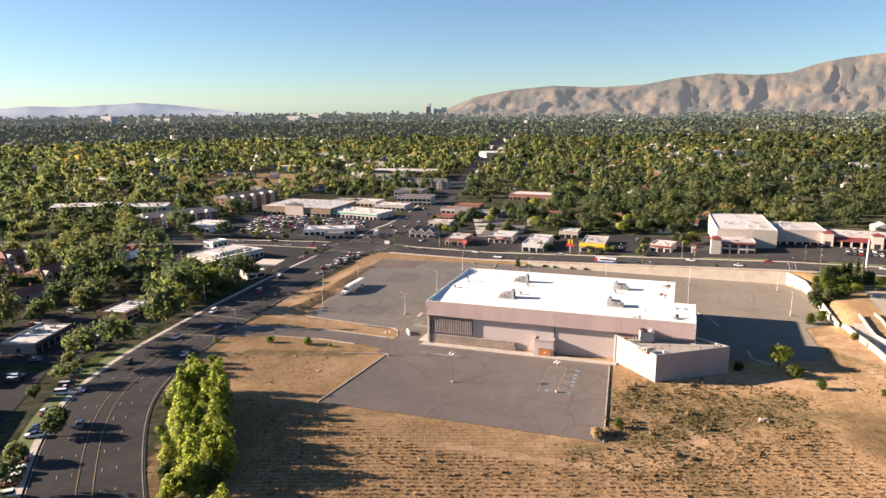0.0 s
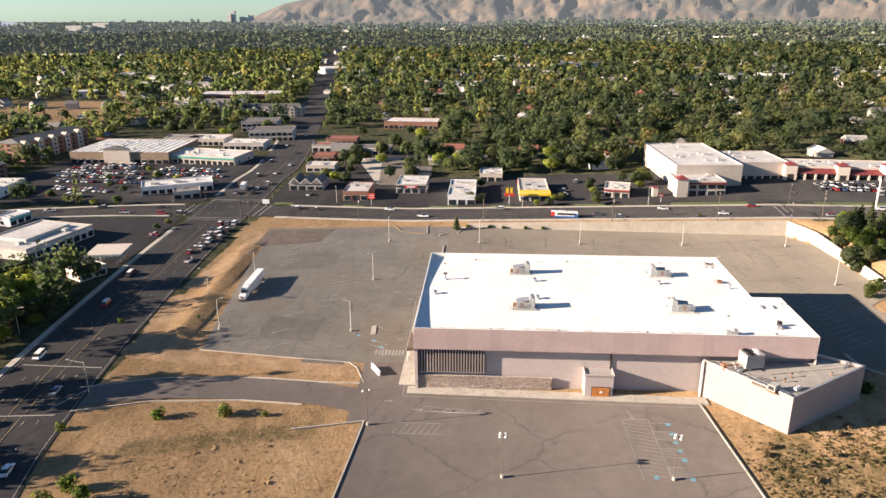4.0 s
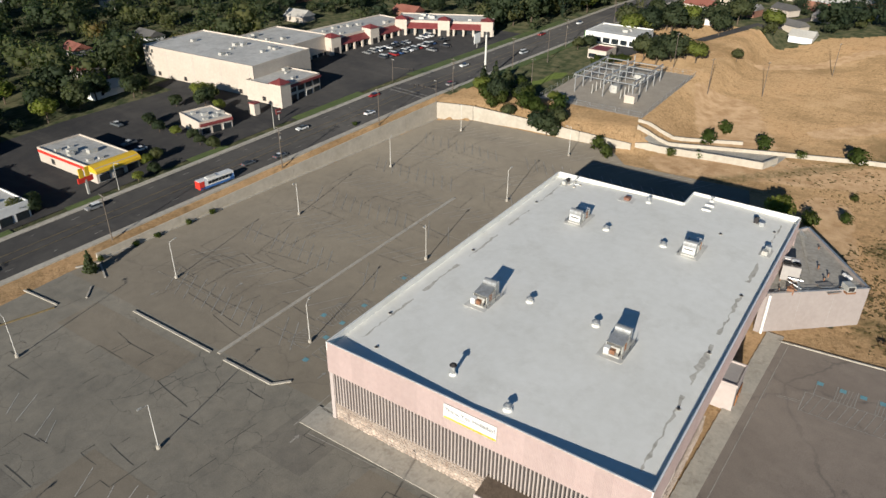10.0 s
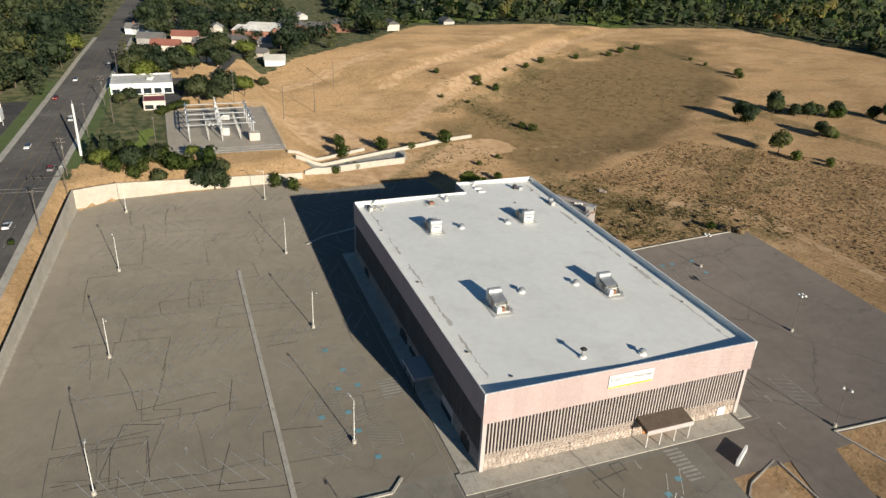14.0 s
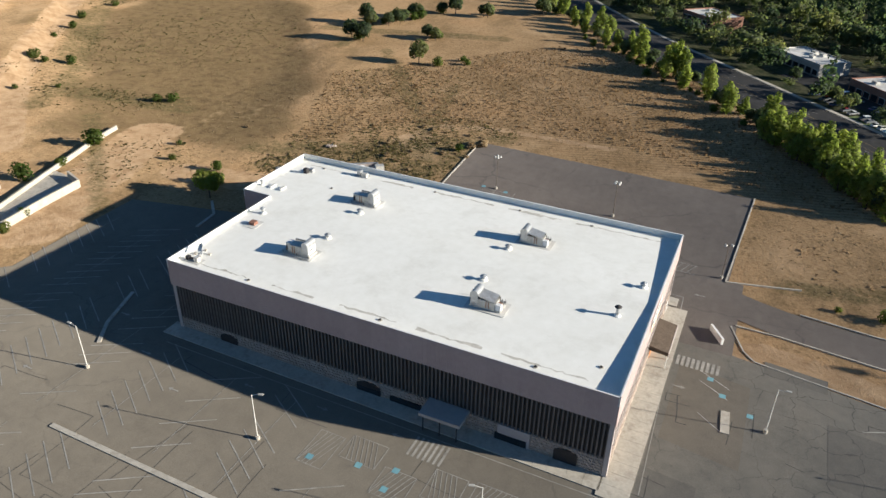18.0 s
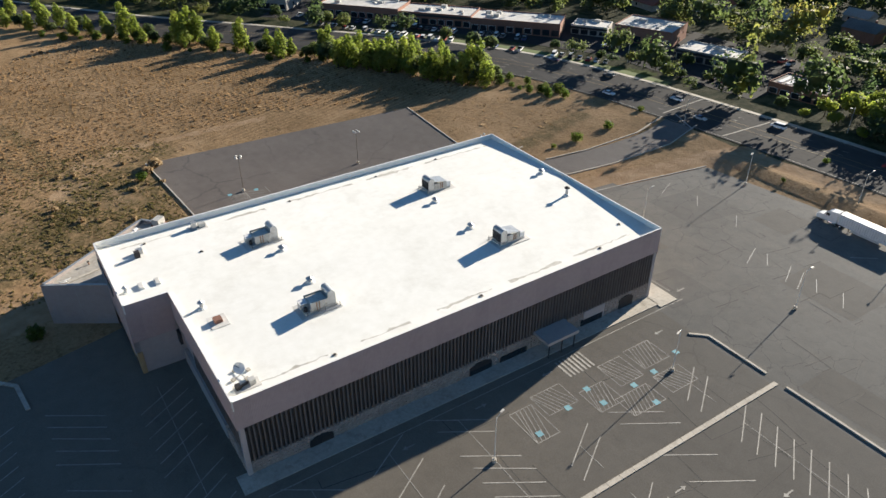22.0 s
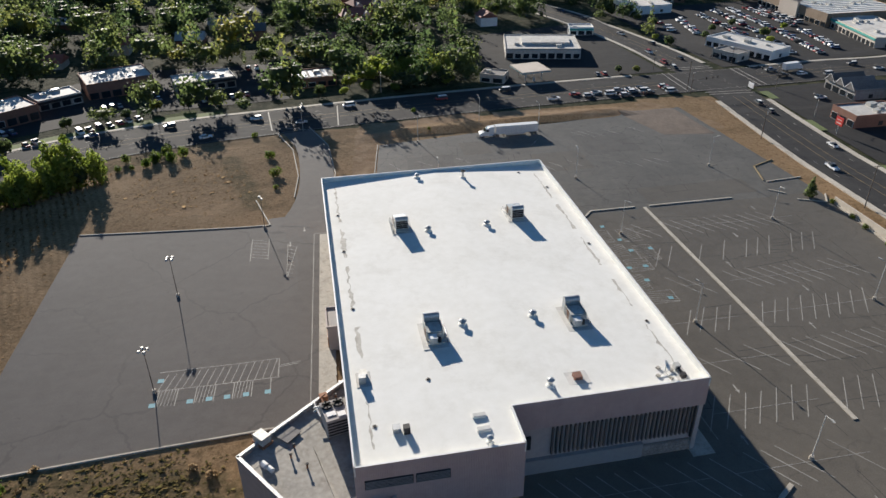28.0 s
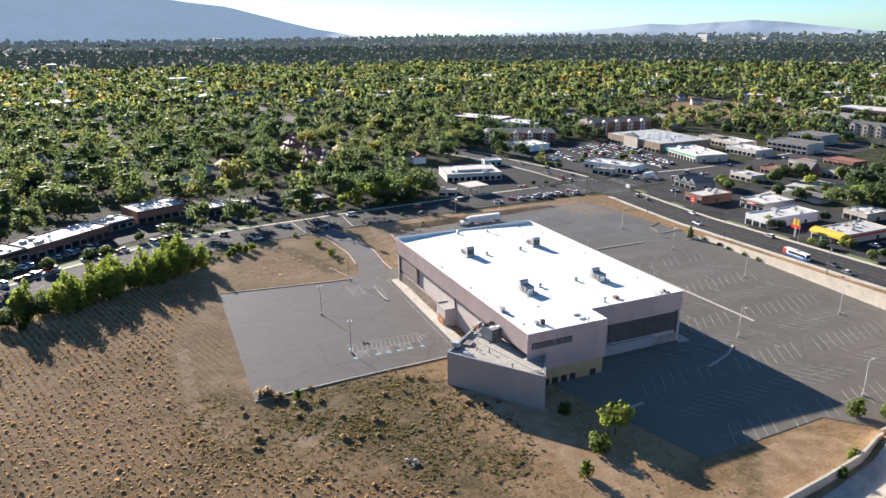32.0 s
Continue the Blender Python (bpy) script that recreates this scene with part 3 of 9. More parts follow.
    for a, b, w in (((186, 119), (210, 115), 3.5), ((-118, -48), (-60, -140), 4), ((520, -60), (560, -200), 40), ((480, -260), (620, -380), 40), ((-330, 240), (-310, 330), 12)):
        lawn = np.maximum(lawn, 1.0 * ease(w, w * 0.4, near_line(gx, gy, *a, *b)))
    far_field = ((np.hypot((gx + 430) / 140, (gy - 560) / 90) < 1) | (np.hypot((gx + 560) / 100, (gy - 400) / 60) < 1)).astype(float)
    for n, a in (("field", np.maximum(field, far_field)), ("rows", rows), ("dirt", dirt), ("weed", weed), ("lawn", lawn), ("basin", basin)):
        me.attributes.new(n, 'FLOAT', 'POINT').data.foreach_set("value", np.ascontiguousarray(a, dtype=np.float32))
    tagged(new("ground", me), "dry straw-coloured field, bare dirt and suburban ground", "ground", kind="structure")


def smooth_path(pts, step=5.0):
    """Points along a smooth curve through pts."""
    out = []
    p = [Vector((2 * pts[0][0] - pts[1][0], 2 * pts[0][1] - pts[1][1]))] + [Vector(q) for q in pts] + [Vector((2 * pts[-1][0] - pts[-2][0], 2 * pts[-1][1] - pts[-2][1]))]
    for a, b, c, d in zip(p, p[1:], p[2:], p[3:]):
        n = max(1, int((c - b).length / step))
        for i in range(n):
            t = i / n
            out.append(0.5 * ((2 * b) + (c - a) * t + (2 * a - 5 * b + 4 * c - d) * t * t + (3 * b - a - 3 * c + d) * t ** 3))
    return out + [p[-2]]


def sides(path):
    out = []
    for i, q in enumerate(path):
        d = (path[min(i + 1, len(path) - 1)] - path[max(i - 1, 0)]).normalized()
        out.append(Vector((-d.y, d.x)))
    return out


def ribbon(shape, path, a, b, lift, thick=0.0, mi=0, cross=4):
    """A strip between the offsets a and b (left is positive) along a path, laid on the land."""
    nrm = sides(path)
    offs = [a + (b - a) * k / cross for k in range(cross + 1)]
    vs = []
    for q, n in zip(path, nrm):
        for o in offs:
            s = q + n * o
            vs.append((s.x, s.y, land_at(s.x, s.y) + lift))
    w = cross + 1
    fs = [(i * w + k, i * w + k + 1, (i + 1) * w + k + 1, (i + 1) * w + k) for i in range(len(path) - 1) for k in range(cross)]
    if a < b:
        fs = [tuple(reversed(f)) for f in fs]
    if thick:
        n0 = len(vs)
        for i in range(len(path)):
            for k in (0, cross):
                x, y, z = vs[i * w + k]
                vs.append((x, y, z - thick))
        for i in range(len(path) - 1):
            for j, k in ((0, 0), (1, cross)):
                fs.append((i * w + k, (i + 1) * w + k, n0 + 2 * (i + 1) + j, n0 + 2 * i + j))
    shape.add(vs, fs, mi)
    return shape


def dashes(shape, path, off, width, dash, gap, lift, mi=0):
    run, on, seg = 0.0, True, []
    nrm = sides(path)
    for i in range(len(path) - 1):
        step = (path[i + 1] - path[i]).length
        n = max(1, int(step / 1.0))
        for k in range(n):
            t = k / n
            q, m = path[i].lerp(path[i + 1], t), nrm[i].lerp(nrm[i + 1], t)
            if (run % (dash + gap)) < dash:
                seg.append(q + m * off)
            elif seg:
                if len(seg) > 1:
                    ribbon(shape, seg, -width / 2, width / 2, lift, mi=mi, cross=1)
                seg = []
            run += step / n
    if len(seg) > 1:
        ribbon(shape, seg, -width / 2, width / 2, lift, mi=mi, cross=1)


def sheet(shape, quad, nx, ny, lift, mi=0):
    """A four-cornered patch laid on the land."""
    a, b, c, d = [Vector(p) for p in quad]
    vs = []
    for j in range(ny + 1):
        for i in range(nx + 1):
            u, w = i / nx, j / ny
            q = (a * (1 - u) + b * u) * (1 - w) + (d * (1 - u) + c * u) * w
            vs.append((q.x, q.y, land_at(q.x, q.y) + lift))
    shape.add(vs, [(j * (nx + 1) + i, j * (nx + 1) + i + 1, (j + 1) * (nx + 1) + i + 1, (j + 1) * (nx + 1) + i) for j in range(ny) for i in range(nx)], mi)
    return shape


def floor_part(name, shape, mats, label, category, kind="structure"):
    return tagged(part(name, shape, mats), label, category, kind=kind)


build_ground()

# roads
WEST_ROAD = smooth_path([(330, -640), (215, -470), (135, -335), (62, -240), (0, -176), (-45, -130), (-78, -86), (-94, -42), (-102, 5), (-107, 54), (-111, 110), (-114, 178), (-117, 240), (-124, 340), (-192, 740), (-330, 1500), (-500, 2600)])
NORTH_ROAD = smooth_path([(-900, 40), (-620, 70), (-440, 95), (-330, 128), (-250, 158), (-180, 174), (-114, 178), (-40, 171.4), (60, 162.9), (160, 154.4), (250, 146.8), (350, 139), (470, 131), (800, 112), (1500, 80)])
road = Shape()
ribbon(road, WEST_ROAD, -14.0, 14.0, 0.16, cross=6)
floor_part("road", road, M["road"], "worn dark asphalt of a wide curving main road", "road")
road = Shape()
ribbon(road, NORTH_ROAD, -9.8, 9.8, 0.20, cross=6)
floor_part("road", road, M["road"], "worn dark asphalt of a straight five-lane road", "road")

lot = Shape()
sheet(lot, [(-66, 22), (2, 12), (2, 150), (-82, 146)], 24, 40, 0.10)
floor_part("pavement", lot, M["lot_w"], "cracked and patched old asphalt parking lot", "parking lot")
lot = Shape()
sheet(lot, [(2, 60), (146, 60), (146, 138.2), (2, 150)], 44, 26, 0.11)
sheet(lot, [(93, 6), (148, 20), (146, 60), (93, 60)], 18, 16, 0.105)
sheet(lot, [(146, 60), (157.3, 70), (154.0, 124.6), (146, 138.2)], 4, 20, 0.108)
floor_part("pavement", lot, M["lot_n"], "sun-bleached brown asphalt parking lot with faded stalls", "parking lot")
lot = Shape()
sheet(lot, [(-13, -67), (77, -69), (73, -2.6), (-11, -1.2)], 28, 20, 0.12)
sheet(lot, [(-15, -16), (2, -16), (2, 15), (-15.5, 15)], 6, 10, 0.125)
floor_part("pavement", lot, M["lot_s"], "smooth grey asphalt of the empty south parking lot", "parking lot")
drive = Shape()
ribbon(drive, smooth_path([(-92, -8), (-70, -2), (-44, -1), (-24, -3), (-8, -8)]), -5.5, 5.5, 0.15)
floor_part("pavement", drive, M["lot_s"], "grey asphalt driveway from the main road", "driveway")

# ---------------------------------------------------------------- the store
RZ = 17.0
store = thing("store_building", "large closed store with a white roof and buff walls", "building")
FOOT = [(0.9, 2.0), (100.4, 2.0), (100.4, 25.0), (92.4, 25.0), (92.4, 59.1), (0.9, 59.1)]
OUT = [(0, 0), (101.5, 0), (101.5, 25.8), (93.5, 25.8), (93.5, 60), (0, 60)]
part("wall", Shape().prism(FOOT, -2.0, 11.2), M["wall"], store)
part("fascia_core", Shape().prism([(0.08, 0.08), (101.42, 0.08), (101.42, 25.72), (93.42, 25.72), (93.42, 59.92), (0.08, 59.92)], [11.1, 11.1, 11.1, 11.1, 11.1, 11.1], 15.2), M["band"], store)
part("fascia_core", Shape().box(0.06, 0.3, 10.4, 1.2, 59.7, 11.2), M["band"], store)

# parapet, a little uneven cap
for (ax, ay), (bx, by) in zip(OUT, OUT[1:] + OUT[:1]):
    d = Vector((bx - ax, by - ay)).normalized()
    n = Vector((-d.y, d.x))
    part("parapet", Shape().prism([(ax + n.x * 0.05, ay + n.y * 0.05), (bx + n.x * 0.05, by + n.y * 0.05), (bx + n.x * 0.24, by + n.y * 0.24), (ax + n.x * 0.24, ay + n.y * 0.24)], 15.1, RZ - 0.05), M["roof"], store, "white membrane-covered parapet")
for (ax, ay), (bx, by) in zip(OUT, OUT[1:] + OUT[:1]):
    d = Vector((bx - ax, by - ay)).normalized()
    n = Vector((-d.y, d.x))
    cap = Shape().prism([(ax - n.x * 0.01, ay - n.y * 0.01), (bx - n.x * 0.01, by - n.y * 0.01), (bx + n.x * 0.27, by + n.y * 0.27), (ax + n.x * 0.27, ay + n.y * 0.27)], RZ - 0.05, RZ)
    part("parapet_cap", cap, M["white"], store)


def roof_z(y):
    return 15.55 + 0.95 * (1 - abs(y - 30) / 30) ** 0.8


deck = Shape()
ys = [0.24 + 59.52 * i / 24 for i in range(25)]
for x0, x1, top in ((0.24, 93.26, 59.76), (93.26, 101.26, 25.56)):
    yy = [v for v in ys if v <= top + 0.01]
    if top < 59:
        yy.append(top)
    vs = [(x, y, roof_z(y)) for y in yy for x in (x0, x1)]
    deck.add(vs, [(2 * i, 2 * i + 1, 2 * i + 3, 2 * i + 2) for i in range(len(yy) - 1)])
part("roof", deck, M["roof"], store, "bright white membrane roof, crowned and stained along the edges", smooth=True)
rnd = random.Random(4)


def stain(x0, x1, y, w, seed):
    r, s = random.Random(seed), Shape()
    x, vs = x0, []
    while x < x1:
        a = 1.7 * w * r.uniform(0.1, 1.0) * (0.4 + 0.6 * abs(math.sin(x * 0.21 + seed)))
        m = y + r.uniform(-0.25, 0.25)
        vs += [(x, m - a / 2, roof_z(m - a / 2) + 0.008), (x, m + a / 2, roof_z(m + a / 2) + 0.008)]
        x += r.uniform(0.6, 1.6)
    s.add(vs, [(2 * i, 2 * i + 2, 2 * i + 3, 2 * i + 1) for i in range(len(vs) // 2 - 1)])
    part("roof_stain", s, M["grime"], store)


for i, (a, b, y, w) in enumerate(((4, 24, 3.2, 0.55), (27, 41, 3.4, 0.9), (44, 60, 3.3, 0.6), (66, 76, 3.5, 0.8), (84, 98, 3.4, 0.35), (6, 22, 56.6, 0.5), (25, 38, 56.7, 0.7), (42, 55, 56.5, 0.45), (60, 70, 56.6, 0.7), (76, 90, 56.6, 0.6))):
    stain(a, b, y, w, i + 3)


# ribbed metal fascia panels
def rib_panel(w, z0, z1):
    s = Shape()
    n = 11
    prof = []
    for i in range(n):
        a = w * i / n
        prof += [(a + 0.02, 0.012), (a + 0.62 * w / n, 0.012), (a + 0.70 * w / n, 0.035), (a + 0.93 * w / n, 0.035)]
    prof = [(0.0, 0.035)] + prof + [(w, 0.035)]
    k = len(prof)
    vs = [(u, v, z0) for u, v in prof] + [(u, v, z1) for u, v in prof]
    s.add(vs, [(i, i + 1, k + i + 1, k + i) for i in range(k - 1)])
    s.add([(0, 0.035, z0), (w, 0.035, z0), (w, 0.09, z0), (0, 0.09, z0)], [(0, 3, 2, 1)])
    return s


def clad(ax, ay, bx, by, z0, z1, want, mat, name="fascia_panel"):
    length = math.hypot(bx - ax, by - ay)
    n = round(length / want)
    me = rib_panel(length / n, z0, z1).mesh(name, [mat])
    yaw = math.degrees(math.atan2(by - ay, bx - ax))
    for i in range(n):
        ob = part(name, me, mat, store)
        ob.matrix_basis = pose(ax + (bx - ax) * i / n, ay + (by - ay) * i / n, 0, 0, 0, yaw)


clad(0, 0, 101.5, 0, 11.05, RZ - 0.052, 2.8, M["band"])
clad(0, 60, 0, 0, 10.35, RZ - 0.052, 2.8, M["band"])
clad(93.5, 60, 0, 60, 11.05, RZ - 0.052, 2.8, M["band"])
clad(101.5, 0, 101.5, 25.8, 5.4, RZ - 0.052, 2.8, M["band"])
clad(101.5, 25.8, 93.5, 25.8, 8.4, RZ - 0.052, 2.7, M["band"])
clad(93.5, 25.8, 93.5, 60, 11.05, RZ - 0.052, 2.8, M["band"])
part("wall", Shape().box(100.4, 2.2, 5.4, 101.4, 25.0, 11.3), M["wall_grey"], store)


# upright fins over a dark panel whose colour stands for the gaps' shade
def fins(ax, ay, bx, by, z0, z1, n, mat="fin"):
    d = Vector((bx - ax, by - ay))
    yaw = math.degrees(math.atan2(d.y, d.x))
    me = Shape().box(-0.14, -0.02, z0, 0.14, 0.62, z1).mesh("fin", [M[mat]])
    L = d.length
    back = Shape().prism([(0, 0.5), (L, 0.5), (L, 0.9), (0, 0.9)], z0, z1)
    ob = part("recess", back, M["recess"] if mat == "fin_shaded" else M["dark"], store)
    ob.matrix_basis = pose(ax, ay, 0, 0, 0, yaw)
    for i in range(n):
        ob = part("fin", me, None, store)
        ob.matrix_basis = pose(ax + d.x * (i + 0.5) / n, ay + d.y * (i + 0.5) / n, 0, 0, 0, yaw)


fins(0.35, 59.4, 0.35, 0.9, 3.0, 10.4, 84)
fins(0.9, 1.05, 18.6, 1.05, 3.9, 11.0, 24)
# north and east rows take the darker copy that carries their shade
fins(92.8, 59.75, 0.6, 59.75, 3.0, 11.0, 118, "fin_shaded")
fins(92.85, 33.0, 92.85, 59.6, 4.0, 10.0, 34, "fin_shaded")
for x, y in ((0.55, 0.95), (0.55, 59.45), (92.75, 59.5)):
    part("corner_pier", Shape().box(x - 0.4, y - 0.4, -1.6, x + 0.4, y + 0.4, 11.0), M["wall"], store)
part("downpipe", Shape().box(50.9, 1.7, 0, 51.25, 2.0, 11.0), M["dark"], store, "dark downpipe")


# rough stone base, stone by stone
stone_meshes = []
for k in range(7):
    r = random.Random(50 + k)
    s = Shape()
    n = r.choice((5, 6, 7))
    ring = [(math.cos(2 * math.pi * i / n + r.uniform(-0.25, 0.25)) * r.uniform(0.42, 0.58), math.sin(2 * math.pi * i / n + r.uniform(-0.2, 0.2)) * r.uniform(0.4, 0.56)) for i in range(n)]
    vs = [(u, 0.05, w) for u, w in ring] + [(u * 0.74, -r.uniform(0.10, 0.24), w * 0.74) for u, w in ring]
    s.add(vs, [(i, (i + 1) % n, n + (i + 1) % n, n + i) for i in range(n)] + [tuple(range(n, 2 * n))])
    stone_meshes.append(s.mesh("stone", [M["stone"]]))


def stone_base(ax, ay, bx, by, z0, z1, seed, single=0, size=0.85, thick=0.5):
    """Rubble facing along a wall: the first `single` stones are parts, the rest one joined part."""
    r = random.Random(seed)
    d = Vector((bx - ax, by - ay))
    L = d.length
    d.normalize()
    yaw = math.degrees(math.atan2(d.y, d.x))
    base = part("stone_bed", Shape().prism([(0, 0.0), (L, 0.0), (L, thick), (0, thick)], z0, z1), M["mortar"], store)
    base.matrix_basis = pose(ax, ay, 0, 0, 0, yaw)
    rest, made = Shape(), 0
    rows = max(1, round((z1 - z0) / (size * 0.72)))
    for j in range(rows):
        u = r.uniform(0, 0.4)
        while u < L - 0.3:
            sz = size * r.uniform(0.75, 1.35)
            z = z0 + (j + 0.5) * (z1 - z0) / rows + r.uniform(-0.08, 0.08)
            me = r.choice(stone_meshes)
            if made < single:
                ob = part("stone", me, None, base)
                ob.matrix_basis = Matrix.LocRotScale((u + sz / 2, 0, z), Euler((0, r.uniform(-0.4, 0.4), 0)), (sz, 1, sz * 0.82))
                made += 1
            else:
                m = Matrix.LocRotScale((u + sz / 2, 0, z), Euler((0, r.uniform(-0.4, 0.4), 0)), (sz, 1, sz * 0.82))
                rest.add([m @ v.co for v in me.vertices], [tuple(p.vertices) for p in me.polygons])
            u += sz * 0.93
    if rest.v:
        ob = part("rubble", rest, M["stone"], base)
        ob["kind"] = "stuff"


stone_base(0.45, 59.2, 0.45, 0.8, -1.4, 3.0, 1, 290)
stone_base(0.9, 1.15, 36.0, 1.15, -1.2, 3.0, 2, 260, 0.6)
stone_base(92.6, 59.6, 20.0, 59.6, -0.9, 3.0, 3)
stone_base(14.0, 59.6, 0.8, 59.6, -1.4, 3.0, 4)
stone_base(92.9, 50.0, 92.9, 59.4, -0.6, 2.6, 5)

# north side: arched openings, windows and a canopy, all in the shade
for x, w in ((7.5, 4.2), (46.5, 5.2), (80.0, 4.4)):
    a = Shape()
    n = 10
    prof = [(-w / 2, -1.2), (w / 2, -1.2)] + [(w / 2 * math.cos(math.pi * i / n), 1.4 + 0.9 * math.sin(math.pi * i / n)) for i in range(n + 1)]
    k = len(prof)
    a.add([(x + u, 59.85, z) for u, z in prof] + [(x + u, 59.5, z) for u, z in prof], [tuple(reversed(range(k)))] + [(i, (i + 1) % k, k + (i + 1) % k, k + i) for i in range(k)])
    part("arched_opening", a, M["dark"], store, "dark arched opening in the stone")
for x, w in ((17.5, 6.0), (38.5, 6.6), (46.5, 5.0)):
    part("shop_window", Shape().box(x - w / 2, 59.62, -0.8, x + w / 2, 59.9, 1.0), M["glass"], store)
    part("window_ledge", Shape().box(x - w / 2 - 0.2, 59.6, -1.0, x + w / 2 + 0.2, 60.3, -0.82), M["concrete"], store)
part("entry_wall", Shape().box(14.0, 59.2, -1.2, 20.0, 59.85, 3.0), M["wall"], store)
can = part("canopy", Shape().box(25.5, 59.6, 3.0, 33.5, 64.2, 3.7), M["wall_grey"], store, "flat canopy over the north entrance")
for x in (26.2, 29.5, 32.8):
    part("canopy_post", Shape().tube((x, 63.8, -1.0), (x, 63.8, 3.0), 0.12), M["dark"], can)

# west entrance canopy with sloping shingled top and posts
can = part("canopy", Shape().add([(0.6, 15.4, 4.1), (0.6, 26.2, 4.1), (-3.6, 26.2, 3.4), (-3.6, 15.4, 3.4), (0.6, 15.4, 3.0), (0.6, 26.2, 3.0), (-3.6, 26.2, 2.6), (-3.6, 15.4, 2.6)],
                                 [(0, 1, 2, 3), (3, 2, 6, 7), (0, 3, 7, 4), (1, 5, 6, 2), (4, 7, 6, 5)]), M["bark"], store, "brown shingled canopy over the west entrance")
part("canopy_edge", Shape().box(-3.72, 15.3, 2.45, -3.58, 26.3, 3.45), M["wall"], can)
for y in (15.8, 19.2, 22.6, 25.8):
    part("canopy_post", Shape().tube((-3.4, y, -1.2), (-3.4, y, 2.7), 0.11), M["pole"], can)
part("entrance_doors", Shape().box(0.2, 17.0, -1.0, 0.44, 24.0, 2.4), M["orange"], store, "boarded orange wooden doors")
part("utility_panel", Shape().box(0.1, 4.0, -0.4, 0.3, 5.8, 1.6), M["white"], store)

# banner with its farewell
sign = thing("banner", "white banner with grey lettering and a yellow foot", "banner", (-0.12, 34.6, 12.75), -90)
part("panel", Shape().box(0, -0.06, 0, 9.9, 0.0, 2.95), M["white"], sign)
part("stripe", Shape().box(0.05, -0.075, 0.05, 9.85, -0.062, 0.42), M["yellow"], sign)
txt = bpy.data.curves.new("lettering", 'FONT')
txt.body, txt.size, txt.extrude, txt.align_x = "Thank You Holladay!", 1.12, 0.01, 'CENTER'
tmp = new("lettering", txt)
dg = bpy.context.evaluated_depsgraph_get()
me = bpy.data.meshes.new_from_object(tmp.evaluated_get(dg))
bpy.data.objects.remove(tmp)
me.materials.clear()
me.materials.append(M["dark"])
ob = part("lettering", me, None, sign)
ob.matrix_basis = pose(4.95, -0.075, 1.55, 90, 0, 0)
for i, (a, b) in enumerate(((1.6, 4.3), (4.6, 6.2), (6.5, 8.4))):
    part("small_print", Shape().box(a, -0.074, 0.85, b, -0.062, 1.1), M["flat"], sign)

# east side: louvres, tan brick ground floor, openings, boarded panel
part("lower_wall", Shape().box(100.3, 2.2, -1.4, 101.2, 25.2, 5.4), M["tan"], store, "tan brick ground-floor wall")
for y0, y1 in ((1.4, 8.6), (9.0, 14.2)):
    lou = part("louvre", Shape().box(101.45, y0, 12.2, 101.62, y1, 14.0), M["dark"], store)
    for j in range(6):
        part("louvre_blade", Shape().box(101.6, y0 + 0.08, 12.3 + j * 0.28, 101.72, y1 - 0.08, 12.36 + j * 0.28), M["wall_grey"], lou)
for y in (5.5, 8.4, 11.3, 14.2, 21.0):
    part("doorway", Shape().box(101.1, y, -0.6, 101.3, y + 1.9, 2.2), M["dark"], store)
part("boarded_opening", Shape().box(92.3, 40.0, -0.4, 92.75, 47.5, 3.0), M["orange"], store, "boarded orange wooden panel")
part("ledge", Shape().box(92.2, 26.0, -0.8, 93.2, 50.0, 3.4), M["wall_grey"], store)
part("vent_box", Shape().box(93.4, 27.5, 7.0, 93.9, 29.2, 9.6), M["dark"], store)

# ---------------------------------------------------------------- roof equipment


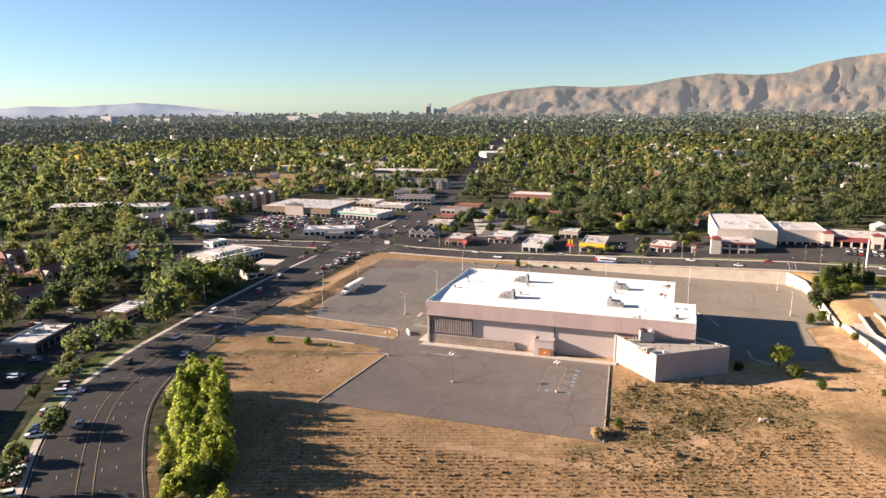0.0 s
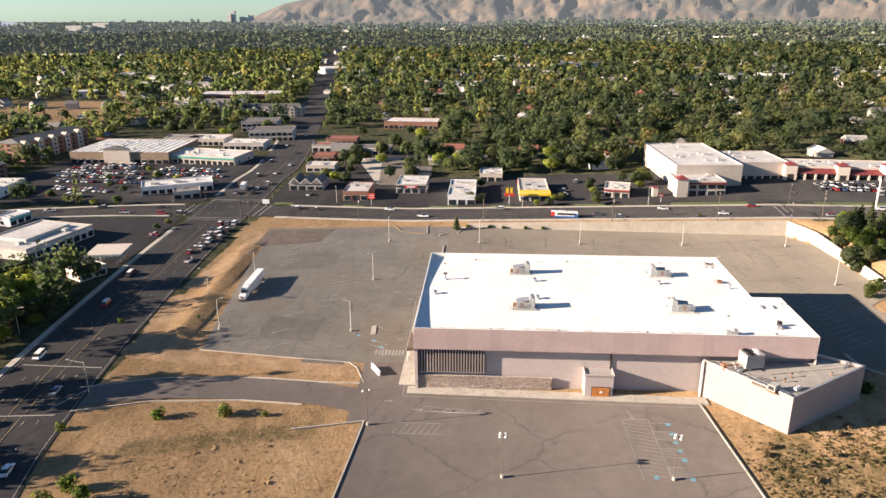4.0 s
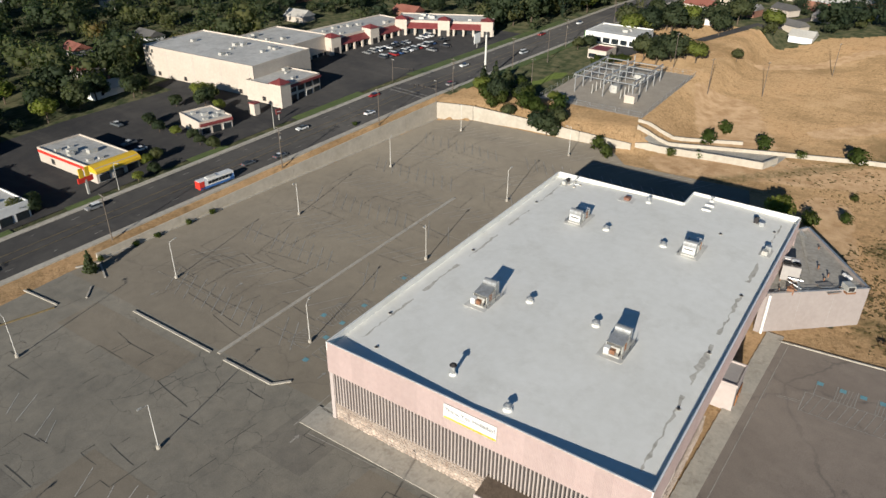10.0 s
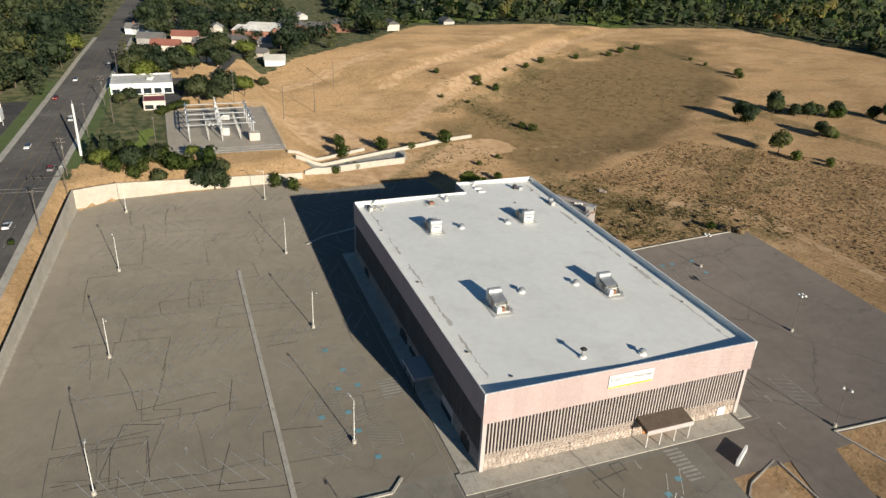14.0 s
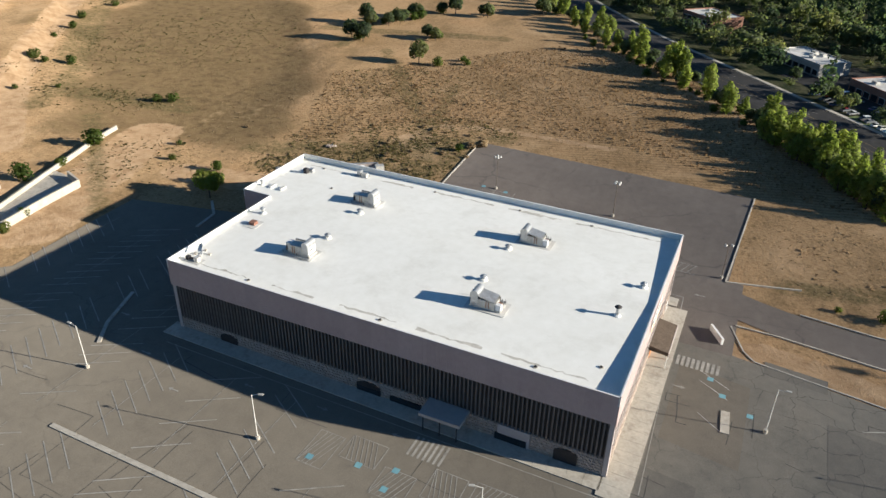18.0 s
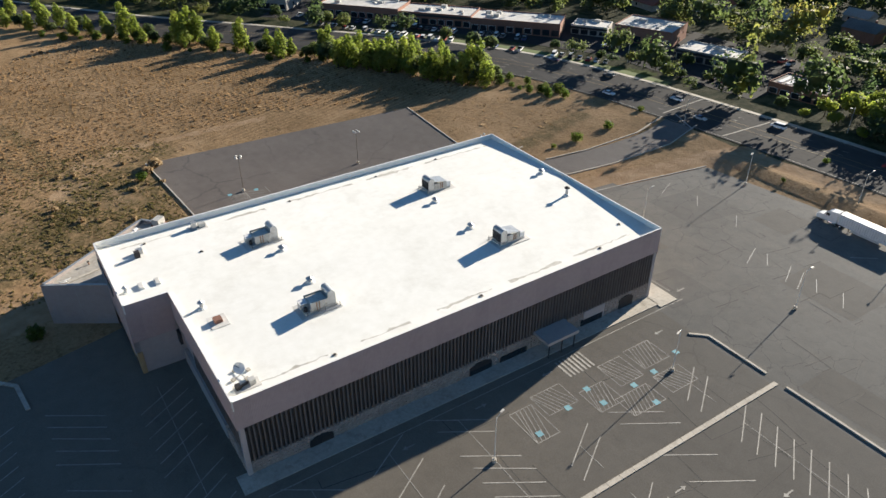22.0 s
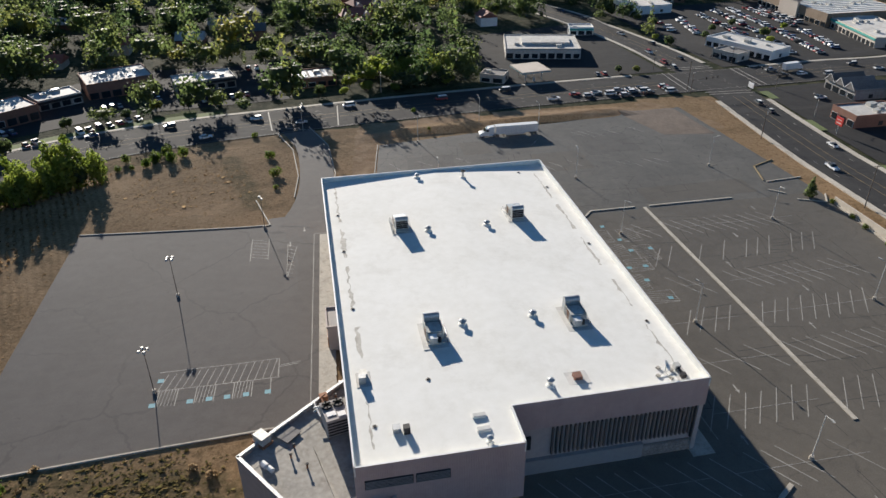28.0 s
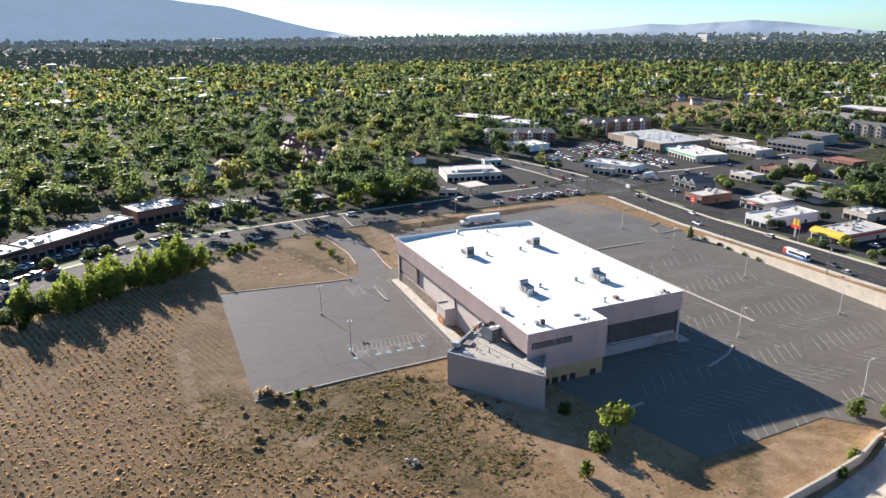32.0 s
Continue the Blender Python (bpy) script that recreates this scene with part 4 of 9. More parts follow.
def rooftop_unit(x, y, label, yaw=0.0, slats=False):
    """A unit whose curved hood stands at its +x end before the turn; slats: a louvred hood face and a low open rear."""
    z = roof_z(y)
    u = thing("rooftop_unit", label, "air conditioner", (x, y, z + 0.01), yaw, "units on the store roof")
    part("pad", Shape().box(-4.4, -2.3, 0.0, 3.6, 2.4, 0.06), M["flat"], u, "grey roofing pad")
    part("frame", Shape().box(-3.4, -1.5, 0.07, 2.9, 1.5, 0.42), M["unit"], u)
    top = 2.0 if slats else 2.3
    body = part("housing", Shape().box(-2.3, -1.38, 0.42, 1.1, 1.38, top - 0.5), M["unit"], u, "ribbed weathered metal housing")
    for s in (-1, 1):
        part("side_panel", Shape().box(-2.3, s * 1.46 - 0.06, 0.42, 1.1, s * 1.46 + 0.06, top), M["unit"], body)
        for i in range(7):
            part("rib", Shape().box(-2.2 + i * 0.5, s * 1.56 - 0.05, 0.5, -2.05 + i * 0.5, s * 1.56 + 0.05, top - 0.04), M["rust"] if i in (2, 3) else M["metal"], body)
    n = 8
    prof = [(1.1, 0.42), (2.6, 0.42)] + [(1.85 + 0.75 * math.cos(math.pi * i / n * 0.9), 2.75 + 0.75 * math.sin(math.pi * i / n * 0.9)) for i in range(n + 1)]
    k = len(prof)
    hood = Shape().add([(a, -1.45, b) for a, b in prof] + [(a, 1.45, b) for a, b in prof], [tuple(range(k)), tuple(reversed(range(k, 2 * k)))] + [((i + 1) % k, i, k + i, k + (i + 1) % k) for i in range(k)])
    hood = part("hood", hood, M["metal"], u, "curved bright metal intake hood")
    if slats:
        part("sloping_sheet", Shape().add([(-2.2, -1.5, top), (1.12, -1.5, top + 0.55), (1.12, 1.5, top + 0.55), (-2.2, 1.5, top), (-2.2, -1.5, top + 0.06), (1.12, -1.5, top + 0.61), (1.12, 1.5, top + 0.61), (-2.2, 1.5, top + 0.06)],
                                          [(0, 3, 2, 1), (4, 5, 6, 7), (0, 1, 5, 4), (1, 2, 6, 5), (2, 3, 7, 6), (3, 0, 4, 7)]), M["metal"], u, "sloping silver sheet cover")
        for i in range(4):
            part("slat", Shape().box(2.6, -1.3, 0.9 + 0.5 * i, 2.78, 1.3, 1.2 + 0.5 * i), M["dark"], hood)
        part("motor", Shape().box(-3.2, -0.5, 0.42, -2.45, 0.4, 1.2), M["rust"], u, "rusty fan motor")
        part("fan_box", Shape().box(-3.5, 0.5, 0.42, -2.4, 1.4, 1.6), M["white"], u, "small white fan box")
        for i in range(3):
            part("strut", Shape().tube((-2.4 - 0.4 * i, -1.3, 0.42), (-2.4 - 0.4 * i, -1.3, 1.7 - 0.3 * i), 0.07, None, 6), M["dark"], u)
    else:
        part("inner_well", Shape().box(-2.1, -1.3, top - 0.5, 0.95, 1.3, top - 0.25), M["unit"], u, "sunken cover between the side panels")
        part("front_panel", Shape().box(2.6, -1.3, 0.7, 2.72, 1.3, 2.2), M["white"], hood, "pale intake panel")
        part("intake_slot", Shape().box(2.72, -1.0, 1.5, 2.76, 1.0, 1.75), M["dark"], hood)
        part("fan_box", Shape().box(-3.7, -0.2, 0.42, -2.35, 1.2, 1.7), M["unit"], u)
        part("fan_lid", Shape().box(-3.75, -0.25, 1.7, -2.3, 1.25, 1.8), M["white"], u, "white fan box lid")
        part("motor", Shape().tube((-3.0, -0.7, 0.42), (-3.0, -0.7, 1.3), 0.35, 0.3, 10), M["dark"], u)
    for a in (-2.05, -2.35):
        part("pipe", Shape().tube((-3.4, a, 0.3), (3.2, a, 0.3), 0.07, None, 6), M["metal"], u)
    for xx in (-3.2, 0.2, 3.1):
        part("pipe_stand", Shape().tube((xx, -2.05, 0.06), (xx, -2.05, 1.0), 0.05, None, 6), M["dark"], u)
    return u


rooftop_unit(71.5, 44.0, "weathered grey rooftop air-conditioning unit with a curved hood", 180)
rooftop_unit(71.5, 17.0, "grey ribbed rooftop air-conditioning unit with a curved hood", 180)
rooftop_unit(29.3, 17.0, "rust-streaked rooftop air-conditioning unit on a grey pad", 0, True)
rooftop_unit(29.3, 44.5, "bright metal rooftop air-conditioning unit with pipes", 0, True)


def roof_vent(x, y, tall=0.85, r=0.7, cap="M"):
    v = thing("roof_vent", "small capped metal vent on the white roof" if tall < 1.6 else "tall dark-topped metal flue on the white roof", "vent", (x, y, roof_z(y)), 0, "vents on the store roof")
    part("flashing", Shape().tube((0, 0, 0), (0, 0, 0.35), r * 1.3, r * 0.8, 10), M["roof"], v)
    part("vent_pipe", Shape().tube((0, 0, 0.3), (0, 0, tall), r * 0.55, None, 10), M["metal"], v)
    part("cap", Shape().tube((0, 0, tall), (0, 0, tall + 0.16), r * 1.15, r * 0.95, 12).tube((0, 0, tall + 0.16), (0, 0, tall + 0.42), r * 0.8, r * 0.3, 10), M["dark"] if tall > 1.6 else M["metal"], v)


for x, y in ((69.9, 22.9), (69.9, 36.4), (33.0, 22.9), (33.0, 36.7), (3.7, 25.0)):
    roof_vent(x, y)
roof_vent(6.1, 36.9, 1.9, 0.6)
roof_vent(89.6, 33.4, 1.3, 0.6)
roof_vent(99.8, 20.6, 1.1, 0.5)
for x, y in ((5.0, 52.5), (83.6, 14.0), (60.0, 3.3), (37.5, 3.2), (20.0, 3.0), (15.0, 57.2), (45.0, 57.2), (75.0, 57.2), (92.5, 4.0)):
    d = thing("roof_drain", "small dark drain fitting in the roof", "drain", (x, y, roof_z(y)), 0, "drains on the store roof")
    part("bowl", Shape().tube((0, 0, 0), (0, 0, 0.22), 0.3, 0.22, 10), M["dark"], d)
    part("rim", Shape().tube((0, 0, 0), (0, 0, 0.05), 0.5, 0.45, 10), M["grime"], d)
for x, y in ((94.0, 20.3), (97.0, 20.3)):
    k = thing("skylight", "low white roof skylight box", "skylight", (x, y, roof_z(y)), 0, "skylights")
    part("curb", Shape().box(-0.45, -1.1, 0, 0.45, 1.1, 0.3), M["roof"], k)
    part("lens", Shape().box(-0.38, -1.0, 0.3, 0.38, 1.0, 0.42), M["flat"], k)
h = thing("roof_hatch", "rust-red roof hatch on a grey pad", "hatch", (88.4, 38.5, roof_z(38.5)), 0)
part("pad", Shape().box(-1.6, -1.9, 0.0, 1.6, 1.9, 0.05), M["flat"], h)
part("lid", Shape().box(-0.7, -0.7, 0.05, 0.7, 0.7, 0.75), M["brick"], h)
h = thing("roof_fan", "pair of dark exhaust fans on the white roof", "fan", (94.2, 7.2, roof_z(7.2)), 0)
part("fan_box", Shape().box(-0.6, -0.6, 0, 0.6, 0.6, 0.9), M["metal"], h)
part("fan_box", Shape().box(0.2, 1.0, 0, 1.2, 2.0, 1.4), M["dark"], h)
h = thing("roof_fan", "cluster of small exhaust fans by the south parapet", "fan", (80.8, 3.4, roof_z(3.4)), 0)
part("fan_box", Shape().box(-1.2, -0.6, 0, 0.2, 0.6, 1.0), M["unit"], h)
part("fan_box", Shape().box(0.6, -0.9, 0, 1.6, 0.3, 1.5), M["metal"], h)
part("base", Shape().box(-1.6, -1.3, 0.0, 2.2, 1.2, 0.05), M["flat"], h)

# satellite dish on a cross stand
dz = roof_z(53)
dish = thing("satellite_dish", "white satellite dish on a weighted cross stand", "dish", (89.8, 53.6, dz), 20)
for a in (0, 90, 180, 270):
    part("stand_arm", Shape().tube((0, 0, 0.25), (1.7 * math.cos(radians(a)), 1.7 * math.sin(radians(a)), 0.2), 0.06), M["metal"], dish)
    part("ballast", Shape().box(1.5 * math.cos(radians(a)) - 0.3, 1.5 * math.sin(radians(a)) - 0.3, 0, 1.5 * math.cos(radians(a)) + 0.3, 1.5 * math.sin(radians(a)) + 0.3, 0.3), M["concrete"], dish)
part("mast", Shape().tube((0, 0, 0.2), (0, 0, 1.5), 0.07), M["metal"], dish)
bowl = Shape()
n, k = 14, 4
vs = [(0, 0, 0)]
for j in range(1, k + 1):
    rr = 0.95 * j / k
    vs += [(rr * math.cos(2 * math.pi * i / n), rr * math.sin(2 * math.pi * i / n), 0.32 * (j / k) ** 2) for i in range(n)]
fs = [(0, 1 + i, 1 + (i + 1) % n) for i in range(n)]
for j in range(k - 1):
    fs += [(1 + j * n + i, 1 + (j + 1) * n + i, 1 + (j + 1) * n + (i + 1) % n, 1 + j * n + (i + 1) % n) for i in range(n)]
bowl.add(vs, fs)
bo = part("reflector", bowl, M["white"], dish, smooth=True)
bo.matrix_basis = pose(0, 0, 1.6, 55, 0, 130)
part("feed_arm", Shape().tube((0, 0, 1.6), (0.6, -0.5, 2.3), 0.04), M["dark"], dish)
u = thing("roof_unit", "small condenser with ducting on a grey pad", "air conditioner", (89.6, 56.2, roof_z(56.2)), 0)
part("pad", Shape().box(-1.9, -1.1, 0.0, 2.3, 1.1, 0.05), M["flat"], u)
part("housing", Shape().box(-1.2, -0.5, 0.05, -0.2, 0.5, 1.0), M["unit"], u)
part("duct", Shape().tube((-0.2, 0, 0.6), (1.4, 0.2, 0.35), 0.25), M["dark"], u)
part("fan_box", Shape().box(1.2, -0.4, 0.05, 2.0, 0.5, 0.8), M["dark"], u)

# ---------------------------------------------------------------- annex
annex = thing("annex_building", "low buff annex with slanting walls and a cluttered flat roof", "building")
AN = [(73.8, 1.0), (73.8, 0.0), (89.0, -18.0), (113.0, -1.2), (101.5, 6.0), (101.5, 1.0)]
part("wall", Shape().prism(AN, -1.6, 9.3), M["annex_wall"], annex)
for a, b in zip(AN[1:4], AN[2:5]):
    d = (Vector(b) - Vector(a)).normalized()
    n = Vector((-d.y, d.x))
    p = [Vector(a), Vector(b), Vector(b) + n * 0.4, Vector(a) + n * 0.4]
    part("parapet", Shape().prism([tuple(q) for q in p], 9.3, 10.1), M["annex_wall"], annex)
    q = [Vector(a) - n * 0.08, Vector(b) - n * 0.08, Vector(b) + n * 0.48, Vector(a) + n * 0.48]
    part("coping", Shape().prism([tuple(v) for v in q], 10.1, 10.2), M["metal"], annex)
    L = (Vector(b) - Vector(a)).length
    for i in range(1, int(L / 6)):
        c = Vector(a) + d * (L * i / int(L / 6))
        part("wall_joint", Shape().prism([tuple(c - d * 0.04 - n * 0.01), tuple(c + d * 0.04 - n * 0.01), tuple(c + d * 0.04 + n * 0.05), tuple(c - d * 0.04 + n * 0.05)], -1.0, 9.3), M["wall_grey"], annex)
part("pipe", Shape().box(73.5, -0.9, -0.5, 73.9, -0.4, 9.9), M["white"], annex)
part("roof", Shape().prism([(74.0, 0.9), (74.2, 0.0), (89.0, -17.4), (112.2, -1.2), (101.5, 5.4), (101.5, 0.9)], 9.3, 9.38), M["gravel_roof"], annex, "pale gravel roof with walkway boards")
part("walkway", Shape().prism([(88.5, -6.0), (89.8, -5.6), (110.0, -0.6), (109.6, 0.4)], 9.38, 9.5), M["concrete"], annex)
u = thing("cooling_tower", "large dark cooling unit with twin fans on a steel frame", "cooling unit", (84.8, -2.0, 9.4), 12)
part("casing", Shape().box(-2.4, -1.9, 0.5, 2.4, 1.9, 4.0), M["wall_grey"], u, "grey louvred casing")
for y in (-0.95, 0.95):
    f = part("fan_ring", Shape().tube((-1.2, y, 4.0), (-1.2, y, 4.35), 0.92, 0.9, 16), M["dark"], u)
    for i in range(6):
        a = i * math.pi / 3
        part("blade", Shape().box(-0.8, -0.12, 4.36, 0.8, 0.12, 4.4), M["metal"], f).matrix_basis = pose(-1.2, y, 0, 0, 0, math.degrees(a))
part("top_panel", Shape().box(0.4, -1.5, 4.0, 1.4, 0.0, 4.15).box(0.9, 0.2, 4.0, 2.0, 1.5, 4.15), M["white"], u)
for x in (-2.2, 2.2):
    for y in (-1.7, 1.7):
        part("leg", Shape().box(x - 0.1, y - 0.1, 0, x + 0.1, y + 0.1, 0.5), M["rust"], u)
for i in range(5):
    part("slat", Shape().box(2.42, -1.8, 0.8 + i * 0.6, 2.5, 1.8, 1.1 + i * 0.6), M["dark"], u)
u = thing("pipework", "tangle of rusty pipes and ducts on the annex roof", "pipes", (80.2, -4.2, 9.4), 10)
for i, (a, b, r) in enumerate((((-2, -1, 0.6), (2.2, -0.6, 0.6), 0.22), ((-1.5, 0.4, 1.2), (2.0, 0.9, 1.1), 0.18), ((0.2, -1.4, 0.3), (0.2, 1.5, 1.6), 0.2), ((-1.8, -1.2, 0.2), (-1.8, 1.2, 1.8), 0.12), ((1.0, -1.5, 1.9), (1.2, 1.6, 1.9), 0.16))):
    part("pipe", Shape().tube(a, b, r), M["rust"] if i % 2 else M["metal"], u)
part("box", Shape().box(-2.8, 0.2, 0, -1.6, 1.6, 1.4), M["rust"], u)
u = thing("roof_tank", "pair of small white tanks by the annex edge", "tank", (91.6, -13.4, 9.4), 35)
part("tank", Shape().tube((-0.8, 0, 0.55), (0.3, 0, 0.55), 0.5, None, 12), M["white"], u)
part("tank", Shape().tube((0.6, 0.2, 0.45), (1.6, 0.2, 0.45), 0.42, None, 12), M["white"], u)
u = thing("condenser_unit", "boxy weathered condenser on a low frame", "air conditioner", (86.0, -14.0, 9.4), 40)
part("housing", Shape().box(-1.2, -0.9, 0.5, 1.2, 0.9, 1.9), M["unit"], u)
part("frame", Shape().box(-1.4, -1.1, 0.1, 1.4, 1.1, 0.5), M["rust"], u)
part("grille", Shape().box(-1.24, -0.7, 0.7, -1.2, 0.7, 1.7), M["dark"], u)
u = thing("roof_platform", "flat grey cover plate propped on the annex roof", "plate", (84.6, -10.4, 9.4), 45)
part("plate", Shape().box(-2.2, -1.6, 0.35, 2.2, 1.6, 0.45), M["roof_grey"], u)
part("prop", Shape().box(-2.0, -1.4, 0, -1.8, 1.4, 0.35).box(1.8, -1.4, 0, 2.0, 1.4, 0.35), M["rust"], u)
for x, y, t in ((90.2, -9.5, 0.9), (92.8, -7.0, 1.0), (88.0, -9.0, 0.8), (77.5, -1.6, 0.9), (103.0, -5.4, 0.7)):
    v = thing("roof_vent", "short leaning vent pipe on the annex roof", "vent", (x, y, 9.4), 0, "vents on the annex roof")
    part("vent_pipe", Shape().tube((0, 0, 0), (0.1, 0.05, t), 0.16, 0.14), M["rust"], v)
    part("cap", Shape().tube((0.1, 0.05, t), (0.1, 0.05, t + 0.15), 0.3, 0.2), M["dark"], v)
r = thing("roof_rail", "thin pipe rail along the annex roof edge", "rail", (0, 0, 9.4))
for a, b in (((75.5, -1.0), (88.6, -16.6)),):
    d = (Vector(b) - Vector(a))
    for i in range(9):
        q = Vector(a) + d * i / 8
        part("post", Shape().tube((q.x, q.y, 0), (q.x, q.y, 1.1), 0.04, None, 6), M["metal"], r)
    for z in (0.6, 1.1):
        part("bar", Shape().tube((a[0], a[1], z), (b[0], b[1], z), 0.035, None, 6), M["metal"], r)
c = thing("roof_cabling", "loose bundle of conduit by the annex tip", "conduit", (108.6, -0.6, 9.4), 30)
for i in range(6):
    part("conduit", Shape().tube((-2 + 0.3 * i, -0.5 + 0.2 * i, 0.1), (1.2, 0.1 * i, 0.9 + 0.1 * (i % 3)), 0.06, None, 6), M["metal"], c)

shed = thing("entry_vestibule", "small buff entry block with orange wooden doors", "vestibule", (0, 0, -0.4))
part("wall", Shape().box(44.2, -2.0, -0.6, 51.4, 2.0, 6.0), M["wall"], shed)
part("roof", Shape().box(44.0, -2.2, 6.0, 51.6, 2.0, 6.15), M["wall_grey"], shed)
for a, b in (((44.0, -2.2), (51.6, -1.9)), ((44.0, -1.9), (44.3, 2.0)), ((51.3, -1.9), (51.6, 2.0))):
    part("parapet", Shape().box(*a, 6.15, *b, 6.5), M["wall"], shed)
fr = part("door_frame", Shape().box(45.9, -2.12, 0.0, 50.6, -1.98, 3.0), M["dark"], shed)
for i in range(3):
    d = part("door", Shape().box(46.05 + i * 1.5, -2.2, 0.05, 47.5 + i * 1.5, -2.1, 2.85), M["orange"], shed, "orange wooden door")
    part("handle", Shape().box(47.2 + i * 1.5, -2.26, 1.2, 47.28 + i * 1.5, -2.2, 1.6), M["chrome"], d)
part("notice", Shape().box(48.0, -2.24, 1.3, 48.7, -2.21, 1.8), M["white"], shed)

# walks round the store
pav = floor_part("pavement", Shape().box(-1.7, -1.7, -1.9, 73.4, -1.0, -1.2), M["concrete"], "pale concrete walk along the south wall", "pavement")
SLABS = []


def slab(x0, y0, x1, y1, dy=0.0):
    """One paving slab of the walk, on the land; dy: how far its second end is shifted."""
    s = Shape().prism([(x0, y0), (x1, y0 + dy), (x1, y1), (x0, y1)], -1.9, [land_at(x0, y0) + 0.28, land_at(x1, y0) + 0.28, land_at(x1, y1) + 0.28, land_at(x0, y1) + 0.28])
    ob = part("slab", s, M["concrete"], pav)


for i in range(26):
    a = -1.8 + i * 2.95
    slab(a, -1.9 - 0.045 * (a + 1.8), a + 2.92, min(2.2, 1.6 - 0.045 * (a + 1.8)), -0.045 * 2.95)
for i in range(21):
    slab(-4.4, 2.3 + i * 2.95, 0.95, 2.3 + (i + 1) * 2.95 - 0.03)
for i in range(32):
    slab(0.6 + i * 2.95, 59.0, 0.6 + (i + 1) * 2.95 - 0.03, 63.2)

# ---------------------------------------------------------------- kerbs, walls and markings of the site


def rail_of(name, pts, w, h, mat, label, category, lift=0.0, step=3.0, z=None):
    """A low wall or kerb along points, in pieces that follow the land."""
    k = thing(name, label, category)
    for a, b in zip(pts, pts[1:]):
        d = Vector(b) - Vector(a)
        n = max(1, round(d.length / step))
        s = Vector((-d.y, d.x)).normalized() * w / 2
        for i in range(n):
            p, q = Vector(a) + d * i / n, Vector(a) + d * ((i + 1) / n) - d.normalized() * 0.02
            zp, zq = (land_at(*p) + lift, land_at(*q) + lift) if z is None else z
            part("section", Shape().prism([tuple(p - s), tuple(q - s), tuple(q + s), tuple(p + s)], [zp - 0.4, zq - 0.4, zq - 0.4, zp - 0.4], [zp + h, zq + h, zq + h, zp + h]), mat, k)
    return k


# retaining walls: road on the north, slope on the east
wall = thing("retaining_wall", "tall pale concrete retaining wall under the raised road", "retaining wall")
for i in range(23):
    x0, x1 = 147.5 - i * 6.0, 147.5 - (i + 1) * 6.0 + 0.04
    y0, y1 = 150 - 0.085 * x0, 150 - 0.085 * x1
    t0, t1 = float(upper_level(x0)) + 0.9, float(upper_level(x1)) + 0.9
    part("panel", Shape().prism([(x1, y1), (x0, y0), (x0, y0 + 0.5), (x1, y1 + 0.5)], [land_at(x1, y1 - 3) - 0.6, land_at(x0, y0 - 3) - 0.6] * 1 + [land_at(x0, y0 - 3) - 0.6, land_at(x1, y1 - 3) - 0.6], [t1, t0, t0, t1]), M["wall_concrete"], wall)
    part("footing", Shape().prism([(x1, y1 - 0.5), (x0, y0 - 0.5), (x0, y0), (x1, y1)], -2.5, [land_at(x1, y1 - 3) + 0.45, land_at(x0, y0 - 3) + 0.45, land_at(x0, y0 - 3) + 0.45, land_at(x1, y1 - 3) + 0.45]), M["concrete"], wall)
wall = thing("retaining_wall", "cream concrete retaining wall stepping down the east slope", "retaining wall")
EASTW = [(147.5, 137.5), (151.5, 130.5), (154.4, 125.0), (155.2, 112), (156.0, 99), (156.8, 86), (157.6, 74), (158.6, 63)]
for i, ((ax, ay), (bx, by)) in enumerate(zip(EASTW, EASTW[1:])):
    d = (Vector((bx, by)) - Vector((ax, ay))).normalized()
    n = Vector((-d.y, d.x)) * 0.5
    t0, t1 = 7.6 - 0.55 * i, 7.6 - 0.55 * (i + 1)
    part("panel", Shape().prism([(bx, by), (ax, ay), (ax + n.x, ay + n.y), (bx + n.x, by + n.y)][::-1], -2.0, [t1, t0, t0, t1][::-1]), M["wall_concrete"], wall)
for pts, hgt, lab in (([(160, 62), (163.5, 50), (166, 36), (168, 21), (176, 18)], 2.4, "pale concrete channel wall on the east slope"), ([(166, 64), (172, 50), (178, 34), (184, 18), (191, -2), (197, -20)], 1.5, "long low white concrete wall beside the channel"),
                      ([(172, 66), (180, 50), (188, 32)], 1.2, "low cream concrete wall above the channel")):
    rail_of("concrete_wall", pts, 0.6, hgt, M["wall_concrete"], lab, "wall", step=4.0)
sl = Shape()
sheet(sl, [(163, 60), (168, 60), (186, 16), (172, 18)], 3, 12, 0.3)
floor_part("pavement", sl, M["concrete"], "pale concrete channel apron", "channel")

# kerbs
rail_of("kerb", [(0.2, 90.3), (0.2, 76.5), (3.2, 73.8)], 0.5, 0.28, M["concrete"], "long pale kerb between the parking lots", "kerb", 0.1)
rail_of("kerb", [(0.4, 94.8), (0.5, 121.5)], 0.5, 0.28, M["concrete"], "long pale kerb beside the cracked lot", "kerb", 0.1)
rail_of("kerb", [(-66.5, 21.5), (-40, 17.5), (-20, 14.8), (-17.5, 12.0), (-14, 3.5)], 0.3, 0.12, M["gravel_roof"], "worn low kerb along the dry verge", "kerb", 0.1)
rail_of("kerb", [(-13.2, -67), (-10.8, -15.5), (-28, -20)], 0.35, 0.25, M["concrete"], "worn kerb at the field's edge", "kerb", 0.12)
rail_of("kerb", [(77.2, -69), (72.6, -4.5)], 0.35, 0.25, M["concrete"], "broken kerb along the weeds", "kerb", 0.12)
rail_of("kerb", [(-90, -2), (-70, 4), (-44, 5), (-24, 3), (-15, 3)], 0.3, 0.22, M["concrete"], "kerb along the driveway", "kerb", 0.12)
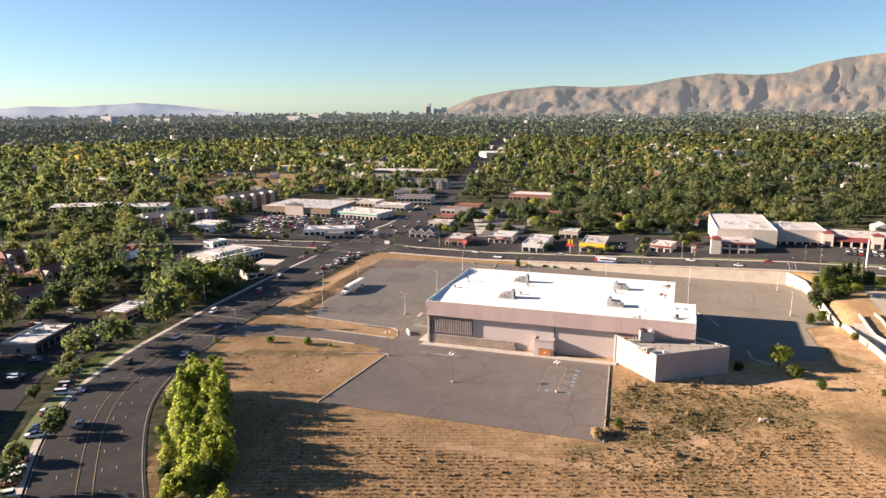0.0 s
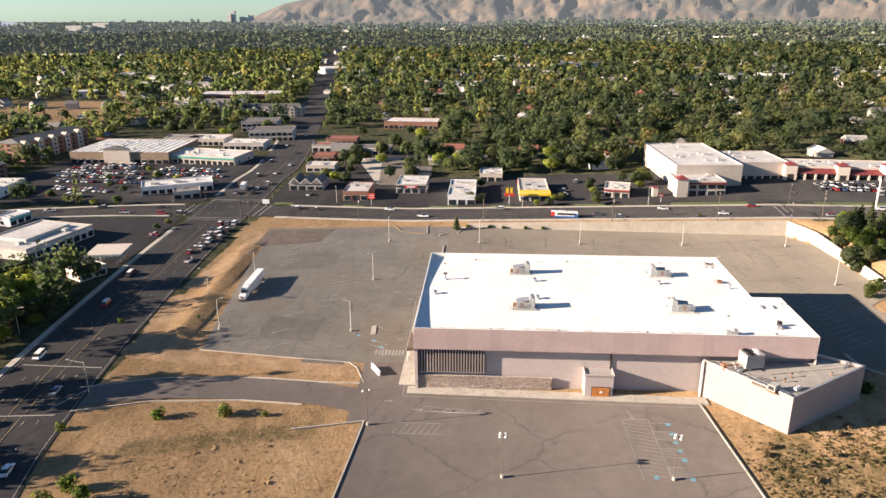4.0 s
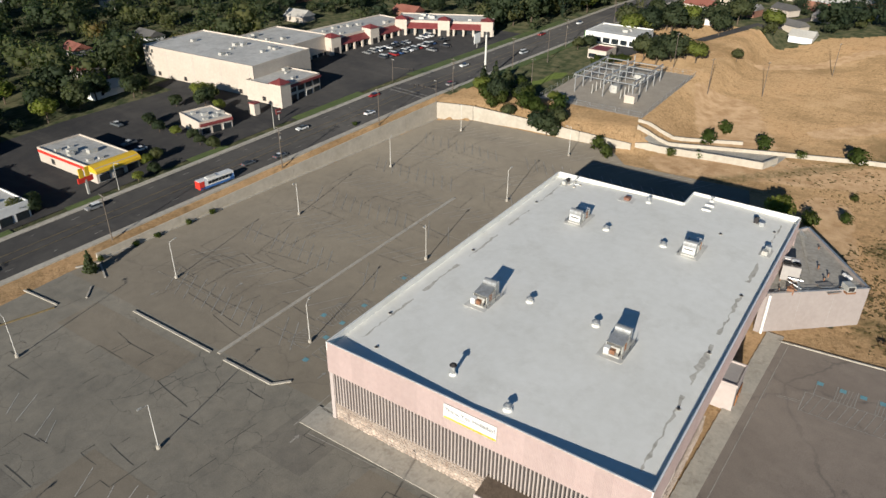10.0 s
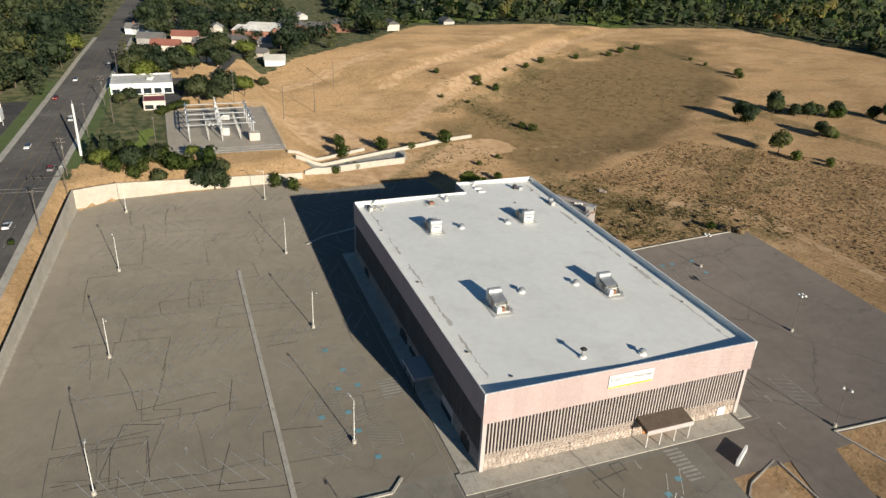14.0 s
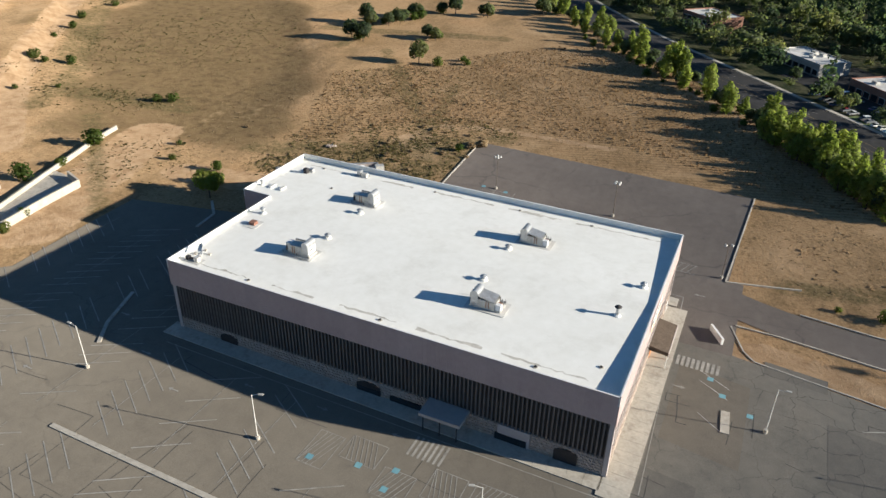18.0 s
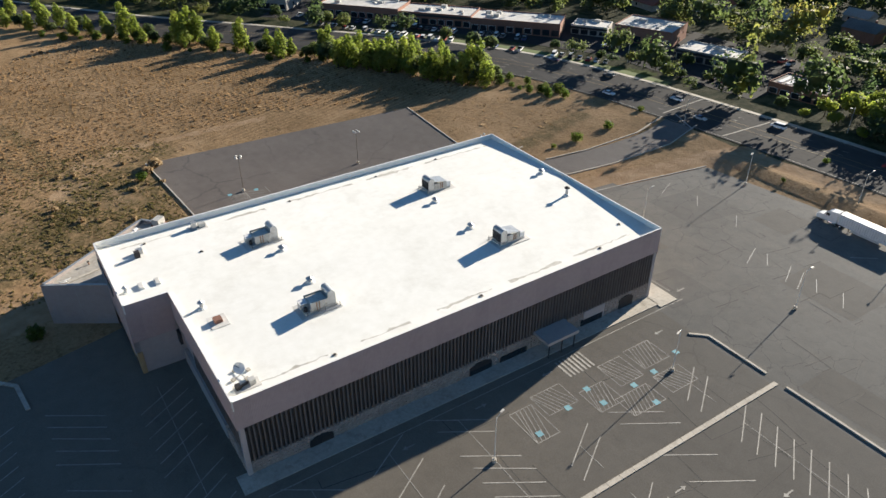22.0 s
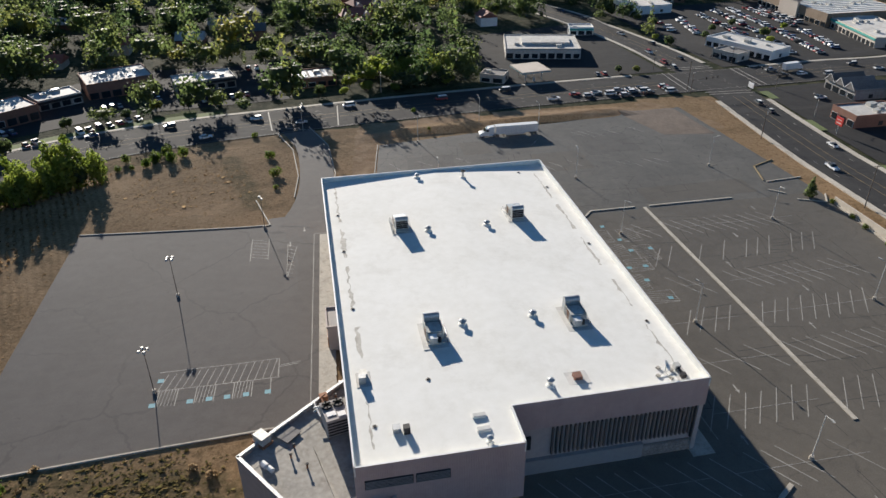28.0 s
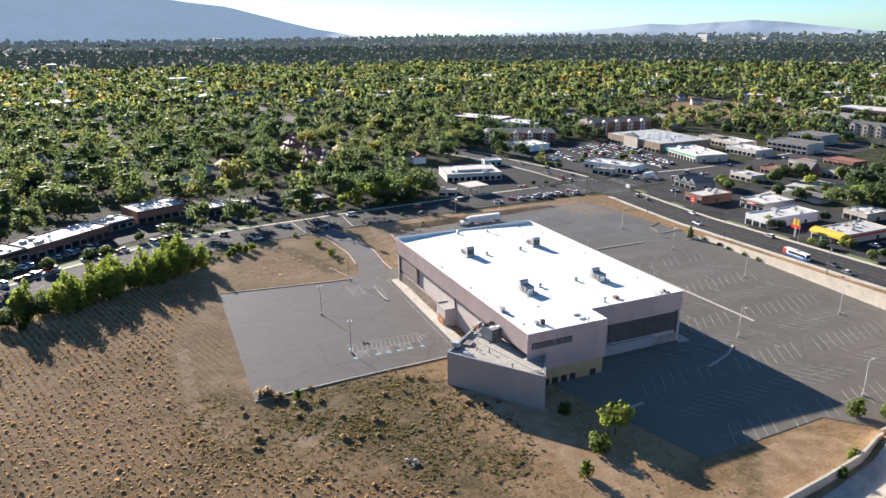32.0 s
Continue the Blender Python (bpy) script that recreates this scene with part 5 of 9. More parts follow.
rail_of("kerb", [(-86, -14), (-68, -8.5), (-44, -7), (-28, -8.5)], 0.3, 0.22, M["concrete"], "kerb along the driveway verge", "kerb", 0.12)
rail_of("kerb", [(112, 55), (108, 66), (104, 72)], 0.8, 0.25, M["concrete"], "pale kerb strip in the east lot", "kerb", 0.1)
rail_of("kerb", [(128, 10), (122, 16), (121, 24)], 0.8, 0.25, M["concrete"], "short curved kerb by the shaded lot", "kerb", 0.1)
for a, b in (((-9, 138.0), (-20, 141.5)), ((-20, 141.5), (-24, 150.5)), ((-8, 138.5), (-9, 151)), ((-2.5, 135.5), (1.0, 139.0)), ((4.0, 150.5), (9, 147.5)), ((9, 147.5), (5.5, 140))):
    rail_of("kerb", [a, b], 0.4, 0.25, M["road_line_y"] if a[0] < -8 else M["concrete"], "faded yellow traffic-island kerb" if a[0] < -8 else "pale traffic-island kerb by the entrance", "kerb", 0.12)
med = thing("median_strip", "long narrow concrete strip across the parking lot", "median")
for i in range(31):
    x = 1.0 + i * 2.95
    part("slab", Shape().prism([(x, 92.55), (x + 2.9, 92.55), (x + 2.9, 93.5), (x, 93.5)], -1.9, [land_at(x, 93) + 0.3, land_at(x + 2.9, 93) + 0.3, land_at(x + 2.9, 93) + 0.3, land_at(x, 93) + 0.3]), M["concrete"], med)
bar = thing("low_wall", "short white screen wall by the driveway", "wall")
part("section", Shape().turned(-11.6, 9.4, 5.5, 0.5, -1.6, 0.5, radians(-58)), M["white"], bar)
box = thing("planter_slab", "pale concrete slab in the old lot", "slab")
part("slab", Shape().turned(-16.5, 36.5, 1.6, 6.2, -1.5, -0.9, radians(5)), M["concrete"], box)

# patches and stains in the old lot
pt = Shape()
for q in ([(-14, 55), (-1, 54), (-1, 66), (-14, 67)], [(-52, 30), (-34, 28), (-34, 44), (-52, 46)], [(-60, 92), (-42, 92), (-42, 112), (-60, 112)], [(-34, 14.5), (-22, 13.5), (-22, 18), (-34, 19)]):
    sheet(pt, q, 3, 4, 0.115)
floor_part("pavement", pt, M["patch"], "darker patched stretches of old asphalt", "asphalt patch")
floor_part("pavement", sheet(Shape(), [(-81, 119), (-54, 126), (-51, 145), (-82, 143)], 6, 6, 0.118), M["rubble_ground"], "rough reddish-brown broken ground in the lot's corner", "bare ground")
pt = Shape()
for q in ([(-20, 24), (-6, 22), (-6, 46), (-20, 48)], [(-46, 72), (-30, 72), (-30, 90), (-46, 90)], [(-62, 50), (-50, 50), (-50, 60), (-62, 60)], [(-12, 96), (-2, 96), (-2, 132), (-12, 132)]):
    sheet(pt, q, 3, 4, 0.112)
floor_part("pavement", pt, M["lot_n"], "paler worn stretches of old asphalt", "asphalt patch")


def stroke(shape, ax, ay, bx, by, w=0.13, lift=0.14, mi=0):
    d = Vector((bx - ax, by - ay))
    s = Vector((-d.y, d.x)).normalized() * w * 0.66
    n = max(1, int(d.length / 8))
    vs = []
    for i in range(n + 1):
        q = Vector((ax, ay)) + d * i / n
        for t in (q - s, q + s):
            vs.append((t.x, t.y, land_at(t.x, t.y) + lift))
    shape.add(vs, [(2 * i, 2 * i + 2, 2 * i + 3, 2 * i + 1) for i in range(n)], mi)


rnd = random.Random(11)
lines = Shape()
for k in range(10):
    x = 14.8 + 14.2 * k
    lo = 68 if x < 95 else 30
    slant = 2.9 if k % 2 == 0 else -2.9
    for ya, yb in ((max(lo, 66), 90), (96, 132)) if x < 95 else ((lo, 60), (64, 90), (96, 130)):
        if x < 50 and ya < 90:
            ya = 84
        if k % 3 == 0 or rnd.random() < 0.7:
            stroke(lines, x, ya, x, yb, 0.09)
        y = ya
        while y < yb:
            if rnd.random() < 0.9:
                c = rnd.uniform(0, 0.8)
                stroke(lines, x - 4.8 + c, y - slant * (1 - c / 4.8), x + 4.8 - rnd.uniform(0, 0.8), y + slant, 0.16)
            y += 3.3
floor_part("parking_lines", lines, M["line"], "faded white slanting parking-stall lines", "parking lines", "stuff")
lines = Shape()
for x, y0, y1, sl in ((-44, 26, 52, 2.6), (-55, 60, 85, -2.6), (-30, 98, 126, 2.6), (-12, 24, 50, -2.4), (-60, 96, 122, 2.6), (-34, 62, 90, 2.2)):
    y = y0
    while y < y1:
        if rnd.random() < 0.55:
            stroke(lines, x - 4.2, y - sl, x + rnd.uniform(0, 4.2), y + sl * 0.5, 0.09)
        y += 3.3
floor_part("parking_lines", lines, M["flat"], "nearly worn-off stall lines in the old lot", "parking lines", "stuff")
lines = Shape()
# reserved stalls and hatching in the south lot
for i in range(15):
    stroke(lines, 52.0 + 0.1 * i, -13.0 - i * 1.55, 58.2, -14.4 - i * 1.55, 0.1)
stroke(lines, 52.0, -12.6, 52.4, -36.6)
stroke(lines, 58.2, -12.6, 58.4, -36.6)
stroke(lines, 52.0, -12.6, 58.2, -12.8)
for i in range(7):
    y = -14.2 - i * 3.6
    stroke(lines, 58.2, y, 63.4, y - 0.2)
    if i in (1, 3, 5):
        for j in range(5):
            stroke(lines, 58.3, y - 0.4 - j * 0.65, 63.2, y - 0.9 - j * 0.65, 0.09)
for y in (0.25, -0.25):
    stroke(lines, 53.6 + y, -4.8, 54.6 + y, -12.6, 0.1)
stroke(lines, -2.6, -3.4, 72.0, -6.8, 0.12)
stroke(lines, -2.6, -3.4, -5.6, 61.0, 0.12)
stroke(lines, -5.6, 64.6, 92, 65.4, 0.12)
for i in range(9):
    stroke(lines, 2.4 + i * 2.0, -10.4 - 0.1 * i, 3.6 + i * 2.0, -8.6 - 0.12 * i, 0.1)
stroke(lines, 1.6, -10.6, 20.0, -11.0)
stroke(lines, 20.0, -11.0, 3.6, -8.2)
for i in range(7):
    stroke(lines, -3.0 + i * 1.6, -20.0, -1.4 + i * 1.6, -15.8, 0.1)
stroke(lines, -3.4, -20.2, 8.6, -20.4)
stroke(lines, -3.4, -15.6, 8.6, -15.8)
# crossings
for i in range(8):
    stroke(lines, -10.2 + 0.2 * i, 20.4 + i * 0.0, -10.0, 20.4, 0.1)
for i in range(9):
    stroke(lines, -5.4 - i * 1.0, 19.6, -5.4 - i * 1.0, 23.0, 0.45)
for i in range(7):
    stroke(lines, 26.6 + i * 1.0, 65.6, 26.6 + i * 1.0, 70.4, 0.35)
# hatching before the north entrance
for x0, y0, w, h, sl in ((12, 70.5, 7, 6, 1), (20.5, 71, 6, 6.5, -1), (28.5, 74.5, 6, 6, 1), (36, 70.5, 7, 5.5, -1), (44, 72, 5, 8, 1), (22, 79.5, 8, 5, 1), (12.5, 79, 7, 5, -1)):
    n = int(w / 0.9)
    for i in range(n):
        a = x0 + i * 0.9
        stroke(lines, a, y0 if sl > 0 else y0 + h, min(a + 2.2, x0 + w), y0 + h if sl > 0 else y0, 0.1)
    for a, b, c, d in ((x0, y0, x0 + w, y0), (x0 + w, y0, x0 + w, y0 + h), (x0 + w, y0 + h, x0, y0 + h), (x0, y0 + h, x0, y0)):
        stroke(lines, a, b, c, d, 0.1)
floor_part("parking_lines", lines, M["line"], "white hatched reserved-stall markings", "parking lines", "stuff")
blue = Shape()
for x, y in ((62.4, -14.8), (62.4, -19.0), (62.5, -22.6), (62.5, -26.0), (62.6, -29.6), (55.2, -36.0), (62.6, -36.6)):
    sheet(blue, [(x - 0.6, y - 0.6), (x + 0.6, y - 0.6), (x + 0.6, y + 0.6), (x - 0.6, y + 0.6)], 1, 1, 0.145)
for x, y in ((9.9, 76.3), (18.1, 78.0), (24.2, 78.6), (24.1, 84.1), (32.4, 78.9), (32.5, 74.5), (38.8, 76.3), (47.3, 78.4), (-15.2, 29.0), (-12.4, 24.8), (-20.6, 32.6)):
    sheet(blue, [(x - 0.6, y - 0.6), (x + 0.6, y - 0.6), (x + 0.6, y + 0.6), (x - 0.6, y + 0.6)], 1, 1, 0.145)
floor_part("reserved_stall_marks", blue, M["line_b"], "faded blue reserved-stall squares", "parking marks", "stuff")
arrows = Shape()
for x, y, s in ((8, 70, 1), (36, 67.2, 1), (52, 67.4, -1), (68, 68.6, 1), (8, 124, -1), (22, 110, 1), (36, 100, -1), (50, 112, 1), (64, 104, -1), (80, 76, 1), (93, 70, -1), (110, 84, 1), (107, 62, -1), (121, 100, 1), (-8, 62, 1), (-7, 30, -1), (-6, -6, 1), (2, -10, 1), (66, 128, 1), (94, 112, -1)):
    z = land_at(x, y) + 0.15
    vs = [(x + s * a, y + b, z) for a, b in ((-1.2, -0.14), (0.4, -0.14), (0.4, -0.5), (1.3, 0), (0.4, 0.5), (0.4, 0.14), (-1.2, 0.14))]
    arrows.add(vs, [tuple(range(7)) if s > 0 else tuple(range(7))])
floor_part("arrow_marks", arrows, M["line"], "white painted lane arrows", "arrows", "stuff")

# road markings
marks = Shape()
for path, offs in ((WEST_ROAD, (-10.4, -7.0, 7.0, 10.4)), (NORTH_ROAD, (-6.4, 6.4))):
    near = [q for q in path if -420 < q.x < 420 and -420 < q.y < 420]
    for o in offs[1:-1] if len(offs) > 2 else offs:
        dashes(marks, near, o / 1.0, 0.16, 3.0, 9.0, 0.26)
    if path is WEST_ROAD:
        for o in (-3.5, 3.5):
            dashes(marks, near, o, 0.16, 3.0, 9.0, 0.26)
        for o in (-13.2, 13.2):
            ribbon(marks, near, o - 0.08, o + 0.08, 0.26, cross=1)
floor_part("lane_marks", marks, M["line"], "white dashed lane lines and edge lines", "lane lines", "stuff")
marks = Shape()
for path, w in ((WEST_ROAD, 1.9), (NORTH_ROAD, 1.8)):
    near = [q for q in path if -400 < q.x < 400 and -420 < q.y < 420 and not (-140 < q.x < -90 and 155 < q.y < 202)]
    runs, cur = [], [near[0]]
    for q in near[1:]:
        if (q - cur[-1]).length > 9:
            runs.append(cur)
            cur = []
        cur.append(q)
    runs.append(cur)
    for run in runs:
        for o in (-w, w):
            if len(run) > 2:
                ribbon(marks, run, o - 0.1, o + 0.1, 0.27, cross=1)
floor_part("lane_marks", marks, M["road_line_y"], "yellow centre lines of the turning lane", "lane lines", "stuff")
marks = Shape()
for (ax, ay), (bx, by) in (((-128, 161), (-101, 160)), ((-128, 164), (-101, 163)), ((-129, 196), (-102, 195)), ((-129, 199), (-102, 198)), ((-97, 166), (-96, 187)), ((-94, 166), (-93, 187)), ((-132, 167), (-132, 189)), ((-135, 167), (-135, 189)), ((150, 146), (151.5, 164)), ((153, 146), (154.5, 164)), ((-92, -13), (-86, 0)), ((-113, -18), (-89, -16)), ((-114, 10), (-90, 9))):
    stroke(marks, ax, ay, bx, by, 0.35, 0.27)
floor_part("crossing_marks", marks, M["line"], "white crosswalk and stop lines", "crosswalk", "stuff")

# sidewalks and verges
for path, o, w, lab in ((NORTH_ROAD, 9.8, 2.2, "pale concrete sidewalk along the north side"), (NORTH_ROAD, -9.8, -2.0, "pale concrete sidewalk over the retaining wall"), (WEST_ROAD, 14.0, 2.0, "pale concrete sidewalk along the main road")):
    near = [q for q in path if -420 < q.x < 420 and -420 < q.y < 420 and not (-135 < q.x < -88 and 150 < q.y < 206)]
    runs, cur = [], [near[0]]
    for q in near[1:]:
        if (q - cur[-1]).length > 9:
            runs.append(cur)
            cur = []
        cur.append(q)
    runs.append(cur)
    s = Shape()
    for run in runs:
        if len(run) > 2:
            ribbon(s, run, o, o + w, 0.34, 0.5, cross=1)
    floor_part("pavement", s, M["concrete"], lab, "sidewalk")
grass = Shape()
M["lawn"] = plain("mown_lawn", (0.065, 0.095, 0.025), (0.12, 0.155, 0.042), 1.4, 0.2, 0.95, bump=0.6)
for path, o, w, lo, hi in ((NORTH_ROAD, 12.0, 3.6, 60, 78), (NORTH_ROAD, 12.0, 4.5, 105, 145), (NORTH_ROAD, 12.0, 5.0, 168, 300), (NORTH_ROAD, 12.0, 3.0, 18, 30), (NORTH_ROAD, 12.0, 3.0, -12, 8), (NORTH_ROAD, 12.0, 3.0, -60, -44), (NORTH_ROAD, 12.0, 4.0, -96, -80), (NORTH_ROAD, -11.8, -4.0, 170, 300)):
    run = [q for q in path if lo <= q.x <= hi]
    if len(run) > 1:
        ribbon(grass, run, o, o + w, 0.3, 0.2, cross=1)
run = [q for q in WEST_ROAD if -150 < q.y < -30 and q.x < 60]
ribbon(grass, run, 16.0, 20.5, 0.3, 0.2, cross=1)
floor_part("lawn", grass, M["lawn"], "green mown verges along the sidewalks", "lawn")

pile = thing("rock_pile", "small heap of pale broken rocks on the dry field", "rocks", (120.7, -40.8, land_at(120.7, -40.8)))
rnd = random.Random(19)
for i in range(16):
    a, d = rnd.uniform(0, 6.28), rnd.uniform(0, 2.0)
    k = rnd.uniform(0.3, 0.75)
    ob = part("rock", stone_meshes[i % 7], None, pile)
    ob.matrix_basis = Matrix.LocRotScale((d * math.cos(a), 0.7 * d * math.sin(a), 0.25 + 0.3 * (2.0 - d) * rnd.random()), Euler((rnd.uniform(-1.9, -1.2), rnd.uniform(-0.5, 0.5), a)), (k * 1.6, k * 2.5, k * 1.6))

# ---------------------------------------------------------------- lamps and poles


def lot_lamp(x, y, heads=1, tall=10.5, yaw=0.0, dark=False):
    m = M["pole_dark"] if dark else M["pole"]
    p = thing("parking_lamp", "tall dark parking-lot lamp with clustered heads" if dark else "tall white parking-lot lamp with a single arm", "lamp post", (x, y, land_at(x, y) + 0.1), yaw, "lamps of the parking lots")
    part("footing", Shape().tube((0, 0, 0), (0, 0, 0.8), 0.42, 0.4, 12), M["concrete"], p, "round concrete footing")
    part("pole", Shape().tube((0, 0, 0.8), (0, 0, tall), 0.105, 0.065, 8), m, p)
    if heads == 1:
        arm = part("arm", Shape().tube((0, 0, tall - 0.1), (1.4, 0, tall + 0.25), 0.05, 0.04, 6), m, p)
        part("head", Shape().box(1.2, -0.17, tall + 0.16, 2.1, 0.17, tall + 0.34), M["unit"], arm)
    else:
        for i in range(heads):
            a = 2 * math.pi * i / heads + 0.4
            arm = part("arm", Shape().tube((0, 0, tall), (0.7 * math.cos(a), 0.7 * math.sin(a), tall + 0.05), 0.05, None, 6), m, p)
            part("head", Shape().tube((0.8 * math.cos(a), 0.8 * math.sin(a), tall - 0.15), (0.8 * math.cos(a), 0.8 * math.sin(a), tall + 0.25), 0.42, 0.25, 10), M["unit"], arm)


for i, (x, y) in enumerate(((141.8, 122.6), (100.2, 123.6), (57.8, 124.4), (15.4, 125.3), (-23.7, 127.2), (-23.4, 80.6), (14.9, 79.7), (57.7, 79.1), (99.5, 78.8), (142.6, 78.9), (-23.5, 35.8), (-65.8, 36.1), (-68.8, 82.4))):
    lot_lamp(x, y, 1, 10.2, (180, 20, 200, 0, 90)[i % 5])
lot_lamp(58.6, -36.7, 4, 10.5, 0, True)
lot_lamp(22.6, -36.7, 4, 10.5, 20, True)
lot_lamp(-9.6, -17.0, 2, 9.5, 0, True)


def utility_pole(x, y, tall=13.5, arms=2, yaw=0.0):
    p = thing("utility_pole", "weathered wooden utility pole with crossarms", "utility pole", (x, y, land_at(x, y)), yaw, "utility poles")
    part("pole", Shape().tube((0, 0, -0.3), (0, 0, tall), 0.17, 0.11, 8), M["pole_dark"], p)
    for i in range(arms):
        z = tall - 0.6 - i * 1.3
        a = part("crossarm", Shape().box(-0.08, -1.3, z, 0.08, 1.3, z + 0.14), M["pole_dark"], p)
        for y in (-1.1, -0.4, 0.4, 1.1):
            part("insulator", Shape().tube((0, y, z + 0.14), (0, y, z + 0.38), 0.05, 0.03, 6), M["unit"], a)
    if arms > 1:
        part("transformer", Shape().tube((0.35, 0.1, tall - 4.2), (0.35, 0.1, tall - 3.2), 0.26, None, 10), M["unit"], p)


POLES = [(-100, 159), (-42.6, 158.2), (16.9, 153.5), (75, 148.0), (120, 144.0), (163, 140.4), (205, 136.5), (250, 132.5), (300, 128.5)]
for i, (x, y) in enumerate(POLES):
    utility_pole(x, y, 13.5, 2 if i % 2 else 1, -5)
wires = thing("overhead_wires", "sagging black overhead wires along the north road", "wires")
for (ax, ay), (bx, by) in zip(POLES, POLES[1:]):
    for o, dz in ((-1.1, 0), (1.1, 0), (0, -1.3)):
        za, zb = land_at(ax, ay) + 13.2 + dz, land_at(bx, by) + 13.2 + dz
        pts = [Vector((ax + (bx - ax) * t, ay + o + (by - ay) * t, za + (zb - za) * t - 2.8 * t * (1 - t))) for t in [i / 8 for i in range(9)]]
        vs = [(p.x, p.y + 0.022 * u, p.z + 0.022 * w) for p in pts for u, w in ((1, 0), (0, 1), (-1, 0), (0, -1))]
        part("wire", Shape().add(vs, [(4 * i + k, 4 * i + (k + 1) % 4, 4 * i + 4 + (k + 1) % 4, 4 * i + 4 + k) for i in range(8) for k in range(4)]), M["black"], wires)
mono = thing("steel_mast", "tall pale steel mast beside the road", "mast", (183, 137.5, land_at(183, 137.5)))
part("pole", Shape().tube((0, 0, -0.5), (0, 0, 19), 0.5, 0.35, 12), M["pole"], mono)
part("antenna", Shape().tube((0, 0, 19), (0, 0, 20.2), 0.12, None, 8), M["metal"], mono)


def street_lamp(x, y, yaw, tall=9.0, reach=4.0, signal=False):
    p = thing("traffic_signal" if signal else "street_lamp", "dark steel mast with a long signal arm" if signal else "grey street lamp with a long arm", "traffic light" if signal else "street lamp", (x, y, land_at(x, y) + 0.2), yaw, "signals" if signal else "street lamps")
    part("pole", Shape().tube((0, 0, 0), (0, 0, tall), 0.13, 0.08, 8), M["unit"] if not signal else M["pole_dark"], p)
    part("arm", Shape().tube((0, 0, tall - (3.0 if signal else 0.3)), (reach, 0, tall - (2.4 if signal else -0.3)), 0.08, 0.05, 6), M["unit"] if not signal else M["pole_dark"], p)
    if signal:
        for k in (0.55, 0.8, 1.0):
            h = part("signal_head", Shape().box(reach * k - 0.17, -0.15, tall - 3.3, reach * k + 0.17, 0.15, tall - 2.2), M["dark"], p)
    part("head", Shape().box(reach - 0.9 if not signal else -0.2, -0.15, tall + 0.22, reach if not signal else 0.9, 0.15, tall + 0.38), M["unit"], p)


for x, y, w, s, r in ((-86.5, -4.5, 175, False, 5), (-96, 158.5, 100, True, 13), (-133, 199, -80, True, 13), (-96, 198.5, 190, True, 12), (-133, 159, 10, True, 12), (150, 139.6, 95, True, 10), (160, 168.5, -85, True, 10), (-79, 62, 180, False, 3), (-60, 192, -90, False, 3), (36, 178, -90, False, 3), (96, 173, -90, False, 3), (-118, -62, 30, False, 3), (-60, -148, 40, False, 3), (-128, 30, 0, False, 3)):
    street_lamp(x, y, w, 9.0, r, s)

# dark sealed seams of the north lot and branching cracks of the old west lot
def seams(label, x0, x1, y0, y1, n, seed, wide, runs, square, lift):
    r, out = random.Random(seed), Shape()
    for _ in range(n):
        q = Vector((r.uniform(x0, x1), r.uniform(y0, y1)))
        a = r.choice((0, math.pi / 2)) + r.uniform(-0.12, 0.12) - 0.06
        for _ in range(r.randint(1, 3) if square else r.randint(2, 5)):
            pts = [q.copy()]
            for _ in range(r.randint(*runs)):
                a += r.uniform(-0.5, 0.5) if not square else r.uniform(-0.05, 0.05)
                q = q + Vector((math.cos(a), math.sin(a))) * r.uniform(1.2, 3.0)
                if not (x0 < q.x < x1 and y0 < q.y < y1):
                    break
                pts.append(q.copy())
            if len(pts) > 1:
                w = wide * r.uniform(0.5, 1.3)
                ribbon(out, pts, -w / 2, w / 2, lift, cross=1)
            a += r.choice((-1, 1)) * math.pi / 2
    floor_part("sealed_cracks", out, M["seam"], label, "cracks", "stuff")


M["seam"] = plain("crack_filler", (0.05, 0.047, 0.043), (0.095, 0.088, 0.078), 2.0, 0.3, 0.9, bump=0)
seams("thin dark seams across the bleached asphalt", 6, 143, 66, 134, 44, 3, 0.12, (3, 9), True, 0.13)
seams("branching dark cracks in the old lot", -64, -2, 24, 140, 60, 4, 0.16, (1, 4), True, 0.13)

# ---------------------------------------------------------------- vehicles


def side_profile(pts, half, taper=0.0, z_taper=1.0):
    """A body from a closed outline in x and z, drawn in towards the top."""
    s = Shape()
    k = len(pts)
    w = [half - taper * max(0.0, z - z_taper) for _, z in pts]
    vs = [(x, -h, z) for (x, z), h in zip(pts, w)] + [(x, h, z) for (x, z), h in zip(pts, w)]
    return s.add(vs, [tuple(range(k)), tuple(reversed(range(k, 2 * k)))] + [((i + 1) % k, i, k + i, k + (i + 1) % k) for i in range(k)])


def wheel(parent, x, y, r=0.33, w=0.22):
    t = part("wheel", Shape().tube((x, y - w / 2, r), (x, y + w / 2, r), r, None, 12), M["black"], parent)
    o = w / 2 if y > 0 else -w / 2
    if r > 0.4:
        part("rim", Shape().tube((x, y + o, r), (x, y + o * 1.12, r), r * 0.62, r * 0.5, 10), M["chrome"], t)


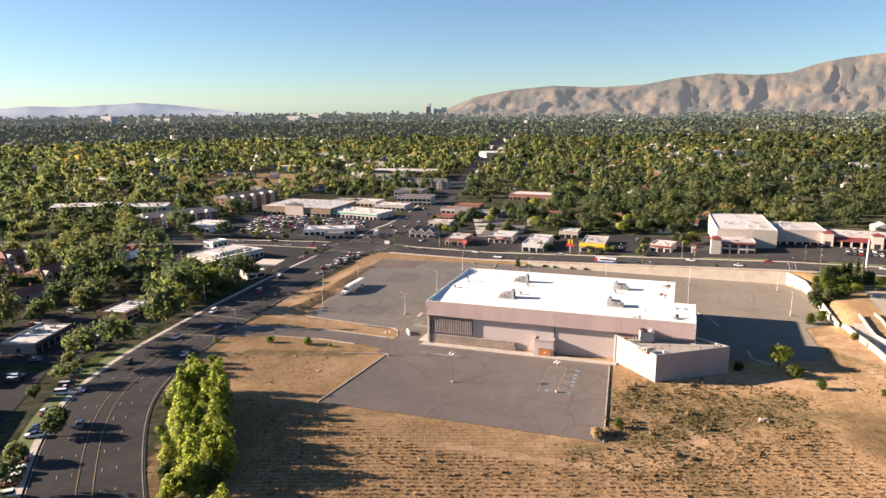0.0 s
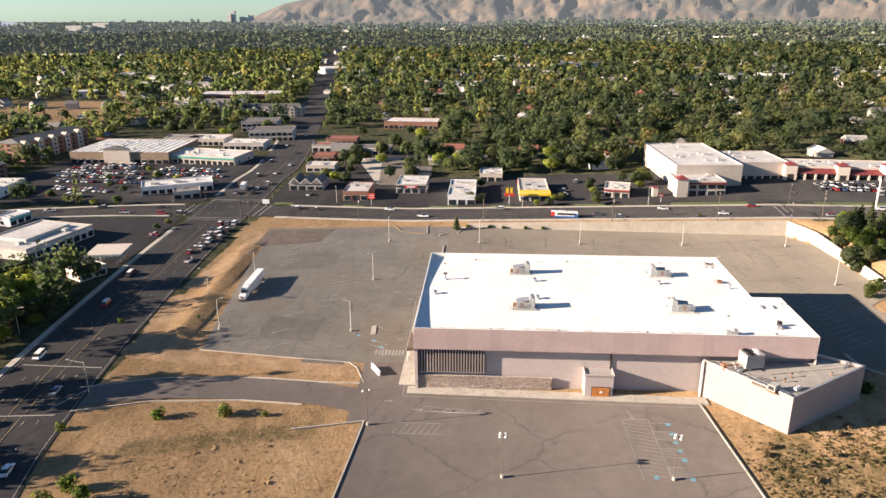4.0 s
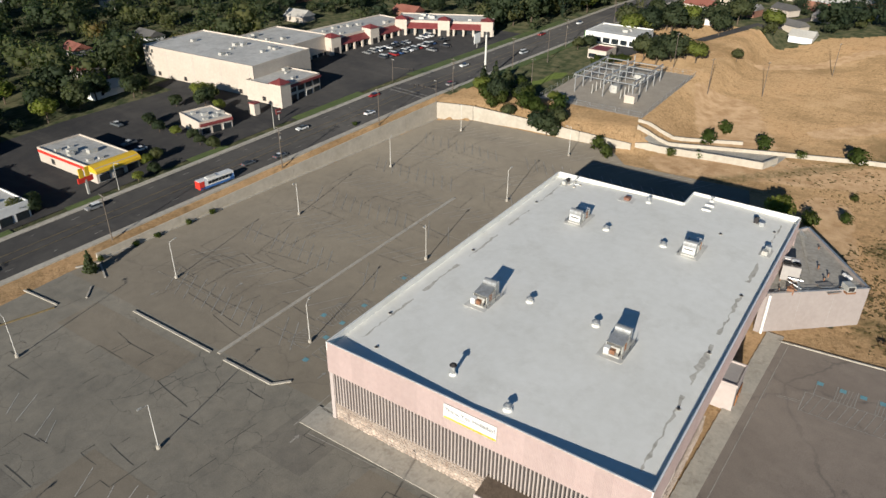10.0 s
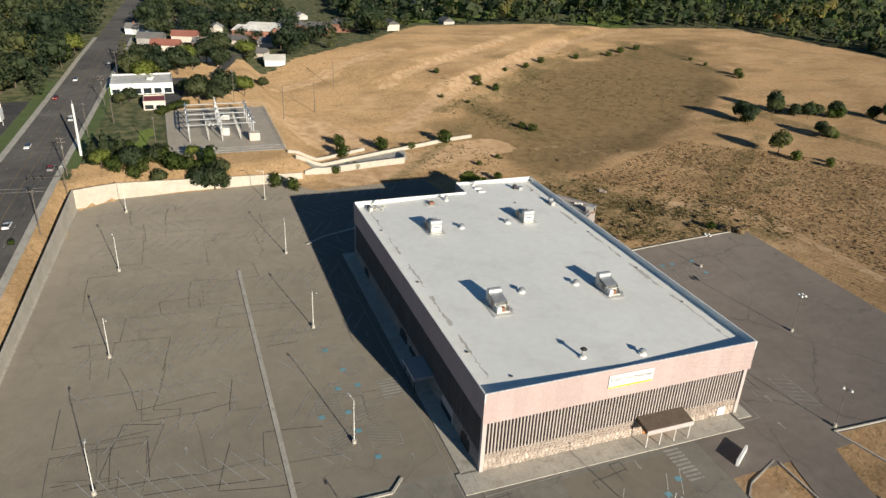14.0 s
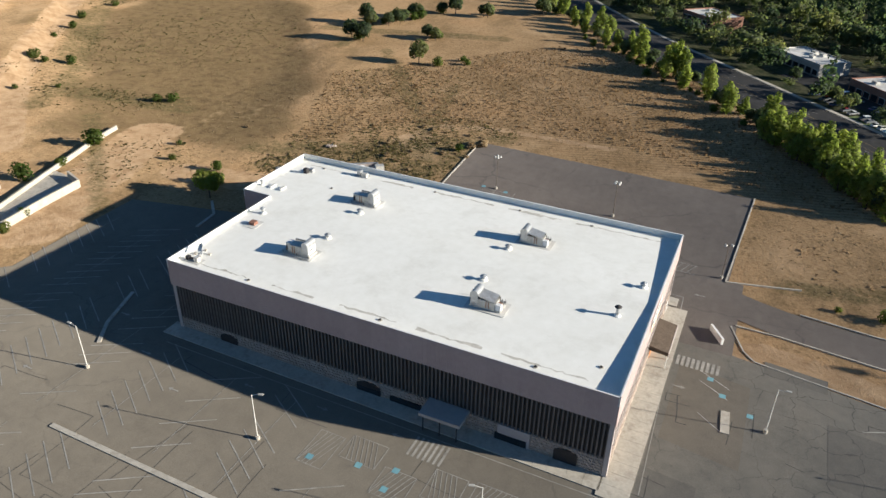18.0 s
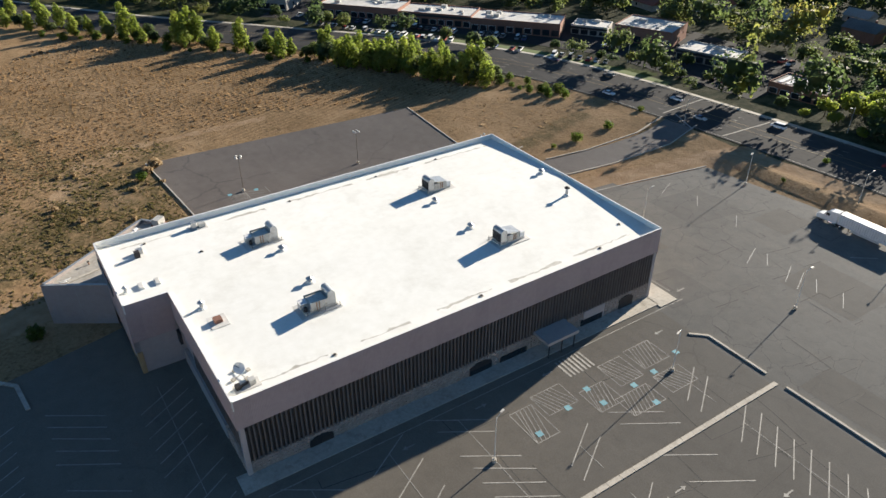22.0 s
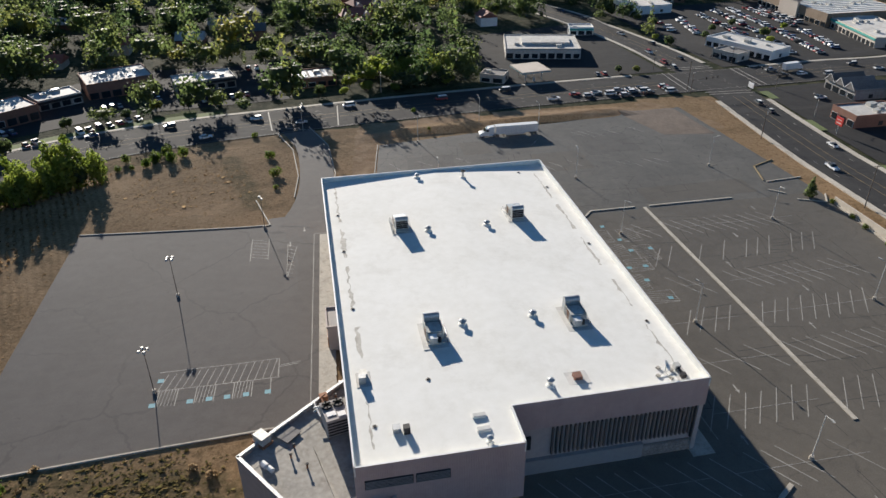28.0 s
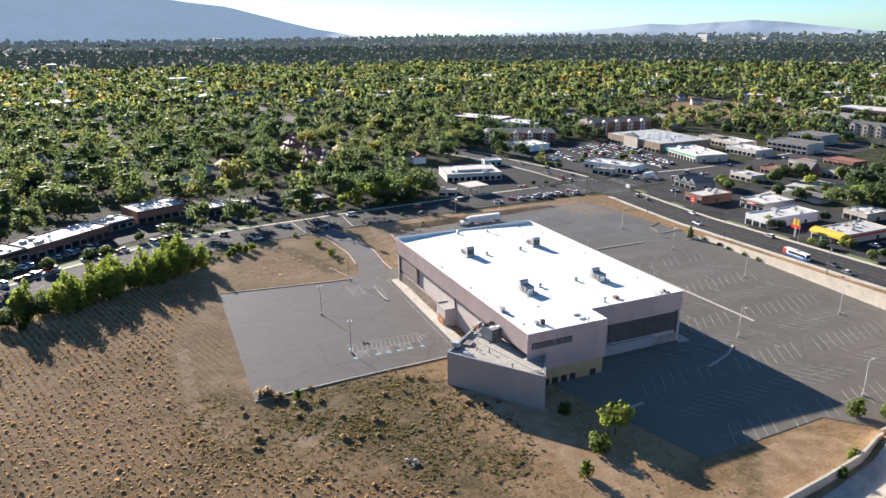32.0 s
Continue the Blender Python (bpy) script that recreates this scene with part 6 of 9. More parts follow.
def car(kind, at=(0, 0, 0), yaw=0.0, far=False):
    label = {"sedan": "parked four-door sedan", "suv": "tall sport-utility car", "pickup": "pickup truck with an open bed", "van": "boxy passenger van"}[kind]
    c = thing("car" if kind != "pickup" else "pickup_truck", label + " on the asphalt", "car" if kind != "pickup" else "truck", at, yaw, "cars")
    if kind == "sedan":
        low = [(-2.3, 0.3), (2.3, 0.3), (2.35, 0.62), (2.2, 0.78), (1.0, 0.92), (-1.6, 0.98), (-2.25, 0.92), (-2.35, 0.6)]
        cab = [(1.0, 0.9), (0.2, 1.38), (-1.0, 1.42), (-1.9, 0.96)]
        roof = [(0.24, 1.37), (-0.98, 1.41), (-0.98, 1.46), (0.2, 1.43)]
    elif kind == "suv":
        low = [(-2.3, 0.35), (2.3, 0.35), (2.35, 0.8), (2.2, 0.98), (1.1, 1.06), (-2.2, 1.1), (-2.35, 0.9)]
        cab = [(1.1, 1.04), (0.4, 1.62), (-1.9, 1.68), (-2.25, 1.08)]
        roof = [(0.42, 1.6), (-1.9, 1.67), (-1.92, 1.74), (0.36, 1.68)]
    elif kind == "pickup":
        low = [(-2.75, 0.45), (2.7, 0.45), (2.75, 0.9), (2.6, 1.08), (1.3, 1.14), (-0.7, 1.16), (-0.7, 1.2), (-2.75, 1.2)]
        cab = [(1.3, 1.12), (0.6, 1.75), (-0.6, 1.8), (-0.75, 1.16)]
        roof = [(0.62, 1.74), (-0.6, 1.79), (-0.6, 1.86), (0.55, 1.82)]
    else:
        low = [(-2.6, 0.35), (2.4, 0.35), (2.5, 0.8), (2.3, 1.05), (1.9, 1.12), (-2.55, 1.15), (-2.65, 0.8)]
        cab = [(1.9, 1.1), (1.2, 1.85), (-2.3, 1.92), (-2.55, 1.12)]
        roof = [(1.22, 1.84), (-2.3, 1.9), (-2.32, 2.0), (1.15, 1.94)]
    half = 0.9 if kind == "sedan" else 0.97
    part("body", side_profile(low, half, 0.25, 0.7), M["car"], c)
    part("cabin", side_profile(cab, half - 0.06, 0.35, cab[0][1]), M["glass"], c)
    part("roof", side_profile(roof, half - 0.2), M["car"] if kind != "van" else M["white"], c)
    L = low[1][0]
    for y in (-half, half):
        for x in (L - 0.85, -L + 0.85):
            if far:
                part("wheel", Shape().tube((x, y * 0.93 - 0.11, 0.33), (x, y * 0.93 + 0.11, 0.33), 0.33, None, 10), M["black"], c)
            else:
                wheel(c, x, y * 0.93)
    for y in () if far else (-0.62, 0.62):
        part("headlight", Shape().box(L - 0.06, y - 0.18, 0.62, L + 0.05, y + 0.18, 0.76), M["white"], c)
        part("taillight", Shape().box(-L - 0.08, y - 0.16, 0.68, -L + 0.02, y + 0.16, 0.84), M["red"], c)
    if kind == "pickup":
        part("bed", Shape().box(-2.65, -0.75, 1.15, -0.8, 0.75, 1.215), M["dark"], c)
    return c


CARS = {}


def put_car(kind, x, y, yaw):
    m = pose(x, y, land_at(x, y) + 0.22, 0, 0, yaw)
    key = (kind, y > 185)
    if key not in CARS:
        CARS[key] = car(kind, far=key[1])
        CARS[key].matrix_basis = m
    else:
        copy_thing(CARS[key], m)


kinds = ["sedan", "suv", "sedan", "suv", "pickup", "sedan", "van"]
rnd = random.Random(21)


def road_spot(path, y_or_x, axis, off):
    i = min(range(len(path)), key=lambda k: abs((path[k].x if axis == 'x' else path[k].y) - y_or_x))
    q, n = path[i], sides(path)[i]
    d = path[min(i + 1, len(path) - 1)] - path[max(i - 1, 0)]
    return q + n * off, math.degrees(math.atan2(d.y, d.x))


# cars waiting at the lights and driving on the main road
for y, off in ((150, -5.2), (143, -5.2), (136, -5.2), (128, -5.2), (119, -5.2), (109, -5.3), (150, -8.7), (142, -8.7), (134, -8.7), (125, -8.7), (116, -8.7), (150, -12.0), (141, -12.0), (131, -12.0), (97, -8.7)):
    q, a = road_spot(WEST_ROAD, y, 'y', off)
    put_car(rnd.choice(kinds), q.x, q.y, a)
for y, off in ((212, -4), (221, -4), (233, -7.5), (262, -4), (285, -7), (330, -5), (210, 5), (255, 5), (300, 8), (360, 5), (52, 5.2), (14, 8.7), (-24, 5.2), (-52, 8.7), (-74, 12), (-44, -8.7), (-100, 5.2), (-8, -5.2), (84, 8.7), (400, -5), (470, 5)):
    q, a = road_spot(WEST_ROAD, y, 'y', off)
    put_car(rnd.choice(kinds), q.x, q.y, a if off < 0 else a + 180)
for x, off in ((-80, 4), (-66, 4), (-30, 7.5), (-12, -4.5), (24, 7.5), (70, -4.2), (82, -7.8), (98, 4.5), (128, -4.5), (142, 7.5), (172, -7.8), (196, 4.5), (230, -4.5), (262, 7.5), (296, 4.5), (330, -7), (-150, 4), (-166, -4.5), (-182, 7), (-205, 4), (-226, -4), (-262, 6), (-136, -7.5), (-146, -7.5), (-240, 4)):
    q, a = road_spot(NORTH_ROAD, x, 'x', off)
    put_car(rnd.choice(kinds), q.x, q.y, a if off < 0 else a + 180)


def car_row(ax, ay, bx, by, n, yaw, fill=0.8):
    for i in range(n):
        if rnd.random() < fill:
            t = (i + 0.5) / n
            put_car(rnd.choice(kinds), ax + (bx - ax) * t + rnd.uniform(-0.2, 0.2), ay + (by - ay) * t + rnd.uniform(-0.3, 0.3), yaw + rnd.choice((0, 180)) + rnd.uniform(-2, 2))


car_row(186, 205, 232, 199, 14, 84, 0.8)
car_row(184, 194, 234, 188, 15, 84, 0.75)
car_row(190, 184, 236, 179, 14, 84, 0.4)
car_row(150, 200, 168, 198, 6, 84, 0.4)
car_row(-252, 278, -200, 278, 18, 90, 0.95)
car_row(-252, 266, -196, 262, 20, 90, 0.9)
car_row(-248, 254, -192, 250, 20, 90, 0.9)
car_row(-240, 240, -186, 238, 18, 90, 0.8)
car_row(-192, 276, -150, 268, 14, 80, 0.95)
car_row(-190, 262, -142, 254, 16, 80, 0.9)
car_row(-250, 286, -204, 286, 16, 90, 0.7)
car_row(-186, 246, -146, 240, 13, 80, 0.8)
car_row(-232, 222, -192, 214, 12, 90, 0.8)
car_row(-226, 206, -190, 204, 10, 90, 0.4)
car_row(-24, -186, -72, -124, 24, 40, 0.8)
car_row(-78, -116, -112, -66, 16, 33, 0.75)
car_row(-60, -160, -111, -99, 24, 40, 0.55)
car_row(-124, -84, -136, -62, 8, 20, 0.6)
car_row(-28, -198, -56, -165, 10, 40, 0.6)
car_row(-128, -52, -136, -26, 9, 15, 0.6)
car_row(-176, -34, -176, 0, 9, 0, 0.5)
car_row(-130, 118, -132, 136, 5, 0, 0.5)
car_row(-84, 208, -70, 208, 4, 90, 0.6)
car_row(-32, 200, -12, 200, 5, 90, 0.3)
car_row(58, 196, 60, 214, 5, 0, 0.6)
car_row(66, 224, 74, 226, 3, 90, 0.7)

# semitrailer standing in the lot
semi = thing("semi_truck", "white tractor with a long white box trailer", "truck", (-66.0, 70.0, land_at(-66, 70) + 0.1), -90)
tr = part("trailer", Shape().box(-11.0, -1.3, 1.15, 5.2, 1.3, 4.1), M["white"], semi, "white ribbed box trailer")
for i in range(26):
    part("rib", Shape().box(-10.8 + i * 0.62, -1.33, 1.25, -10.74 + i * 0.62, 1.33, 4.0), M["metal"], tr)
part("trailer_door", Shape().box(-11.08, -1.2, 1.25, -11.0, 1.2, 4.0), M["metal"], tr)
part("skirt", Shape().box(-6.0, -1.28, 0.5, 1.5, -1.22, 1.15).box(-6.0, 1.22, 0.5, 1.5, 1.28, 1.15), M["flat"], tr)
part("landing_gear", Shape().box(2.0, -1.0, 0.1, 2.2, -0.8, 1.15).box(2.0, 0.8, 0.1, 2.2, 1.0, 1.15), M["dark"], tr)
cab = part("cab", side_profile([(5.6, 0.9), (11.0, 0.7), (11.1, 1.7), (10.6, 2.05), (9.2, 2.25), (8.6, 3.3), (7.9, 3.75), (5.6, 4.0)], 1.2, 0.06, 2.0), M["white"], semi, "white sleeper cab")
part("windscreen", side_profile([(9.24, 2.3), (8.66, 3.25), (8.72, 3.28), (9.34, 2.3)], 1.05), M["glass"], cab)
part("side_window", Shape().box(7.7, -1.22, 2.3, 8.7, -1.17, 3.05).box(7.7, 1.17, 2.3, 8.7, 1.22, 3.05), M["glass"], cab)
part("bumper", Shape().box(10.9, -1.15, 0.4, 11.25, 1.15, 0.9), M["chrome"], cab)
part("grille", Shape().box(11.05, -0.55, 0.95, 11.16, 0.55, 1.75), M["chrome"], cab)
part("fuel_tank", Shape().tube((6.2, -1.0, 0.75), (7.8, -1.0, 0.75), 0.32).tube((6.2, 1.0, 0.75), (7.8, 1.0, 0.75), 0.32), M["chrome"], semi)
part("chassis", Shape().box(3.5, -0.5, 0.7, 9.0, 0.5, 1.0), M["dark"], semi)
for x in (-10.0, -8.7, 4.4, 5.7, 9.8):
    for y in (-1.05, 1.05):
        wheel(semi, x, y, 0.5, 0.5 if x < 9 else 0.3)

# box truck in the main road and two buses
bt = thing("box_truck", "pale blue and white box truck waiting in the road", "truck", (-119.5, 222, land_at(-119, 222) + 0.16), 100)
part("box", Shape().box(-5.0, -1.25, 1.0, 3.0, 1.25, 3.9), M["white"], bt)
part("cab", side_profile([(3.1, 0.6), (5.6, 0.6), (5.65, 1.5), (4.9, 1.7), (4.4, 2.6), (3.1, 2.7)], 1.1), M["white"], bt)
part("windscreen", side_profile([(4.95, 1.72), (4.45, 2.55), (4.5, 2.58), (5.05, 1.74)], 0.98), M["glass"], bt)
for x in (-3.6, 4.5):
    for y in (-1.0, 1.0):
        wheel(bt, x, y, 0.45, 0.3)


def bus(x, y, yaw, label):
    b = thing("city_bus", label, "bus", (x, y, land_at(x, y) + 0.22), yaw, "buses")
    part("body", side_profile([(-6.1, 0.35), (6.1, 0.35), (6.15, 1.6), (6.0, 3.0), (-6.1, 3.0)], 1.27, 0.08, 2.4), M["white"], b)
    part("skirt", Shape().box(-6.12, -1.29, 0.35, 6.0, -1.275, 1.1).box(-6.12, 1.275, 0.35, 6.0, 1.29, 1.1), M["bus_blue"], b)
    part("nose_panel", Shape().box(4.6, -1.29, 0.5, 6.05, 1.29, 2.2), M["bus_blue"], b, "blue front panel")
    part("tail_panel", Shape().box(-6.16, -1.29, 0.4, -4.5, 1.29, 2.9), M["red"], b, "red rear panel")
    for i in range(7):
        for s in (-1, 1):
            part("window", Shape().box(-3.2 + i * 1.25, s * 1.27 - 0.02, 1.5, -2.1 + i * 1.25, s * 1.27 + 0.02, 2.45), M["glass"], b)
    part("windscreen", Shape().box(6.02, -1.1, 1.4, 6.18, 1.1, 2.7), M["glass"], b)
    part("roof_unit", Shape().box(-3.0, -0.8, 3.0, 0.5, 0.8, 3.3), M["flat"], b)
    for xx in (-3.4, 4.0):
        for yy in (-1.1, 1.1):
            wheel(b, xx, yy, 0.48, 0.3)


for x, lab in ((57, "white and blue city bus with a red tail"),):
    q, a = road_spot(NORTH_ROAD, x, 'x', -7.6)
    bus(q.x, q.y, a, lab)

# ---------------------------------------------------------------- shops and houses round the site


def shop(name, label, category, cx, cy, w, d, h, yaw=0.0, wall="stucco", roof="flat", front=True, units=3, stripe=None, seed=1, base=None, windows=None, second=False):
    """A flat-roofed shop; its front faces -y before the turn."""
    r = random.Random(seed)
    z = min(land_at(cx, cy), land_at(cx - w / 3, cy - d / 3)) if base is None else base
    t = thing(name, label, category, (cx, cy, z), yaw)
    part("wall", Shape().box(-w / 2, -d / 2, -1.0, w / 2, d / 2, h), M[wall], t)
    part("roof", Shape().box(-w / 2 + 0.25, -d / 2 + 0.25, h, w / 2 - 0.25, d / 2 - 0.25, h + 0.06), M[roof], t)
    for x0, y0, x1, y1 in ((-w / 2 - 0.05, -d / 2 - 0.05, w / 2 + 0.05, -d / 2 + 0.25), (-w / 2 - 0.05, d / 2 - 0.25, w / 2 + 0.05, d / 2 + 0.05), (-w / 2 - 0.05, -d / 2 + 0.25, -w / 2 + 0.25, d / 2 - 0.25), (w / 2 - 0.25, -d / 2 + 0.25, w / 2 + 0.05, d / 2 - 0.25)):
        part("parapet", Shape().box(x0, y0, h - 0.3, x1, y1, h + 0.55), M[wall], t)
    n = windows or max(2, int(w / 4))
    levels = (0.5, h * 0.55) if second else (0.5,)
    if front:
        for z0 in levels:
            for i in range(n):
                x = -w / 2 + w * (i + 0.5) / n
                ww = w / n * 0.36
                zt = z0 + min(2.4, (h - z0) * 0.55)
                part("window", Shape().box(x - ww - 0.12, -d / 2 - 0.09, z0 - 0.1, x + ww + 0.12, -d / 2 - 0.01, zt + 0.12).box(x - ww, -d / 2 - 0.13, z0, x + ww, -d / 2 - 0.09, zt, mi=1), [M["white"] if r.random() < 0.5 else M["dark"], M["glass"]], t)
    for s in (-1, 1):
        for i in range(max(1, int(d / 13))):
            y = -d / 2 + d * (i + 0.5) / max(1, int(d / 13))
            f = part("window", Shape().box(s * w / 2 - 0.08, y - 0.9, 0.9, s * w / 2 + 0.08, y + 0.9, 2.6), M["dark"], t)
    if stripe:
        part("fascia", Shape().box(-w / 2 - 0.1, -d / 2 - 0.7, h - 1.1, w / 2 + 0.1, -d / 2 - 0.05, h - 0.2), M[stripe], t)
    for i in range(units):
        x, y, s = r.uniform(-w * 0.36, w * 0.36), r.uniform(-d * 0.32, d * 0.36), r.uniform(0.7, 1.5)
        u = part("roof_unit", Shape().box(x - s, y - s * 0.7, h + 0.06, x + s, y + s * 0.7, h + 0.06 + s * 0.9), M["unit"], t)
    return t


def sign_pole(x, y, tall, w, h, mat, label, yaw=0, bars=2):
    s = thing("pylon_sign", label, "sign", (x, y, land_at(x, y)), yaw)
    part("post", Shape().tube((0, 0, 0), (0, 0, tall - h), 0.16), M["unit"], s)
    part("panel", Shape().box(-w / 2, -0.2, tall - h, w / 2, 0.2, tall), M[mat], s)
    for i in range(bars):
        part("lettering_bar", Shape().box(-w * 0.36, -0.23, tall - h + h * (i + 0.6) / (bars + 0.6), w * 0.36, 0.23, tall - h + h * (i + 0.85) / (bars + 0.6)), M["white"], s)
    return s


def pave(name, label, quads, mat, lift=0.14):
    s = Shape()
    for q in quads:
        sheet(s, q, 8, 8, lift)
    return floor_part(name, s, M[mat], label, "parking lot")


# paved ground of the blocks
M["gravel"] = plain("site_gravel", (0.33, 0.285, 0.23), (0.44, 0.385, 0.31), 3.0, 0.3, 0.95, bump=0.5)
pave("pavement", "dark asphalt yards between the roadside shops", [[(-97, 190), (60, 178), (60, 246), (-100, 250)], [(60, 178), (104, 174), (104, 240), (60, 246)], [(-70, 246), (-20, 244), (-30, 330), (-80, 330)]], "lot_far", 0.24)
pave("pavement", "dark asphalt lot before the shopping row", [[(104, 173), (160, 170), (160, 250), (104, 252)], [(160, 170), (262, 160), (262, 226), (160, 240)]], "lot_far", 0.22)
pave("pavement", "dark asphalt lot round the supermarket", [[(-265, 186), (-132, 194), (-136, 320), (-275, 320)]], "lot_far", 0.14)
pave("pavement", "asphalt of the fuel station corner", [[(-215, 84), (-127, 84), (-131, 164), (-232, 158)]], "lot_far", 0.14)
pave("pavement", "dark asphalt lot of the roadside strip", [[(-12, -206), (-84, -130), (-116, -156), (-44, -236)], [(-84, -130), (-122, -70), (-170, -96), (-116, -156)], [(-120, -64), (-128, -8), (-186, -8), (-180, -80)]], "lot_far", 0.12)
pave("pavement", "pale gravel yard of the substation", [[(176, 66), (238, 66), (238, 108), (176, 108)]], "gravel", 0.1)
pave("pavement", "asphalt lane beside the substation", [[(240, 104), (258, 100), (300, 96), (300, 126)], [(300, 80), (300, 86), (440, 40), (438, 34)]], "lot_far", 0.14)
pave("pavement", "gravel lot behind the roadside shops", [[(-46, 236), (-34, 236), (-40, 310), (-70, 310)]], "concrete", 0.3)
pave("pavement", "bare concrete apron of the old garage lot", [[(-44, 232), (-32, 232), (-30, 300), (-52, 304)]], "lot_n", 0.32)

# roadside shops north of the site
g = shop("gabled_shop", "grey shop with three white-trimmed gables", "shop", -83, 227, 19, 15, 4.4, 0, "siding", "roof_grey", units=0, seed=2)
for i in range(3):
    x = -6.3 + i * 6.3
    part("gable", Shape().add([(x - 3.2, -8.2, 4.2), (x + 3.2, -8.2, 4.2), (x, -8.2, 7.4), (x - 3.2, 7.4, 4.2), (x + 3.2, 7.4, 4.2), (x, 7.4, 7.4)], [(0, 1, 2), (4, 3, 5), (0, 2, 5, 3), (1, 4, 5, 2)]), M["roof_grey"], g)
    part("gable_trim", Shape().add([(x - 3.3, -8.3, 4.15), (x, -8.3, 7.5), (x, -8.3, 7.1), (x - 2.9, -8.3, 4.15)], [(0, 3, 2, 1)]).add([(x + 3.3, -8.3, 4.15), (x, -8.3, 7.5), (x, -8.3, 7.1), (x + 2.9, -8.3, 4.15)], [(0, 1, 2, 3)]), M["white"], g)
shop("brick_shop", "red-brown brick shop with roof equipment", "shop", -51, 208, 13.5, 22, 4.8, 0, "brick", "flat", units=7, seed=3)
b = shop("retail_shop", "white-roofed shop with a dark front and red sign", "shop", -23, 223, 16.5, 22, 5.0, 0, "siding", "flat", units=3, seed=4, stripe="dark")
part("sign", Shape().box(-3.4, -11.95, 3.6, 3.4, -11.75, 4.8), M["red"], b, "red sign panel")
part("sign_mark", Shape().box(-2.2, -12.02, 3.9, 2.2, -11.95, 4.5), M["white"], b)
part("roof_sign", Shape().box(-7.8, -9, 5.06, -5.8, 1, 5.1), M["line_b"], b)
shop("white_shop", "long white-roofed workshop with pale walls", "shop", 5.5, 202, 14, 34, 5.2, 0, "white", "flat", units=6, seed=5)
shop("rear_shop", "small pale shop behind the workshop", "shop", 20.5, 243, 13, 17, 4.6, 0, "stucco", "flat", units=3, seed=6)
m = shop("burger_restaurant", "small restaurant with yellow curved roof edge and red trim", "restaurant", 42.5, 203, 15, 32, 4.6, 0, "stucco", "flat", units=8, seed=7, stripe="red")
yl = Shape()
n = 8
prof = [(-16.8 - 0.2, 3.6)] + [(-16.9 + 6.6 * i / n, 4.0 + 1.7 * math.sin(math.pi * (0.08 + 0.86 * i / n))) for i in range(n + 1)] + [(-10.4, 3.6)]
k = len(prof)
yl.add([(-7.9, a, b) for a, b in prof] + [(7.9, a, b) for a, b in prof], [tuple(reversed(range(k))), tuple(range(k, 2 * k))] + [(i, (i + 1) % k, k + (i + 1) % k, k + i) for i in range(k)])
part("yellow_roof", yl, M["yellow"], m, "curved bright yellow roof edge")
part("trim", Shape().box(-7.65, -10.0, 3.4, -7.5, 15.8, 4.4).box(7.5, -10.0, 3.4, 7.65, 15.8, 4.4), M["red"], m)
s = thing("restaurant_sign", "red roadside sign below a yellow shape", "sign", (29.5, 183.5, land_at(29.5, 183.5)))
part("post", Shape().box(-0.3, -0.3, 0, 0.3, 0.3, 5.0), M["unit"], s)
part("panel", Shape().box(-2.4, -0.25, 4.2, 2.4, 0.25, 5.8), M["red"], s)
part("emblem", Shape().turned(-1.0, 0, 1.3, 0.4, 5.8, 8.6, 0).turned(1.0, 0, 1.3, 0.4, 5.8, 8.6, 0), M["yellow"], s, "plain yellow emblem")
shop("red_trim_restaurant", "small pale restaurant with a maroon awning", "restaurant", 85, 196, 12.5, 15, 4.6, -12, "stucco", "flat", units=5, seed=8, stripe="awning")
tw = thing("gate_pillar", "stout stucco pillar with a dark cap", "pillar", (102.5, 189.5, land_at(102.5, 189.5)), 0)
part("shaft", Shape().box(-1.3, -1.3, -0.4, 1.3, 1.3, 4.6), M["stucco"], tw)
part("cap", Shape().box(-1.5, -1.5, 4.6, 1.5, 1.5, 5.0), M["awning"], tw)

# cinema block and shopping row
c = shop("theatre_block", "tall windowless cream stucco block with a flat roof", "theatre", 131, 236, 34, 64, 12.5, 3, "stucco", "flat", front=False, units=9, seed=9, base=5.0)
for i in range(4):
    part("panel_joint", Shape().box(-17.04, -30 + i * 16, 0, -17.0, -29.8 + i * 16, 12.4), M["wall"], c)
shop("theatre_wing", "cream stucco wing with a rounded foyer", "theatre", 163, 236, 30, 32, 10.0, 3, "stucco", "flat", units=4, seed=10, base=6.0)
f = shop("corner_restaurant", "cream two-storey restaurant with a maroon corner turret", "restaurant", 124.5, 196, 23, 18, 7.4, 3, "stucco", "flat", units=5, seed=11, stripe="awning", base=5.4, second=True)
tur = part("turret", Shape().box(-13.0, -10.5, 0, -7.5, -5.0, 9.0), M["stucco"], f)
part("turret_roof", Shape().add([(-13.4, -10.9, 9.0), (-7.1, -10.9, 9.0), (-7.1, -4.6, 9.0), (-13.4, -4.6, 9.0), (-10.25, -7.75, 10.8)], [(0, 1, 4), (1, 2, 4), (2, 3, 4), (3, 0, 4), (0, 3, 2, 1)]), M["awning"], tur)


